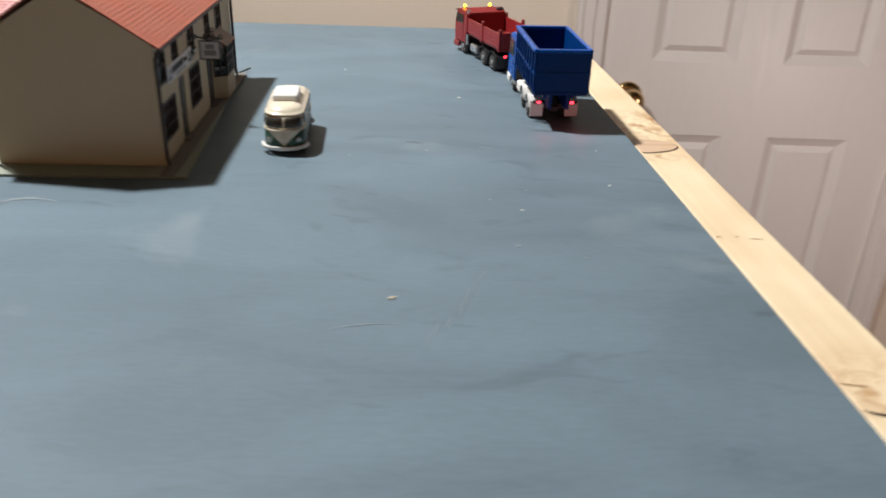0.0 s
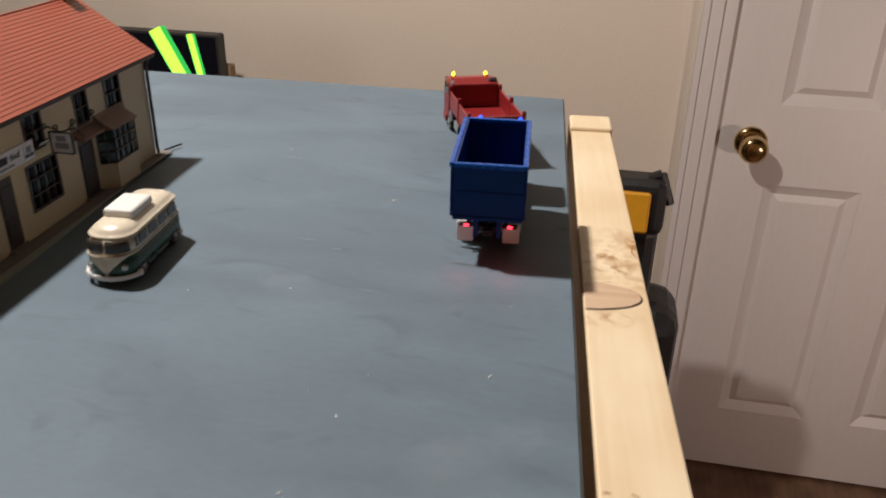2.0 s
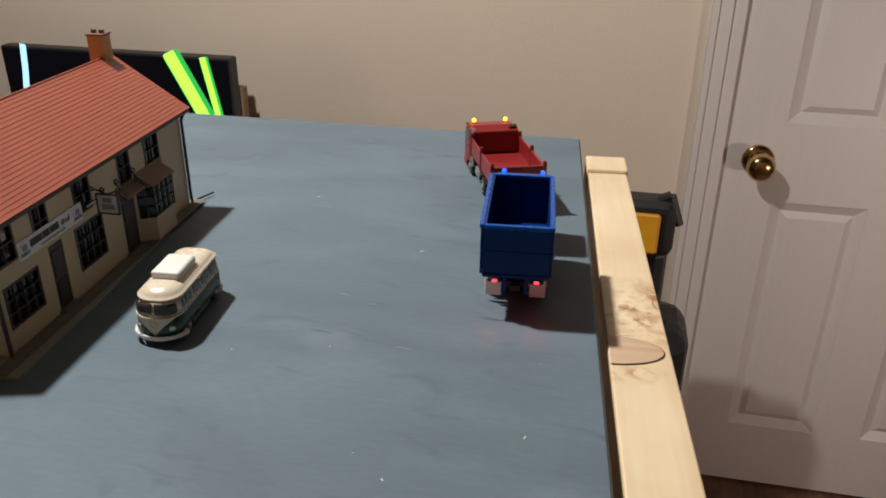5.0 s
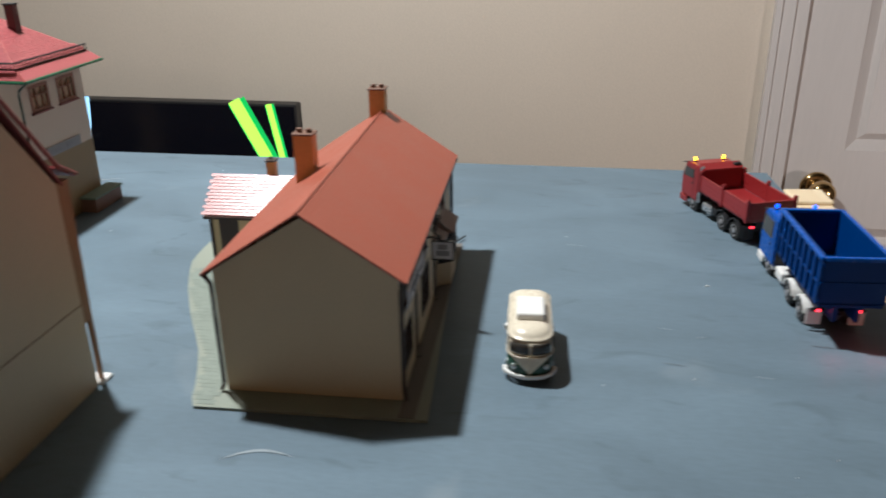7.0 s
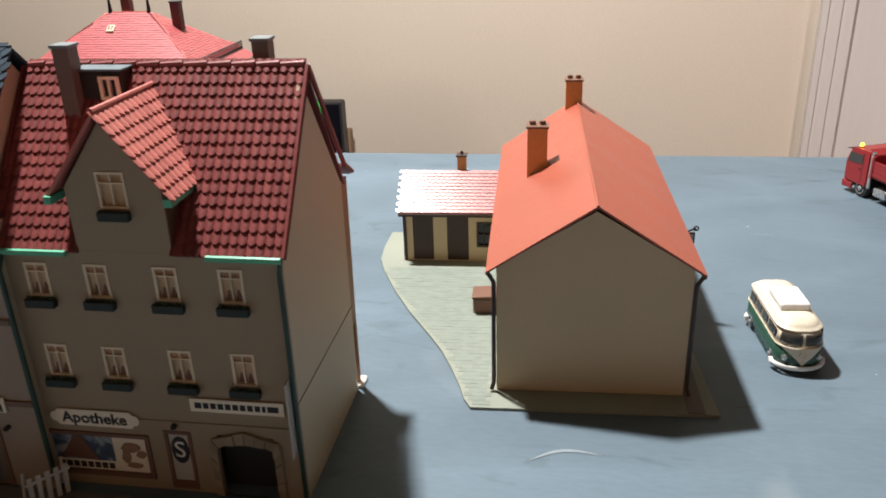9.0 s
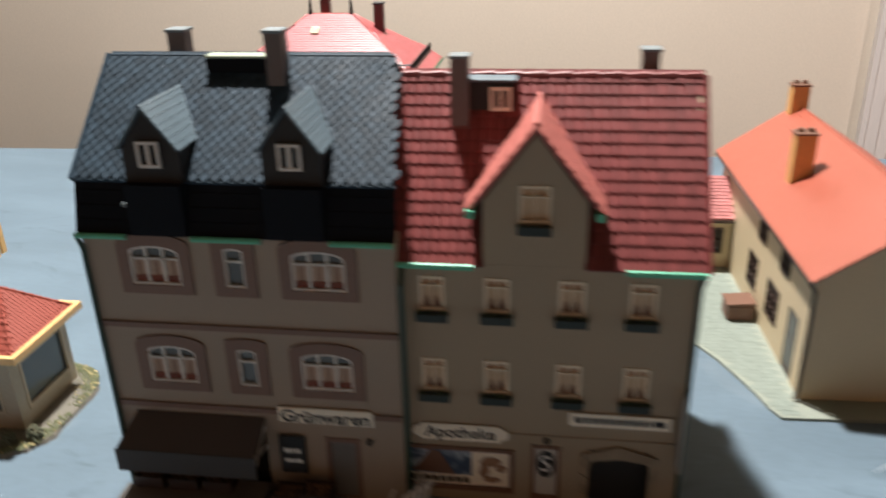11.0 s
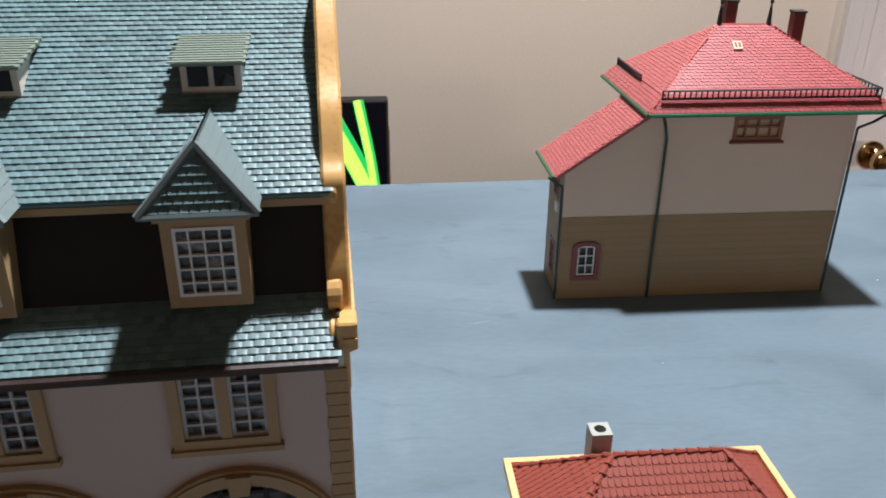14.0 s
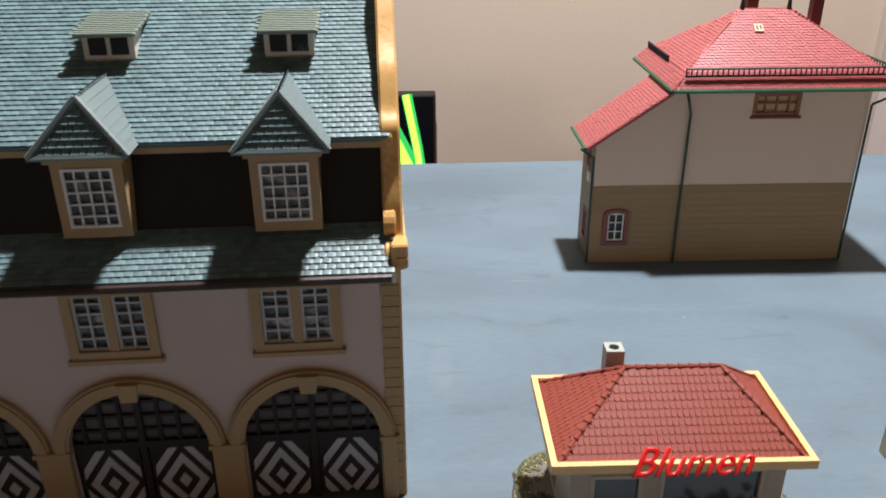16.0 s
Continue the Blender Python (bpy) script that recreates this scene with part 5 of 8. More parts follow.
ov = part("emblem", bm, "ink", dl)
letters("emblem_snake", "S", 0.0105, upright(0.0020, 0.00005, 0.0195, F), "white", ov, 0.0001)
bm = bmesh.new()
turned(bm, [(0.0011, 0), (0.0011, 0.0022), (0.0004, 0.0030)], F @ pose(0.002, 0, 0.0315, 90, 0, 0), 10)
part("door_lamp", bm, "ink", apo)
# signs
bm = bmesh.new()
pts = [(-0.0305 + x, 0.0325 + z) for x, z in ((-0.0150, -0.0036), (0.0150, -0.0036), (0.0158, -0.0024), (0.0178, -0.0018), (0.0184, 0.0), (0.0178, 0.0018), (0.0158, 0.0024), (0.0150, 0.0036), (-0.0150, 0.0036), (-0.0158, 0.0024), (-0.0178, 0.0018), (-0.0184, 0.0), (-0.0178, -0.0018), (-0.0158, -0.0024))]
prism(bm, pts, -0.0011, -0.0007, F)
sg = part("pharmacy_sign", bm, "sign_cream", apo, "cream shop sign with black letters")
letters("sign_word", "Apotheke", 0.0055, upright(-0.0305, -0.0012, 0.0325, F), "ink", sg, 0.0001, width=0.0270, bold=0.02)
st = part("street_sign", solid((0.0100, 0.0465, -0.0011, -0.0007, 0.0390, 0.0446), m=F), "sign_cream", apo, "cream street sign with black lettering bars")
bars("street_writing", F, 0.0120, 0.0445, 0.0406, 0.0430, [1.2, 1, 1, 1, 1, 1, 1, 1, 1, 0.6, 2], "ink", st, -0.0011)
bl = part("blade_sign", solid((0.0498, 0.0503, -0.0062, -0.0002, 0.0240, 0.0560)), "paper_dull", apo, "narrow white blade sign")
part("blade_writing", solid(*[(0.0495, 0.0498, -0.0050, -0.0018, 0.0262 + k * 0.0036, 0.0284 + k * 0.0036) for k in range(8)]), "grey_ink", bl)
part("downpipe", pipe([(WR + 0.0006, -0.002, EZ), (WR - 0.0006, -0.0012, EZ - 0.006), (WR - 0.0006, -0.0012, 0.001)], 0.0009), "gutter_dk", apo)
part("downpipe", pipe([(-0.0498, -0.0022, EZ), (-0.0498, -0.0060, EZ - 0.006), (-0.0498, -0.0060, 0.0013)], 0.0010), "gutter_dk", apo)
# roof
E0, R0 = Vector((0, -0.0015, EZ)), Vector((0, 0.0435, RZ))
run = R0 - E0
bm = bmesh.new()
GX, GA, GR = -0.0045, 0.1530, 0.0385  # cross gable: centre, apex height, where its ridge dies into the roof
vtop = run.length * (GR - E0.y) / run.y
roof_poly = [(0.003, 0), (WL + 0.001 + GX - 0.0172, 0), (WL + 0.001 + GX - 0.0172, run.length * 0.33), (WL + 0.001 + GX, vtop), (WL + 0.001 + GX + 0.0172, run.length * 0.33), (WL + 0.001 + GX + 0.0172, 0), ((WL + WR) + 0.0016, 0), ((WL + WR) + 0.0016, run.length), (0, run.length)]
a0 = [bm.verts.new(Vector((-WL - 0.001 + u, 0, 0)) + E0 + run.normalized() * v) for u, v in roof_poly]
b0 = [bm.verts.new(q.co + Vector((0, 0.0009, -0.0009))) for q in a0]
bm.faces.new(a0)
bm.faces.new(b0[::-1])
for k in range(len(a0)):
    bm.faces.new((a0[k], b0[k], b0[(k + 1) % len(a0)], a0[(k + 1) % len(a0)]))
aroof = part("roof", bm, "apo_tile", apo)
bm = bmesh.new()
slope(bm, [(WR + 0.0006, R0.y, R0.z - 0.0002), (-WL - 0.001, R0.y, R0.z - 0.0002), (-WL - 0.001, 0.0815, EZ - 0.001), (WR + 0.0006, 0.0815, EZ - 0.001)])
slope(bm, [(WR + 0.001, 0.079, EZ + 0.008), (-WL - 0.001, 0.079, EZ + 0.008), (-WL - 0.001, 0.090, EZ + 0.001), (WR + 0.001, 0.090, EZ + 0.001)])
part("roof", bm, "apo_tile", apo)
for x0, x1 in ((WR + 0.0015, WR + 0.0015), (-WL + 0.0016, -WL - 0.0012)):
    bm = bmesh.new()
    for a, b in (((x0, -0.0015, EZ), (x1, 0.0435, RZ)), ((x1, 0.0435, RZ), (x1, 0.079, EZ + 0.008)), ((x1, 0.079, EZ + 0.008), (x1, 0.0905, EZ + 0.001))):
        rod(bm, a, b, 0.0011, 6)
    part("verge", bm, "apo_tile", aroof)
for a, b in ((-WL - 0.001, -0.0250), (0.0265, WR + 0.001)):
    bm = bmesh.new()
    rod(bm, (a, E0.y - 0.0012, EZ - 0.0002), (b, E0.y - 0.0012, EZ - 0.0002), 0.0012, 8)
    part("gutter", bm, "gutter", apo)
# cross gable, flush with the front
gh = (GX - 0.0052, GX + 0.0052, 0.1190, 0.1320)
GB, GS = 0.1262, (GA - 0.0035 - 0.1262) / 0.0175  # foot of the gable's slope, and its steepness
bm = pierced(GX - 0.0175, GX + 0.0175, EZ + 0.00005, GB, 0.0012, [(gh[0], gh[1], gh[2], GB)], F)
zs = GB + 0.0123 * GS
for s in (-1, 1):
    prism(bm, [(GX + s * 0.0175, GB), (GX + s * 0.0052, GB), (GX + s * 0.0052, zs)], 0, 0.0012, F)
prism(bm, [(GX - 0.0052, gh[3]), (GX + 0.0052, gh[3]), (GX + 0.0052, zs), (GX, GA - 0.0035), (GX - 0.0052, zs)], 0, 0.0012, F)
bmesh.ops.remove_doubles(bm, verts=bm.verts, dist=1e-6)
cg = part("cross_gable", bm, "apo_wall", apo)
w = window(cg, F, *gh, 2, 2, "cream_frame", "cream_curtain", fw=0.0009, splits=[0.7])
part("flower_box", soft_box(gh[0] - 0.0005, gh[1] + 0.0005, -0.0032, -0.0005, gh[2] - 0.0038, gh[2] - 0.0004, 0.0003, F), "box_green", w)
for s in (-1, 1):
    bm = bmesh.new()
    hexa(bm, [(GX + s * 0.0163, 0.0012, EZ), (GX + s * 0.0175, 0.0012, EZ), (GX + s * 0.0175, 0.0024, EZ), (GX + s * 0.0163, 0.0024, EZ), (GX + s * 0.0163, 0.0012, GB), (GX + s * 0.0175, 0.0012, GB), (GX + s * 0.0175, 0.0180, GB), (GX + s * 0.0163, 0.0180, GB)])
    part("gable_cheek", bm, "brown_md", cg)
    foot, top = Vector((GX + s * 0.0228, -0.003, 0.1240)), Vector((GX, -0.003, GA))
    ff, tf = Vector((GX + s * 0.0228, 0.0175, 0.1240)), Vector((GX, GR + 0.001, GA))
    bm = bmesh.new()
    slope(bm, [foot, top, tf, ff], 0.0012)
    gr = part("gable_roof", bm, "gable_tile", cg)
    v = (top - foot).normalized()
    L = (top - foot).length
    if s < 0:
        tiles(gr, ff, (0, -1, 0), v, [(0, 0), (0.0185, 0), (0.0185, L), (-(GR + 0.001 - 0.0155), L)], 0.0032, 0.0046, scale_tile(0.0032, 0.0046, 0.0007), "gable_tile", stagger=0, limit=60)
    else:
        tiles(gr, foot, (0, 1, 0), v, [(0, 0), (0.0185, 0), (GR + 0.004, L), (0, L)], 0.0032, 0.0046, scale_tile(0.0032, 0.0046, 0.0007), "gable_tile", stagger=0, limit=60)
    bm = bmesh.new()
    box(bm, GX + s * 0.0215 - 0.0014, GX + s * 0.0215 + 0.0014, -0.0045, 0.0140, 0.1215, 0.1242)
    part("gable_gutter", bm, "gutter", cg)
bm = bmesh.new()
rod(bm, (GX, -0.0034, GA + 0.0002), (GX, GR, GA + 0.0002), 0.0010, 8)
part("gable_ridge", bm, "gable_tile", cg)
chimney(apo, -0.0328, 0.0330, 0.128, 0.1673, 0.0062, 0.0062, "chim", "chim_cap")
chimney(apo, 0.0345, 0.0510, 0.140, 0.1665, 0.0062, 0.0062, "chim", "chim_cap")


def on_roof(v):
    """A point of the street slope a share v of the way up."""
    return E0 + run * v


lo = on_roof(0.80)
hatch = part("roof_hatch", solid((-0.0320, -0.0135, lo.y - 0.0004, R0.y - 0.0012, lo.z - 0.0010, RZ - 0.0004)), "dormer_dark", apo, "dark box hatch below the ridge with a small window")
part("hatch_lid", soft_box(-0.0326, -0.0129, lo.y - 0.0012, R0.y - 0.0013, RZ - 0.0003, RZ + 0.0006, 0.0002), "slate_lt", hatch)
window(hatch, wallspace(0, lo.y - 0.0012, 0), -0.0222, -0.0146, lo.z + 0.0006, lo.z + 0.0092, 2, 1, "sign_cream", "brown", fw=0.0012, bar=0.0010)
bm = bmesh.new()
for k in range(12):
    x = -WL - 0.001 + ((WL + WR) + 0.0016) * k / 12
    rod(bm, (x, R0.y, RZ), (x + ((WL + WR) + 0.0016) / 12 * 0.99, R0.y, RZ + 0.0003), 0.0012, 8, 0.0016)
part("ridge_tiles", bm, "apo_tile", aroof)
# board-clad back with a post on a white footing
bm = bmesh.new()
hexa(bm, [(-0.03, D, 0.034), (WR, D, 0.034), (WR, D + 0.006, 0.034), (-0.03, D + 0.006, 0.034), (-0.03, D, EZ), (WR, D, EZ), (WR, D + 0.0085, EZ), (-0.03, D + 0.0085, EZ)])
bk = part("back_gallery", bm, "board_brown", apo, "brown boarded back gallery on posts")
bm = bmesh.new()
hexa(bm, [(WR - 0.0016, D + 0.0035, 0.002), (WR + 0.0002, D + 0.0035, 0.002), (WR + 0.0002, D + 0.0055, 0.002), (WR - 0.0016, D + 0.0055, 0.002), (WR - 0.0016, D + 0.0035, 0.034), (WR + 0.0002, D + 0.0035, 0.034), (WR + 0.0002, D + 0.0058, 0.034), (WR - 0.0016, D + 0.0058, 0.034)])
part("gallery_post", bm, "board_brown", bk)
part("footing", soft_box(WR - 0.0065, WR + 0.0025, D + 0.0005, D + 0.0095, 0, 0.002, 0.0005), "white", bk)

# roof pieces
poly = [(0.003, 0), (WL + 0.001 + GX - 0.0185, 0), (WL + 0.001 + GX - 0.0185, run.length * 0.36), (WL + 0.001 + GX, vtop), (WL + 0.001 + GX + 0.0185, run.length * 0.36), (WL + 0.001 + GX + 0.0185, 0), ((WL + WR) + 0.0016, 0), ((WL + WR) + 0.0016, run.length), (0, run.length)]
tiles(aroof, (-WL - 0.001, E0.y, E0.z + 0.0003), (1, 0, 0), run, poly, 0.0032, 0.0046, scale_tile(0.0032, 0.0046, 0.0009), "apo_tile", "pantile", stagger=0, limit=300)

# ---- greengrocer's house ----
gru = thing("greengrocer_house_model", -0.4155, 0.3285, T, "mauve-grey model shop house with blue-black slate mansard roof", "model house", "model houses")
W, D, EZ, BZ, RZ = 0.0575, 0.077, 0.1122, 0.1320, 0.1668
WG = 0.0564  # half width to the free gable
BY, RY = 0.0060, 0.0420
F = wallspace(0, 0, 0)
top_w = [(-0.0385, -0.0195, 0.0925, 0.1080), (-0.0030, 0.0045, 0.0925, 0.1080), (0.0215, 0.0410, 0.0925, 0.1080)]
mid_w = [(a, b, 0.0510, 0.0670) for a, b, _, _ in top_w]
gdoor = (0.0290, 0.0405, 0.0015, 0.0285)
part("wall", pierced(-WG, W, 0, EZ, 0.0012, [(a - 0.0012, b - 0.0012, c, d) for a, b, c, d in top_w + mid_w + [gdoor, (-0.048, 0.004, 0.004, 0.0300)]], F), "gru_wall", gru)
F = wallspace(-0.0012, 0, 0)
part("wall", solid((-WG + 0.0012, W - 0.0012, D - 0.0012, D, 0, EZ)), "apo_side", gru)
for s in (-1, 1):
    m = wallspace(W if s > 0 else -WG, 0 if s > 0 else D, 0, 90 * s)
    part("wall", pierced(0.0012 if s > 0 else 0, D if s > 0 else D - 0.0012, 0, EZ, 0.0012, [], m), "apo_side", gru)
    bm = bmesh.new()
    prism(bm, [(0.0, EZ), (D, EZ), (D - BY, BZ), (D / 2, RZ - 0.003), (BY, BZ)], 0.0 if s < 0 else 0.0062, 0.0012 if s < 0 else 0.0074, m)
    part("gable_wall", bm, "gable_grey" if s < 0 else "apo_side", gru)
window(gru, wallspace(-WG - 0.0005, D, 0, -90), D / 2 + 0.004, D / 2 + 0.010, 0.131, 0.143, 1, 1, "cream_frame", "cream_curtain")
for h in top_w + mid_w:
    wide = h[1] - h[0] > 0.012
    u0, u1, z0, z1 = h
    bm = bmesh.new()
    o = arch(u0 - 0.0042, u1 + 0.0042, z0 - 0.0035, z1 + 0.0045, 0.004 if wide else 0.0015, 8)
    i = arch(u0, u1, z0, z1, 0.0028 if wide else 0.001, 8)
    ring_prism(bm, o, i, -0.0009, 0.0, F)
    sur = part("window_surround", bm, "gru_trim", gru)
    bm = bmesh.new()
    ring_prism(bm, i, arch(u0 + 0.0009, u1 - 0.0009, z0 + 0.0009, z1 - 0.0009, 0.0025 if wide else 0.0008, 8), -0.0004, 0.0008, F)
    for f in ((1 / 3, 2 / 3) if wide else ()):
        u = u0 + (u1 - u0) * f
        box(bm, u - 0.0005, u + 0.0005, -0.0002, 0.0007, z0 + 0.0009, z1 - 0.0009, F)
    zt = z0 + (z1 - z0) * 0.66
    box(bm, u0 + 0.0009, u1 - 0.0009, -0.0002, 0.0006, zt - 0.0004, zt + 0.0004, F)
    win = part("window", bm, "white_old", gru)
    part("pane", solid((u0, u1, 0.0010, 0.0014, z0, zt), m=F), "pink_curtain" if wide else "grey_pane", win)
    part("top_pane", solid((u0, u1, 0.0010, 0.0014, zt, z1 + 0.0005), m=F), "grey_pane", win)
    if wide:
        for k in range(6):
            c = u0 + (u1 - u0) * (k + 0.5 + (0.06 if k % 2 else -0.06)) / 6
            part("curtain", solid((c - 0.0009, c + 0.0009, 0.0007, 0.00095, z0 + 0.0009, zt - 0.001), m=F), "pale_curtain", win)
        part("curtain_hem", solid((u0 + 0.001, u1 - 0.001, 0.00055, 0.0007, z0 + 0.0009, z0 + 0.0034), m=F), "red_curtain", win)
for z in (0.0745, 0.0392):
    part("string_course", solid((-WG, W, -0.0010, -0.0001, z, z + 0.0022)), "gru_trim", gru)
gd = part("shop_door", solid((gdoor[0], gdoor[1], 0.0004, 0.0010, gdoor[2], gdoor[3]), m=F), "door_grey", gru)
fr = bmesh.new()
ring_prism(fr, [(gdoor[0] - 0.001, 0.0015), (gdoor[1] + 0.001, 0.0015), (gdoor[1] + 0.001, gdoor[3] + 0.001), (gdoor[0] - 0.001, gdoor[3] + 0.001)], [(gdoor[0] + 0.0008, 0.0016), (gdoor[1] - 0.0008, 0.0016), (gdoor[1] - 0.0008, gdoor[3] - 0.0008), (gdoor[0] + 0.0008, gdoor[3] - 0.0008)], -0.0006, 0.0004, F)
part("door_frame", fr, "gru_trim", gd)
bm = bmesh.new()
turned(bm, [(0.001, 0), (0.001, 0.002), (0.0004, 0.0028)], F @ pose(0.0455, 0, 0.029, 90, 0, 0), 10)
part("door_lamp", bm, "ink", gru)
sg = part("shop_sign", soft_box(0.0105, 0.0475, -0.0014, -0.0006, 0.0362, 0.0430, 0.0002, F), "sign_cream", gru, "cream shop sign with black letters")
letters("sign_word", "Grünwaren", 0.0060, upright(0.0290, -0.0015, 0.0392, F), "ink", sg, 0.0001, width=0.0345, bold=0.02)
bb = part("menu_board", soft_box(0.0095, 0.0200, -0.0020, -0.0008, 0.0125, 0.0300, 0.0003, F), "ink", gru, "black chalk board")
bars("menu_writing", F, 0.0115, 0.0180, 0.0225, 0.0245, [3, 1, 2], "white", bb, -0.0020)
bars("menu_line", F, 0.0115, 0.0185, 0.0180, 0.0196, [4, 3], "white", bb, -0.0020)
# shop front and awning
part("shop_pane", solid((-0.048, 0.004, 0.0006, 0.0011, 0.004, 0.0300), m=F), "dark_glass", gru)
bm = bmesh.new()
hexa(bm, [(-0.0515, -0.0150, 0.0285), (0.0035, -0.0150, 0.0285), (0.0035, -0.0005, 0.0360), (-0.0485, -0.0005, 0.0360), (-0.0515, -0.0150, 0.0293), (0.0035, -0.0150, 0.0293), (0.0035, -0.0005, 0.0370), (-0.0485, -0.0005, 0.0370)])
aw = part("awning", bm, "awning", gru, "dark grey-brown shop awning with a straight valance")
part("valance", solid((-0.0518, 0.0038, -0.0157, -0.0151, 0.0195, 0.0293)), "valance_grey", aw)
for x in (-0.0500, 0.0030):
    part("awning_arm", pipe([(x, -0.0005, 0.0240), (x, -0.0149, 0.0280)], 0.0005, 6), "white_old", aw)
    part("awning_stay", pipe([(x, -0.0005, 0.0330), (x, -0.0149, 0.0240)], 0.0004, 6), "white_old", aw)
part("display_bench", soft_box(-0.0500, 0.0040, -0.0190, -0.0030, 0.0013, 0.0085, 0.0006), "bench_grey", gru, "grey display bench under the awning")
ball = bmesh.new()
turned(ball, [(0.0003, -0.0011), (0.0011, -0.0003), (0.0011, 0.0004), (0.0003, 0.0011)], I4, 6)
veg = bpy.data.meshes.new("vegetable")
ball.to_mesh(veg)
ball.free()
veg.materials.append(M["produce"])
for x, y, z, h in ((-0.0485, -0.0120, 0.0086, 0.0050), (-0.0345, -0.0120, 0.0086, 0.0050), (-0.0205, -0.0120, 0.0086, 0.0050), (0.0080, -0.0150, 0.0013, 0.0105), (0.0195, -0.0150, 0.0013, 0.0120)):
    cr = part("crate", solid((x, x + 0.0115, y, y + 0.0005, z, z + h), (x, x + 0.0115, y + 0.0085, y + 0.0090, z, z + h), (x, x + 0.0006, y + 0.0005, y + 0.0085, z, z + h), (x + 0.0109, x + 0.0115, y + 0.0005, y + 0.0085, z, z + h), (x + 0.0006, x + 0.0109, y + 0.0005, y + 0.0085, z + h - 0.0030, z + h - 0.0022)), "brown", gru)
    random.seed(int(abs(x) * 9999))
    for k in range(12):
        ob = new("vegetable", veg)
        ob.parent = cr
        ob.matrix_local = pose(x + 0.0022 + (k % 4) * 0.0024 + random.uniform(-0.0003, 0.0003), y + 0.0024 + (k // 4) * 0.0022, z + h - 0.0010, 0, 0, random.uniform(0, 90))
part("ground_slab", soft_box(-WG - 0.002, 0.116, -0.0290, -0.0016, -0.0, 0.0012, 0.0004), "plate_dk", gru)
part("downpipe", pipe([(-WG - 0.001, -0.002, EZ), (-WG + 0.0004, -0.0014, EZ - 0.006), (-WG + 0.0004, -0.0014, 0.001)], 0.0009), "gutter_dk", gru)
# mansard
bm = bmesh.new()
slope(bm, [(-WG - 0.0012, -0.0010, EZ), (W + 0.0005, -0.0010, EZ), (W + 0.0005, BY - 0.001, BZ), (-WG - 0.0012, BY - 0.001, BZ)])
gm = part("mansard_roof", bm, "slate_black", gru)
for k in range(1, 4):
    z = EZ + (BZ - EZ) * k / 4
    y = -0.0010 + BY * k / 4
    part("mansard_board", solid((-WG - 0.0012, W + 0.0005, y - 0.0003, y, z - 0.0002, z)), "slate_black", gm)
u0 = Vector((-WG - 0.0014, BY - 0.0035, BZ - 0.0010))
run = Vector((0, RY - u0.y, RZ - u0.z))
bm = bmesh.new()
slope(bm, [u0, u0 + Vector(((W + WG) + 0.0020, 0, 0)), u0 + Vector(((W + WG) - 0.0035, 0, 0)) + run, u0 + run])
slope(bm, [u0 + run, u0 + run + Vector(((W + WG) - 0.0035, 0, 0)), Vector((W + 0.0006, D - BY + 0.0035, BZ - 0.001)), Vector((-WG - 0.0014, D - BY + 0.0035, BZ - 0.001))])
slope(bm, [(-WG - 0.0012, D + 0.001, EZ), (W + 0.0005, D + 0.001, EZ), (W + 0.0005, D - BY + 0.001, BZ), (-WG - 0.0012, D - BY + 0.001, BZ)])
groof = part("roof", bm, "slate", gru)
dorm_x = (-0.0258, 0.0236)
segs = [(-WG - 0.001, -0.0385), (-0.0140, 0.0110), (0.0355, W)]
for a, b in segs:
    bm = bmesh.new()
    rod(bm, (a, -0.0022, EZ - 0.0004), (b, -0.0022, EZ - 0.0004), 0.0011, 8)
    part("gutter", bm, "gutter", gru)
for x in dorm_x:
    fy = 0.0015
    hw, z1, za = 0.0102, BZ + 0.0120, BZ + 0.0265
    fz = BZ - 0.001
    body = bmesh.new()
    prism(body, [(x - hw, fz), (x + hw, fz), (x + hw, z1), (x, za - 0.002), (x - hw, z1)], fy, 0.0245)
    dm = part("dormer", body, "dormer_dark", gru, "gabled dormer with pale slate roof")
    part("dormer_base", solid((x - hw, x + hw, fy - 0.0035, BY, EZ + 0.0002, fz)), "slate_black", dm)
    window(dm, wallspace(0, fy - 0.0013, 0), x - 0.0040, x + 0.0040, fz + 0.0058, fz + 0.0150, 2, 1, "white_old", "dark_glass", bar=0.0013, fw=0.0010)
    for s in (-1, 1):
        bm = bmesh.new()
        foot, top = Vector((x + s * (hw + 0.0012), fy - 0.0020, z1 - 0.0008)), Vector((x, fy - 0.0020, za))
        slope(bm, [foot, top, Vector((x, 0.0315, za)), Vector((x + s * (hw + 0.0012), 0.0180, z1 - 0.0008))], 0.0007)
        dr_ = part("dormer_roof", bm, "slate_lt", dm)
        for k in range(1, 7):
            p = foot.lerp(top, k / 7)
            q = Vector((p.x, 0.0180 + (0.0315 - 0.0180) * k / 7, p.z))
            part("lap", pipe([p, q], 0.00022, 4), "slate_lt", dr_)
rh = part("ridge_hatch", solid((-0.0162, 0.0075, 0.0352, 0.0412, RZ - 0.0048, RZ + 0.0002)), "slate_black", gru, "dark ridge hatch with a pale lid")
part("hatch_lid", soft_box(-0.0164, 0.0077, 0.0348, 0.0414, RZ + 0.0003, RZ + 0.0014, 0.0003), "hatch_green", rh)
chimney(gru, 0.0108, 0.0350, 0.150, 0.1765, 0.0064, 0.0066, "chim", "chim_cap")
chimney(gru, -0.0335, 0.0530, 0.145, 0.1740, 0.0070, 0.0066, "chim", "chim_cap")
bm = bmesh.new()
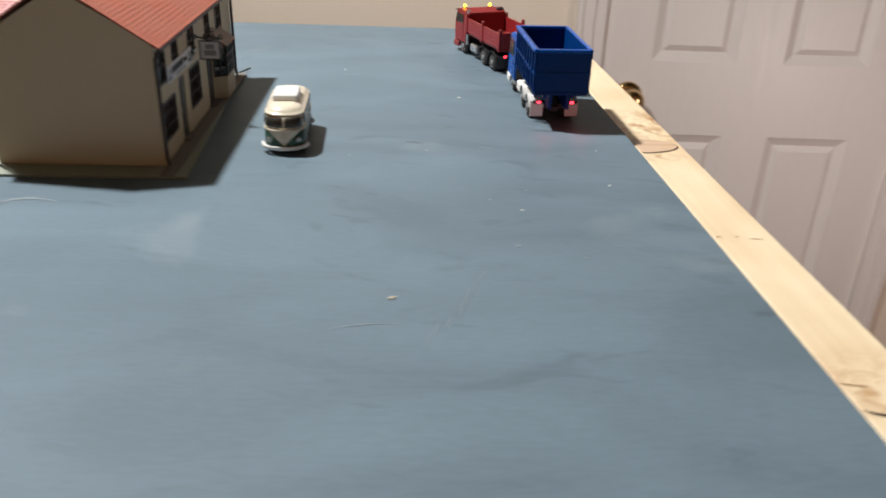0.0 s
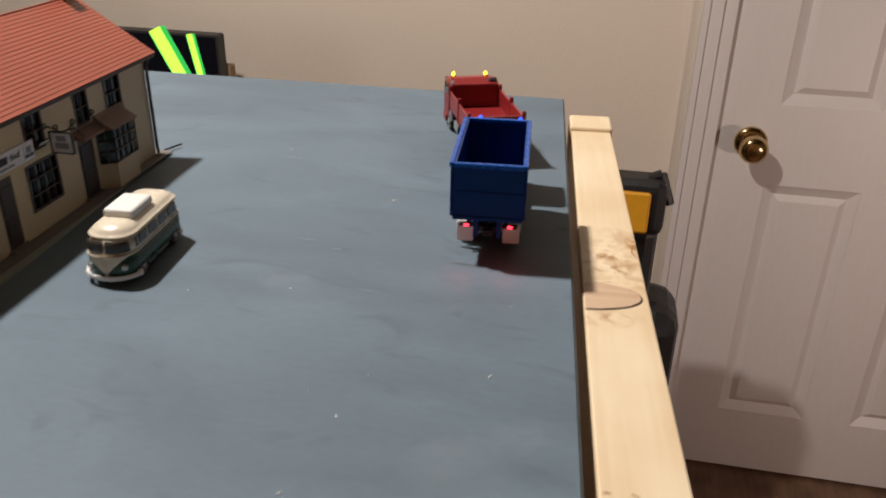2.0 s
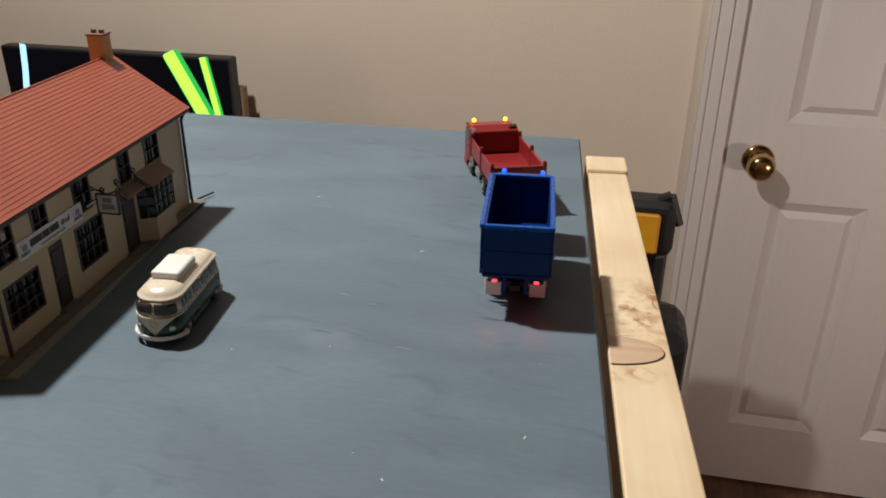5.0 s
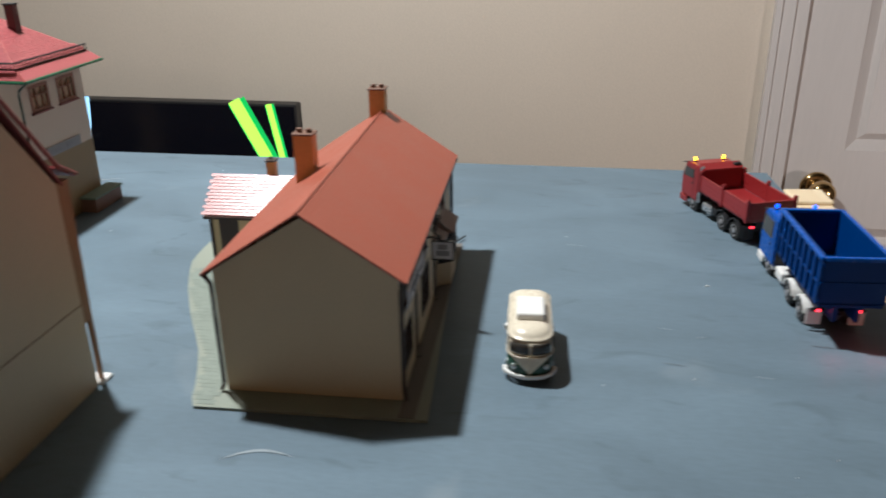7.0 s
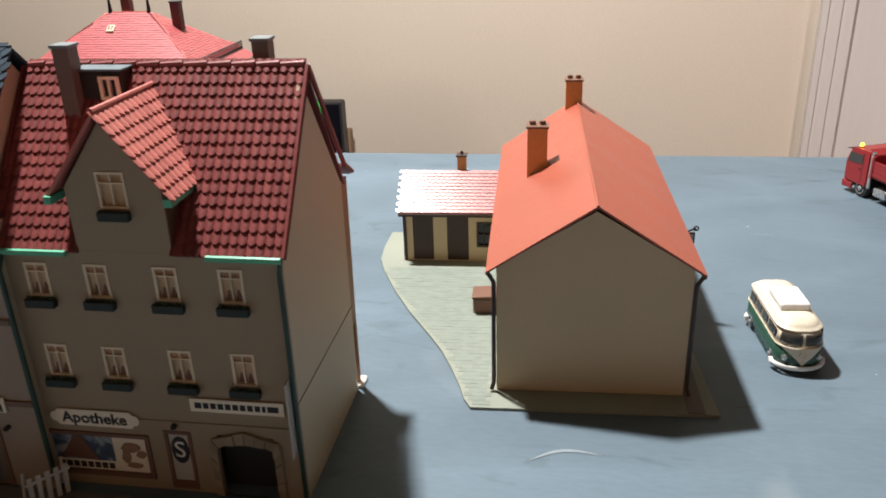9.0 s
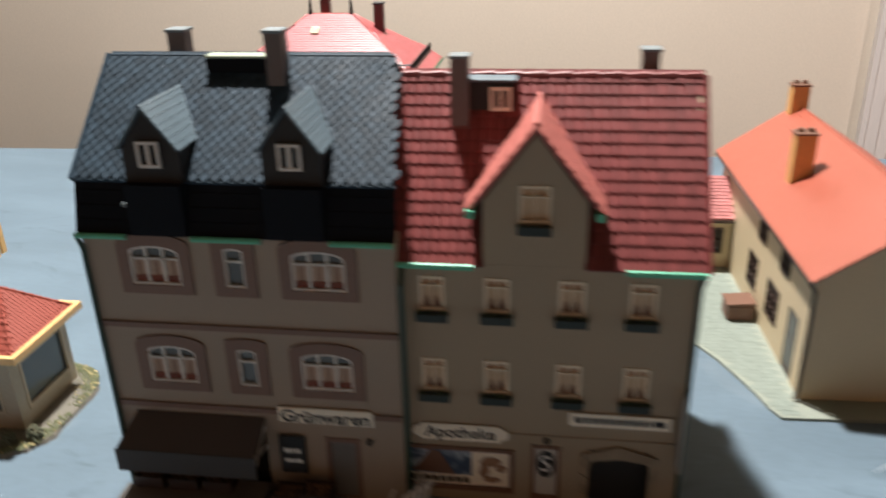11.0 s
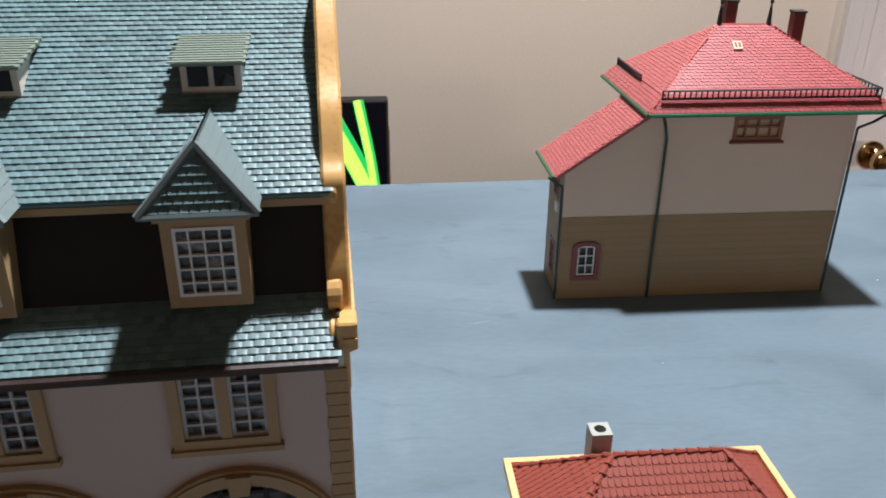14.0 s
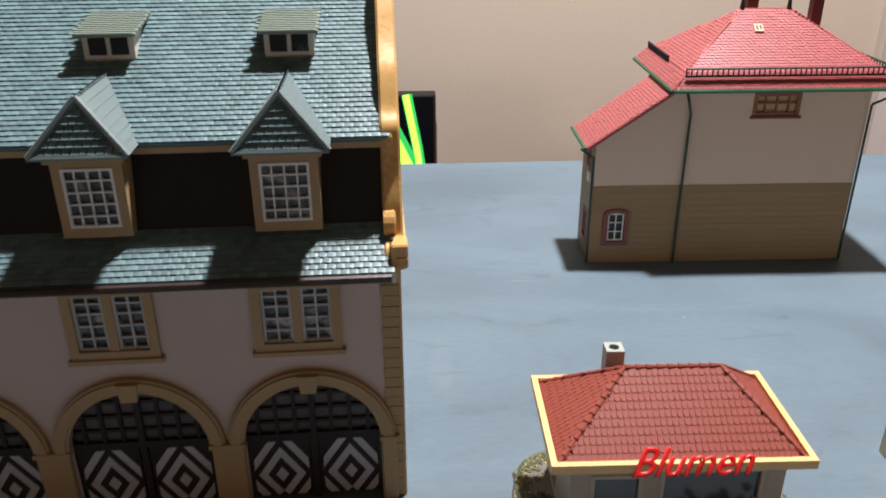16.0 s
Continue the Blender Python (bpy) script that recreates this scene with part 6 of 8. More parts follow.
rod(bm, u0 + Vector((0.0002, 0, 0.0006)), u0 + run + Vector((0.0002, 0, 0.0006)), 0.0009, 6)
part("verge_strip", bm, "slate", groof)
bm = bmesh.new()
rod(bm, (-WG - 0.0014, RY, RZ), (W - 0.0049, RY, RZ), 0.0007, 8)
part("ridge_cap", bm, "slate", groof)
bm = bmesh.new()
turned(bm, [(0.0005, 0), (0.0009, 0.0004), (0.0009, 0.0012), (0.0003, 0.0017)], pose(-0.0370, -0.0005, EZ + 0.0115, 90, 0, 0), 8)
part("roof_bolt", bm, "chim_cap", gm)
tiles(groof, u0 + Vector((0, 0, 0.0002)), (1, 0, 0), run, [(0.0012, 0), ((W + WG) + 0.002, 0), ((W + WG) - 0.0035, run.length), (0.0012, run.length)], 0.0040, 0.0022, point_tile(0.0040, 0.0022, 0.00048), "slate", "slate", 0.5, 300, jitter=0.00005)
# clothes-horse style rack before the pharmacy
rk = thing("slatted_rack", -0.3545, 0.3200, T + 0.0012, "small pale grey slatted folding rack", "rack", turn=52)
rk.scale = (1.15, 1.15, 1.15)
for k in range(5):
    part("slat", solid((-0.006 + k * 0.0028, -0.0045 + k * 0.0028, 0.0, 0.0006, 0.0005, 0.0145), m=pose(0, 0, 0, 14, 0, 0)), "white_old", rk)
part("rail", solid((-0.0068, 0.0074, -0.0003, 0.0000, 0.0118, 0.0128), m=pose(0, 0, 0, 14, 0, 0)), "white_old", rk)
part("back_leg", pipe([(-0.006, 0.0012, 0.0140), (-0.006, 0.0075, 0.0)], 0.0005, 6), "white_old", rk)
part("back_leg", pipe([(0.0066, 0.0012, 0.0140), (0.0066, 0.0075, 0.0)], 0.0005, 6), "white_old", rk)


# ---- signal house ----
sta = thing("signal_house_model", -0.4585, 0.5900, T, "two-storey model signal house with glossy red hipped roof", "model house", "model houses")
WL, WM, WR, DW = -0.1005, -0.0505, 0.0560, 0.0360  # left wing end, main block left, main block right
D, MZ, EZ = 0.0720, 0.0502, 0.1065
F = wallspace(0, 0, 0)
lw, uw = (-0.0915, -0.0790, 0.0135, 0.0335), (-0.0118, 0.0155, 0.0922, 0.1060)
part("lower_wall", pierced(WL, WR, 0, MZ, 0.0012, [lw], F), "sta_low", sta)
bm = pierced(WM, WR, MZ, EZ, 0.0012, [uw], F)
prism(bm, [(WL, MZ), (WM, MZ), (WM, 0.1110), (WL, 0.0780)], 0, 0.0012, F)
part("upper_wall", bm, "sta_up", sta)
part("floor_band", solid((WL, WR, -0.0004, -0.00005, MZ - 0.0006, MZ + 0.0002)), "sta_low", sta)
# weatherboards of the ground floor
for k in range(12):
    z = 0.0002 + k * 0.00415
    for a, b in ((WL, lw[0] - 0.003), (lw[1] + 0.003, WR)) if lw[2] - 0.004 < z + 0.004 < lw[3] + 0.008 else ((WL, WR),):
        bm = bmesh.new()
        hexa(bm, [(a, -0.00035, z), (b, -0.00035, z), (b, -0.00005, z), (a, -0.00005, z), (a, -0.0002, z + 0.0040), (b, -0.0002, z + 0.0040), (b, -0.00005, z + 0.0040), (a, -0.00005, z + 0.0040)])
        part("weatherboard", bm, "sta_low", sta)
R = wallspace(WR, 0, 0, 90)
sw = [(0.010, 0.031, 0.0840, 0.1025), (0.041, 0.062, 0.0840, 0.1025)]
part("lower_wall", pierced(0.0012, D, 0, MZ, 0.0012, [], R), "sta_low", sta)
part("upper_wall", pierced(0.0012, D, MZ, EZ, 0.0012, sw, R), "sta_up", sta)
part("back_wall", solid((WM, WR - 0.0012, D - 0.0012, D, 0, EZ)), "sta_low", sta)
part("back_wall", solid((WL, WM, DW - 0.0012, DW, 0, 0.0780)), "sta_low", sta)
L = wallspace(WL, DW, 0, -90)
lwin = [(0.012, 0.024, 0.0085, 0.0300), (0.012, 0.024, 0.0560, 0.0700)]
part("end_wall", pierced(0.0012, DW - 0.0012, 0, 0.0780, 0.0012, lwin, L), "sta_low", sta)
for h in lwin:
    window(sta, L, *h, 2, 3, "sta_red", "grey_pane", fw=0.0022, bar=0.0006)
part("inner_wall", solid((WM, WM + 0.0012, 0.0012, D - 0.0012, 0.0, EZ)), "sta_up", sta)
window(sta, F, *uw, 4, 2, "sta_wood", "cream_curtain", fw=0.0022, bar=0.0009, sill="sta_red", splits=[0.55])
for h in sw:
    window(sta, R, *h, 3, 2, "sta_wood", "cream_curtain", fw=0.0022, bar=0.0008, sill="sta_red", splits=[0.6])
bm = bmesh.new()
o, i = arch(lw[0] - 0.0016, lw[1] + 0.0016, lw[2] - 0.0016, lw[3] + 0.0022, 0.0030, 8), arch(lw[0] + 0.001, lw[1] - 0.001, lw[2] + 0.001, lw[3], 0.0022, 8)
ring_prism(bm, o, i, -0.0012, 0.0004, F)
part("arched_frame", bm, "sta_red", sta)
window(sta, F, lw[0] + 0.0015, lw[1] - 0.0015, lw[2] + 0.0015, lw[3] - 0.0008, 2, 3, "white", "dark_glass", fw=0.0007, bar=0.0006)
sp = part("name_board", solid((0.016, 0.056, -0.0009, -0.0001, 0.0505, 0.0575), m=R), "sign_grey", sta, "long grey name board")
bars("name_writing", R, 0.019, 0.053, 0.0523, 0.0557, [3, 2, 4, 2, 5], "grey_ink", sp, -0.0009)
ram = part("loading_ramp", soft_box(WR + 0.0002, WR + 0.0130, D - 0.0300, D + 0.0060, 0, 0.0105, 0.0004), "brown_md", sta)
part("ramp_top", soft_box(WR + 0.0002, WR + 0.0140, D - 0.0310, D + 0.0070, 0.0106, 0.0122, 0.0003), "ramp_green", ram)
# roofs: flat skirt, railing, steep hip
ex, ey = 0.0140, 0.0090
e = [(WM - 0.0115, -ey, EZ + 0.0035), (WR + ex, -ey, EZ + 0.0035), (WR + ex, D + ey, EZ + 0.0035), (WM - 0.0115, D + ey, EZ + 0.0035)]
k1 = [(WM - 0.0035, -0.0035, EZ + 0.0115), (WR + 0.0040, -0.0035, EZ + 0.0115), (WR + 0.0040, D + 0.0035, EZ + 0.0115), (WM - 0.0035, D + 0.0035, EZ + 0.0115)]
ry, rz, rx0, rx1 = 0.0362, 0.1470, -0.0135, 0.0165
bm = bmesh.new()
for a in range(4):
    b = (a + 1) % 4
    slope(bm, [e[a], e[b], k1[b], k1[a]], 0.0011)
skirt = part("skirt_roof", bm, "sta_tile", sta)
bm = bmesh.new()
slope(bm, [k1[0], k1[1], (rx1, ry, rz), (rx0, ry, rz)], 0.0011)
slope(bm, [k1[1], k1[2], (rx1, ry + 0.0002, rz)], 0.0011)
slope(bm, [k1[2], k1[3], (rx0, ry + 0.0004, rz), (rx1, ry + 0.0004, rz)], 0.0011)
slope(bm, [k1[3], k1[0], (rx0, ry + 0.0002, rz)], 0.0011)
hip = part("hip_roof", bm, "sta_plain", sta)
bm = bmesh.new()
for a, b in ((k1[0], (rx0, ry, rz)), (k1[1], (rx1, ry, rz)), ((rx0, ry, rz), (rx1, ry, rz)), (e[0], k1[0]), (e[1], k1[1])):
    rod(bm, a, b, 0.0006, 6)
part("hip_ridge", bm, "sta_plain", hip)
for a, b in ((e[0], e[1]), (e[1], e[2]), (e[3], e[0])):
    bm = bmesh.new()
    rod(bm, Vector(a) - Vector((0, 0, 0.0008)), Vector(b) - Vector((0, 0, 0.0008)), 0.0011, 8)
    part("gutter", bm, "gutter_mid", sta)


def railing(a, b, n):
    a, b = Vector(a), Vector(b)
    bm = bmesh.new()
    for z in (0.0004, 0.0046):
        rod(bm, a + Vector((0, 0, z)), b + Vector((0, 0, z)), 0.00055, 4)
    for k in range(n + 1):
        p = a.lerp(b, k / n)
        rod(bm, p + Vector((0, 0, 0.0)), p + Vector((0, 0, 0.0048)), 0.00045, 4)
    rl = part("roof_railing", bm, "rail", sta, "low black snow-guard railing")
    return rl


q = [(x, y, z - 0.0002) for x, y, z in k1]
out = [(q[0][0] - 0.0008, q[0][1] - 0.0028, q[0][2] - 0.0012), (q[1][0] + 0.0020, q[1][1] - 0.0028, q[1][2] - 0.0012), (q[2][0] + 0.0020, q[2][1], q[2][2] - 0.0012), (q[3][0] - 0.0008, q[3][1], q[3][2] - 0.0012)]
railing(out[0], out[1], 40)
railing(out[1], out[2], 26)
railing((out[0][0], 0.030, out[0][2]), (out[0][0], out[3][1], out[0][2]), 16)
# wing roof, sloping down to the left
bm = bmesh.new()
slope(bm, [(WL - 0.0070, -0.005, 0.0752), (WM + 0.001, -0.005, 0.1155), (WM + 0.001, DW + 0.004, 0.1155), (WL - 0.0070, DW + 0.004, 0.0752)], 0.0016)
wr = part("wing_roof", bm, "sta_tile", sta)
wa, wb = Vector((WL - 0.0070, DW + 0.004, 0.0752)), Vector((WM + 0.001, DW + 0.004, 0.1155))
tiles(wr, wa + Vector((0, 0, 0.0002)), (0, -1, 0), wb - wa, [(0, 0), (DW + 0.009, 0), (DW + 0.009, (wb - wa).length), (0, (wb - wa).length)], 0.0030, 0.0021, round_tile(0.0030, 0.0021, 0.00024), "sta_tile", "roof_tile", 0.5, 200)
bm = bmesh.new()
rod(bm, (WL - 0.0074, -0.005, 0.0750), (WL - 0.0074, DW + 0.004, 0.0750), 0.0012, 8)
part("gutter", bm, "gutter_mid", sta)
# finials, chimneys, hatch, pipes
for x in (rx0 + 0.001, rx1 - 0.001):
    bm = bmesh.new()
    turned(bm, [(0.0016, -0.001), (0.0012, 0.003), (0.0007, 0.009), (0.0004, 0.0105), (0.0010, 0.0115), (0.0010, 0.0125), (0.0002, 0.0140)], Matrix.Translation((x, ry, rz)), 10)
    part("finial", bm, "rail", sta)
chimney(sta, -0.004, ry + 0.008, 0.138, 0.1580, 0.0062, 0.0055, "dk_red", "rail")
chimney(sta, 0.0335, ry + 0.004, 0.125, 0.1525, 0.0062, 0.0058, "dk_red", "rail")
v = (Vector((rx0, ry, rz)) + Vector((rx1, ry, rz))) / 2 - (Vector(k1[0]) + Vector(k1[1])) / 2
v.x = 0
hn = Vector((0, -v.z, v.y)).normalized()
hp = Vector((-0.0065, k1[0][1], k1[0][2])) + v * 0.67
m = Matrix(((1, 0, 0), (0, v.normalized().y, hn.y), (0, v.normalized().z, hn.z))).to_4x4()
m.translation = hp
rh = part("roof_hatch", soft_box(-0.0026, 0.0026, -0.003, 0.003, 0.0, 0.0016, 0.0003, m), "cream_frame", sta)
part("hatch_panes", solid((-0.0017, -0.0004, -0.0018, 0.0018, 0.0016, 0.0018), (0.0004, 0.0017, -0.0018, 0.0018, 0.0016, 0.0018), m=m), "brown_md", rh)
part("downpipe", pipe([(WM - 0.003, -ey + 0.001, EZ + 0.002), (WM - 0.002, -0.010, EZ - 0.003), (WM + 0.0025, -0.0016, EZ - 0.012), (WM + 0.0025, -0.0016, 0.0)], 0.0008, 6), "gutter_dk", sta)
part("downpipe", pipe([(WR + ex - 0.001, -ey + 0.002, EZ + 0.002), (WR + 0.006, -0.006, EZ - 0.003), (WR + 0.0008, -0.0008, EZ - 0.008), (WR + 0.0008, -0.0008, 0.0)], 0.0008, 6), "gutter_dk", sta)
part("downpipe", pipe([(WL - 0.009, 0.001, 0.0735), (WL - 0.001, 0.001, 0.068), (WL - 0.001, 0.001, 0.0)], 0.0007, 6), "gutter_dk", sta)
part("wall_lamp", soft_box(WL - 0.0028, WL - 0.0003, 0.004, 0.008, 0.052, 0.058, 0.0004), "white", sta)
# tiles of the front faces
tw, th = 0.0030, 0.0021
width, rise = k1[1][0] - k1[0][0], v.length
poly = [(0, 0), (width, 0), (rx1 - k1[0][0], rise), (rx0 - k1[0][0], rise)]
tiles(hip, (k1[0][0], k1[0][1], k1[0][2] + 0.0002), (1, 0, 0), v, poly, tw, th, round_tile(tw, th, 0.00024), "sta_tile", "roof_tile", 0.5, 300)
vs = Vector((0, k1[0][1] - e[0][1], k1[0][2] - e[0][2]))
tiles(skirt, (e[0][0], e[0][1], e[0][2] + 0.0002), (1, 0, 0), vs, [(0, 0), (e[1][0] - e[0][0], 0), (k1[1][0] - e[0][0], vs.length), (k1[0][0] - e[0][0], vs.length)], tw, th, round_tile(tw, th, 0.00024), "sta_tile", "roof_tile", 0.5, 120)
va = Vector((rx1 - k1[1][0], 0, rz - k1[1][2]))
tiles(hip, (k1[1][0], k1[1][1], k1[1][2] + 0.0002), (0, 1, 0), va, [(0, 0), (D + 0.007, 0), (ry + 0.0035, va.length)], tw, th, round_tile(tw, th, 0.00024), "sta_tile", "roof_tile", 0.5, 60)
vw = Vector((rx0 - k1[3][0], 0, rz - k1[3][2]))
tiles(hip, (k1[3][0], k1[3][1], k1[3][2] + 0.0002), (0, -1, 0), vw, [(0, 0), (D + 0.007, 0), (D + 0.0035 - ry, vw.length)], tw, th, round_tile(tw, th, 0.00024), "sta_tile", "roof_tile", 0.5, 120)
vk = Vector((k1[3][0] - e[3][0], 0, k1[3][2] - e[3][2]))
tiles(skirt, (e[3][0], e[3][1], e[3][2] + 0.0002), (0, -1, 0), vk, [(0, 0), (D + 2 * ey, 0), (D + 2 * ey - 0.0055, vk.length), (0.0055, vk.length)], tw, th, round_tile(tw, th, 0.00024), "sta_tile", "roof_tile", 0.5, 60)

# ---- fire station ----
fs = thing("fire_station_model", -0.6705, 0.3865, T, "large model fire station with curved ochre gable and arched gates", "model house", "model houses", turn=3.0)
LEN, D, EZ = 0.285, 0.1480, 0.0965
F = wallspace(0, 0, 0)
PITCH = 0.0626
centres = [-0.0337 - k * PITCH for k in range(4)]
wins = []
for c in centres:
    wins += [(c - 0.0129, c - 0.0026, 0.0715, 0.0930), (c + 0.0006, c + 0.0109, 0.0715, 0.0930)]
part("wall", pierced(-LEN, -0.0012, 0.0610, EZ, 0.0014, wins, F), "fs_wall", fs)
gates = [c + 0.0010 for c in centres]
R_IN, R_OUT, SPR = 0.0250, 0.0308, 0.0292
bm = bmesh.new()
edges = sorted([-LEN, -0.0012] + [c + s * R_IN for c in gates for s in (-1, 1)])
for a, b in zip(edges[::2], edges[1::2]):
    box(bm, a, b, 0, 0.0014, 0, 0.0610, F)
for c in gates:
    n = 20
    for k in range(n):
        t0, t1 = math.pi * k / n, math.pi * (k + 1) / n
        x0, x1 = c + R_IN * math.cos(t1), c + R_IN * math.cos(t0)
        za, zb = SPR + R_IN * math.sin(t1), SPR + R_IN * math.sin(t0)
        hexa(bm, [(x0, 0, za), (x1, 0, zb), (x1, 0.0014, zb), (x0, 0.0014, za), (x0, 0, 0.0610), (x1, 0, 0.0610), (x1, 0.0014, 0.0610), (x0, 0.0014, 0.0610)], F)
part("arcade_wall", bm, "fs_wall", fs)
part("back_wall", solid((-LEN, -0.0012, D - 0.0014, D, 0, EZ)), "fs_wall", fs)
part("end_wall", solid((-LEN - 0.0012, -LEN, 0, D, 0, EZ)), "fs_wall", fs)
for c in gates:
    n = 24
    bm = bmesh.new()
    for r0, r1, d in ((R_IN, R_OUT, -0.0022), (R_IN + 0.0012, R_OUT - 0.0010, -0.0030)):
        for k in range(n):
            t0, t1 = math.pi * k / n, math.pi * (k + 1) / n
            pts = [(c + r * math.cos(t), SPR + r * math.sin(t)) for r, t in ((r0, t0), (r1, t0), (r1, t1), (r0, t1))]
            hexa(bm, [(x, d, z) for x, z in pts] + [(x, 0, z) for x, z in pts], F)
    ar = part("arch_moulding", bm, "fs_sand", fs, "sandstone gate arch with keystone")
    bm = bmesh.new()
    hexa(bm, [(c - 0.0028, -0.0042, SPR + R_IN - 0.0024), (c + 0.0028, -0.0042, SPR + R_IN - 0.0024), (c + 0.0028, 0, SPR + R_IN - 0.0024), (c - 0.0028, 0, SPR + R_IN - 0.0024), (c - 0.0036, -0.0042, SPR + R_OUT - 0.0012), (c + 0.0036, -0.0042, SPR + R_OUT - 0.0012), (c + 0.0036, 0, SPR + R_OUT - 0.0012), (c - 0.0036, 0, SPR + R_OUT - 0.0012)], F)
    part("keystone", bm, "fs_sand", ar)
    # gate: glazed head and striped leaves
    back = bmesh.new()
    prism(back, arch(c - R_IN - 0.0006, c + R_IN + 0.0006, 0.0, SPR + R_IN + 0.0004, R_IN, 20), 0.0034, 0.0040, F)
    gate = part("gate", back, "gate_pane", fs, "dark two-leaf gate with white diamond stripes")
    bars_ = [(c - 0.0011, c + 0.0011, 0.0012, 0.0033, 0.0, SPR + R_IN), (c - R_IN, c + R_IN, 0.0014, 0.0033, SPR - 0.0014, SPR + 0.0014)]
    for k in range(-3, 4):
        x = c + k * 0.0068
        h = math.sqrt(max(0.0, R_IN ** 2 - (x - c) ** 2))
        if k:
            bars_.append((x - 0.0007, x + 0.0007, 0.0020, 0.0033, SPR, SPR + h))
    for k in range(1, 4):
        z = k * 0.0062
        h = math.sqrt(max(0.0, R_IN ** 2 - z ** 2))
        bars_.append((c - h, c + h, 0.0022, 0.0033, SPR + z - 0.0006, SPR + z + 0.0006))
    for b_ in bars_:
        part("gate_bar", solid(b_, m=F), "gate", gate)
    for s in (-1, 1):
        lx = c + s * (R_IN / 2 + 0.0006)
        half, zc = R_IN / 2 - 0.0016, 0.0116
        leaf = part("gate_leaf", solid((lx - half, lx + half, 0.0020, 0.0033, 0.0010, SPR - 0.0015), m=F), "gate", gate)
        bm = bmesh.new()
        for r in (0.0, 0.0056, 0.0118):
            for sx, sz in ((1, 1), (1, -1), (-1, 1), (-1, -1)):
                a0 = [(r, 0), (r + (0.0033 if r else 0.0024), 0), (0, r + (0.0033 if r else 0.0024)), (0, r)]
                lim_x, lim_z = half - 0.0005, (SPR - 0.0020 - zc) if sz > 0 else zc - 0.0015
                pts = []
                for x, z in a0:
                    pts.append([x, z * 1.45])
                # clip the diagonal strip at the leaf's side and head
                clean = []
                for (x, z), (x2, z2) in ((pts[0], pts[3]), (pts[1], pts[2])):
                    def at(t):
                        return (x + (x2 - x) * t, z + (z2 - z) * t)
                    ts = [k / 40 for k in range(41) if at(k / 40)[0] <= lim_x and at(k / 40)[1] <= lim_z]
                    if ts:
                        clean.append((at(ts[0]), at(ts[-1])))
                if len(clean) == 2:
                    (p0, p1), (q0, q1) = clean
                    o4 = [p0, q0, q1, p1]
                    o4 = [(lx + sx * x, zc + sz * z) for x, z in o4]
                    hexa(bm, [(x, 0.0017, z) for x, z in o4] + [(x, 0.0019, z) for x, z in o4], F)
        part("stripes", bm, "gate_white", leaf, "grey-white diamond stripes")
for a, b in zip(edges[::2], edges[1::2]):
    part("pier", soft_box(a + 0.0004, b - 0.0004, -0.0026, -0.0001, 0, SPR - 0.0010, 0.0004, F), "fs_sand", fs)
    part("impost", soft_box(a - 0.0004, b + 0.0004, -0.0034, -0.0001, SPR - 0.0009, SPR + 0.0012, 0.0003, F), "fs_sand", fs)
for c in [x - 0.0010 for x in centres]:
    bm = bmesh.new()
    ring_prism(bm, [(c - 0.0151, 0.0685), (c + 0.0151, 0.0685), (c + 0.0151, 0.0958), (c - 0.0151, 0.0958)], [(c - 0.0119, 0.0715), (c + 0.0119, 0.0715), (c + 0.0119, 0.0930), (c - 0.0119, 0.0930)], -0.0018, 0.0, F)
    box(bm, c - 0.0016, c + 0.0016, -0.0014, 0.0, 0.0715, 0.0930, F)
    box(bm, c - 0.0161, c + 0.0161, -0.0026, 0.0, 0.0667, 0.0685, F)
    part("window_surround", bm, "fs_sand", fs, "sandstone surround of a double window")
for h in wins:
    window(fs, F, *h, 2, 5, "gate_white", "hazy", fw=0.0010, bar=0.0007, splits=[0.22, 0.44, 0.66, 0.84])
# quoins on the corner
for k in range(22):
    z = k * 0.0042
    part("quoin", soft_box(-0.0056 if k % 2 else -0.0053, 0.0008, -0.0007 if k % 2 else -0.0006, 0.0056 if k % 2 else 0.0052, z + 0.00006, z + 0.00414, 0.0002), "fs_sand", fs)
# curved gable
G = wallspace(0, 0, 0, 90) @ Matrix.Diagonal((1.08, 1, 1, 1))
half = D / 2


def side(u):
    return [(half + s * x, z) for s, x, z in u]


curve = [(0.0740, EZ + 0.002), (0.0740, 0.1045), (0.0672, 0.1062), (0.0655, 0.1130), (0.0640, 0.1185), (0.0608, 0.1260), (0.0590, 0.1330), (0.0584, 0.1395), (0.0575, 0.1432), (0.0525, 0.1460), (0.0480, 0.1530), (0.0430, 0.1595), (0.0355, 0.1640), (0.0290, 0.1700), (0.0230, 0.1765), (0.0155, 0.1835), (0.0075, 0.1885), (0.0, 0.1900)]
outline = [(half + x, z) for x, z in curve] + [(half - x, z) for x, z in curve[-2::-1]]
body = [(0.0, EZ + 0.002), (D, EZ + 0.002)]
rowA = [(0.0380, 0.0480), (0.0690, 0.0790), (0.1000, 0.1100)]
rowB = [(0.0290, 0.0385), (0.0640, 0.0720), (0.0760, 0.0840), (0.1090, 0.1185)]
rowC = [(0.0330, 0.0435), (0.0630, 0.0735)]
gw = [(a, b, 0.1135, 0.1365) for a, b in rowA] + [(a, b, 0.0690, 0.0910) for a, b in rowB] + [(a, b, 0.0130, 0.0420) for a, b in rowC]
dr = (0.1180, 0.1360, 0.0, 0.0440)
gb = pierced(0.0, D, 0.0, EZ + 0.002, 0.0014, [h for h in gw if h[3] < EZ] + [dr], G)
us = sorted({0.012, D - 0.012, *(x for h in gw if h[2] > EZ for x in h[:2])})


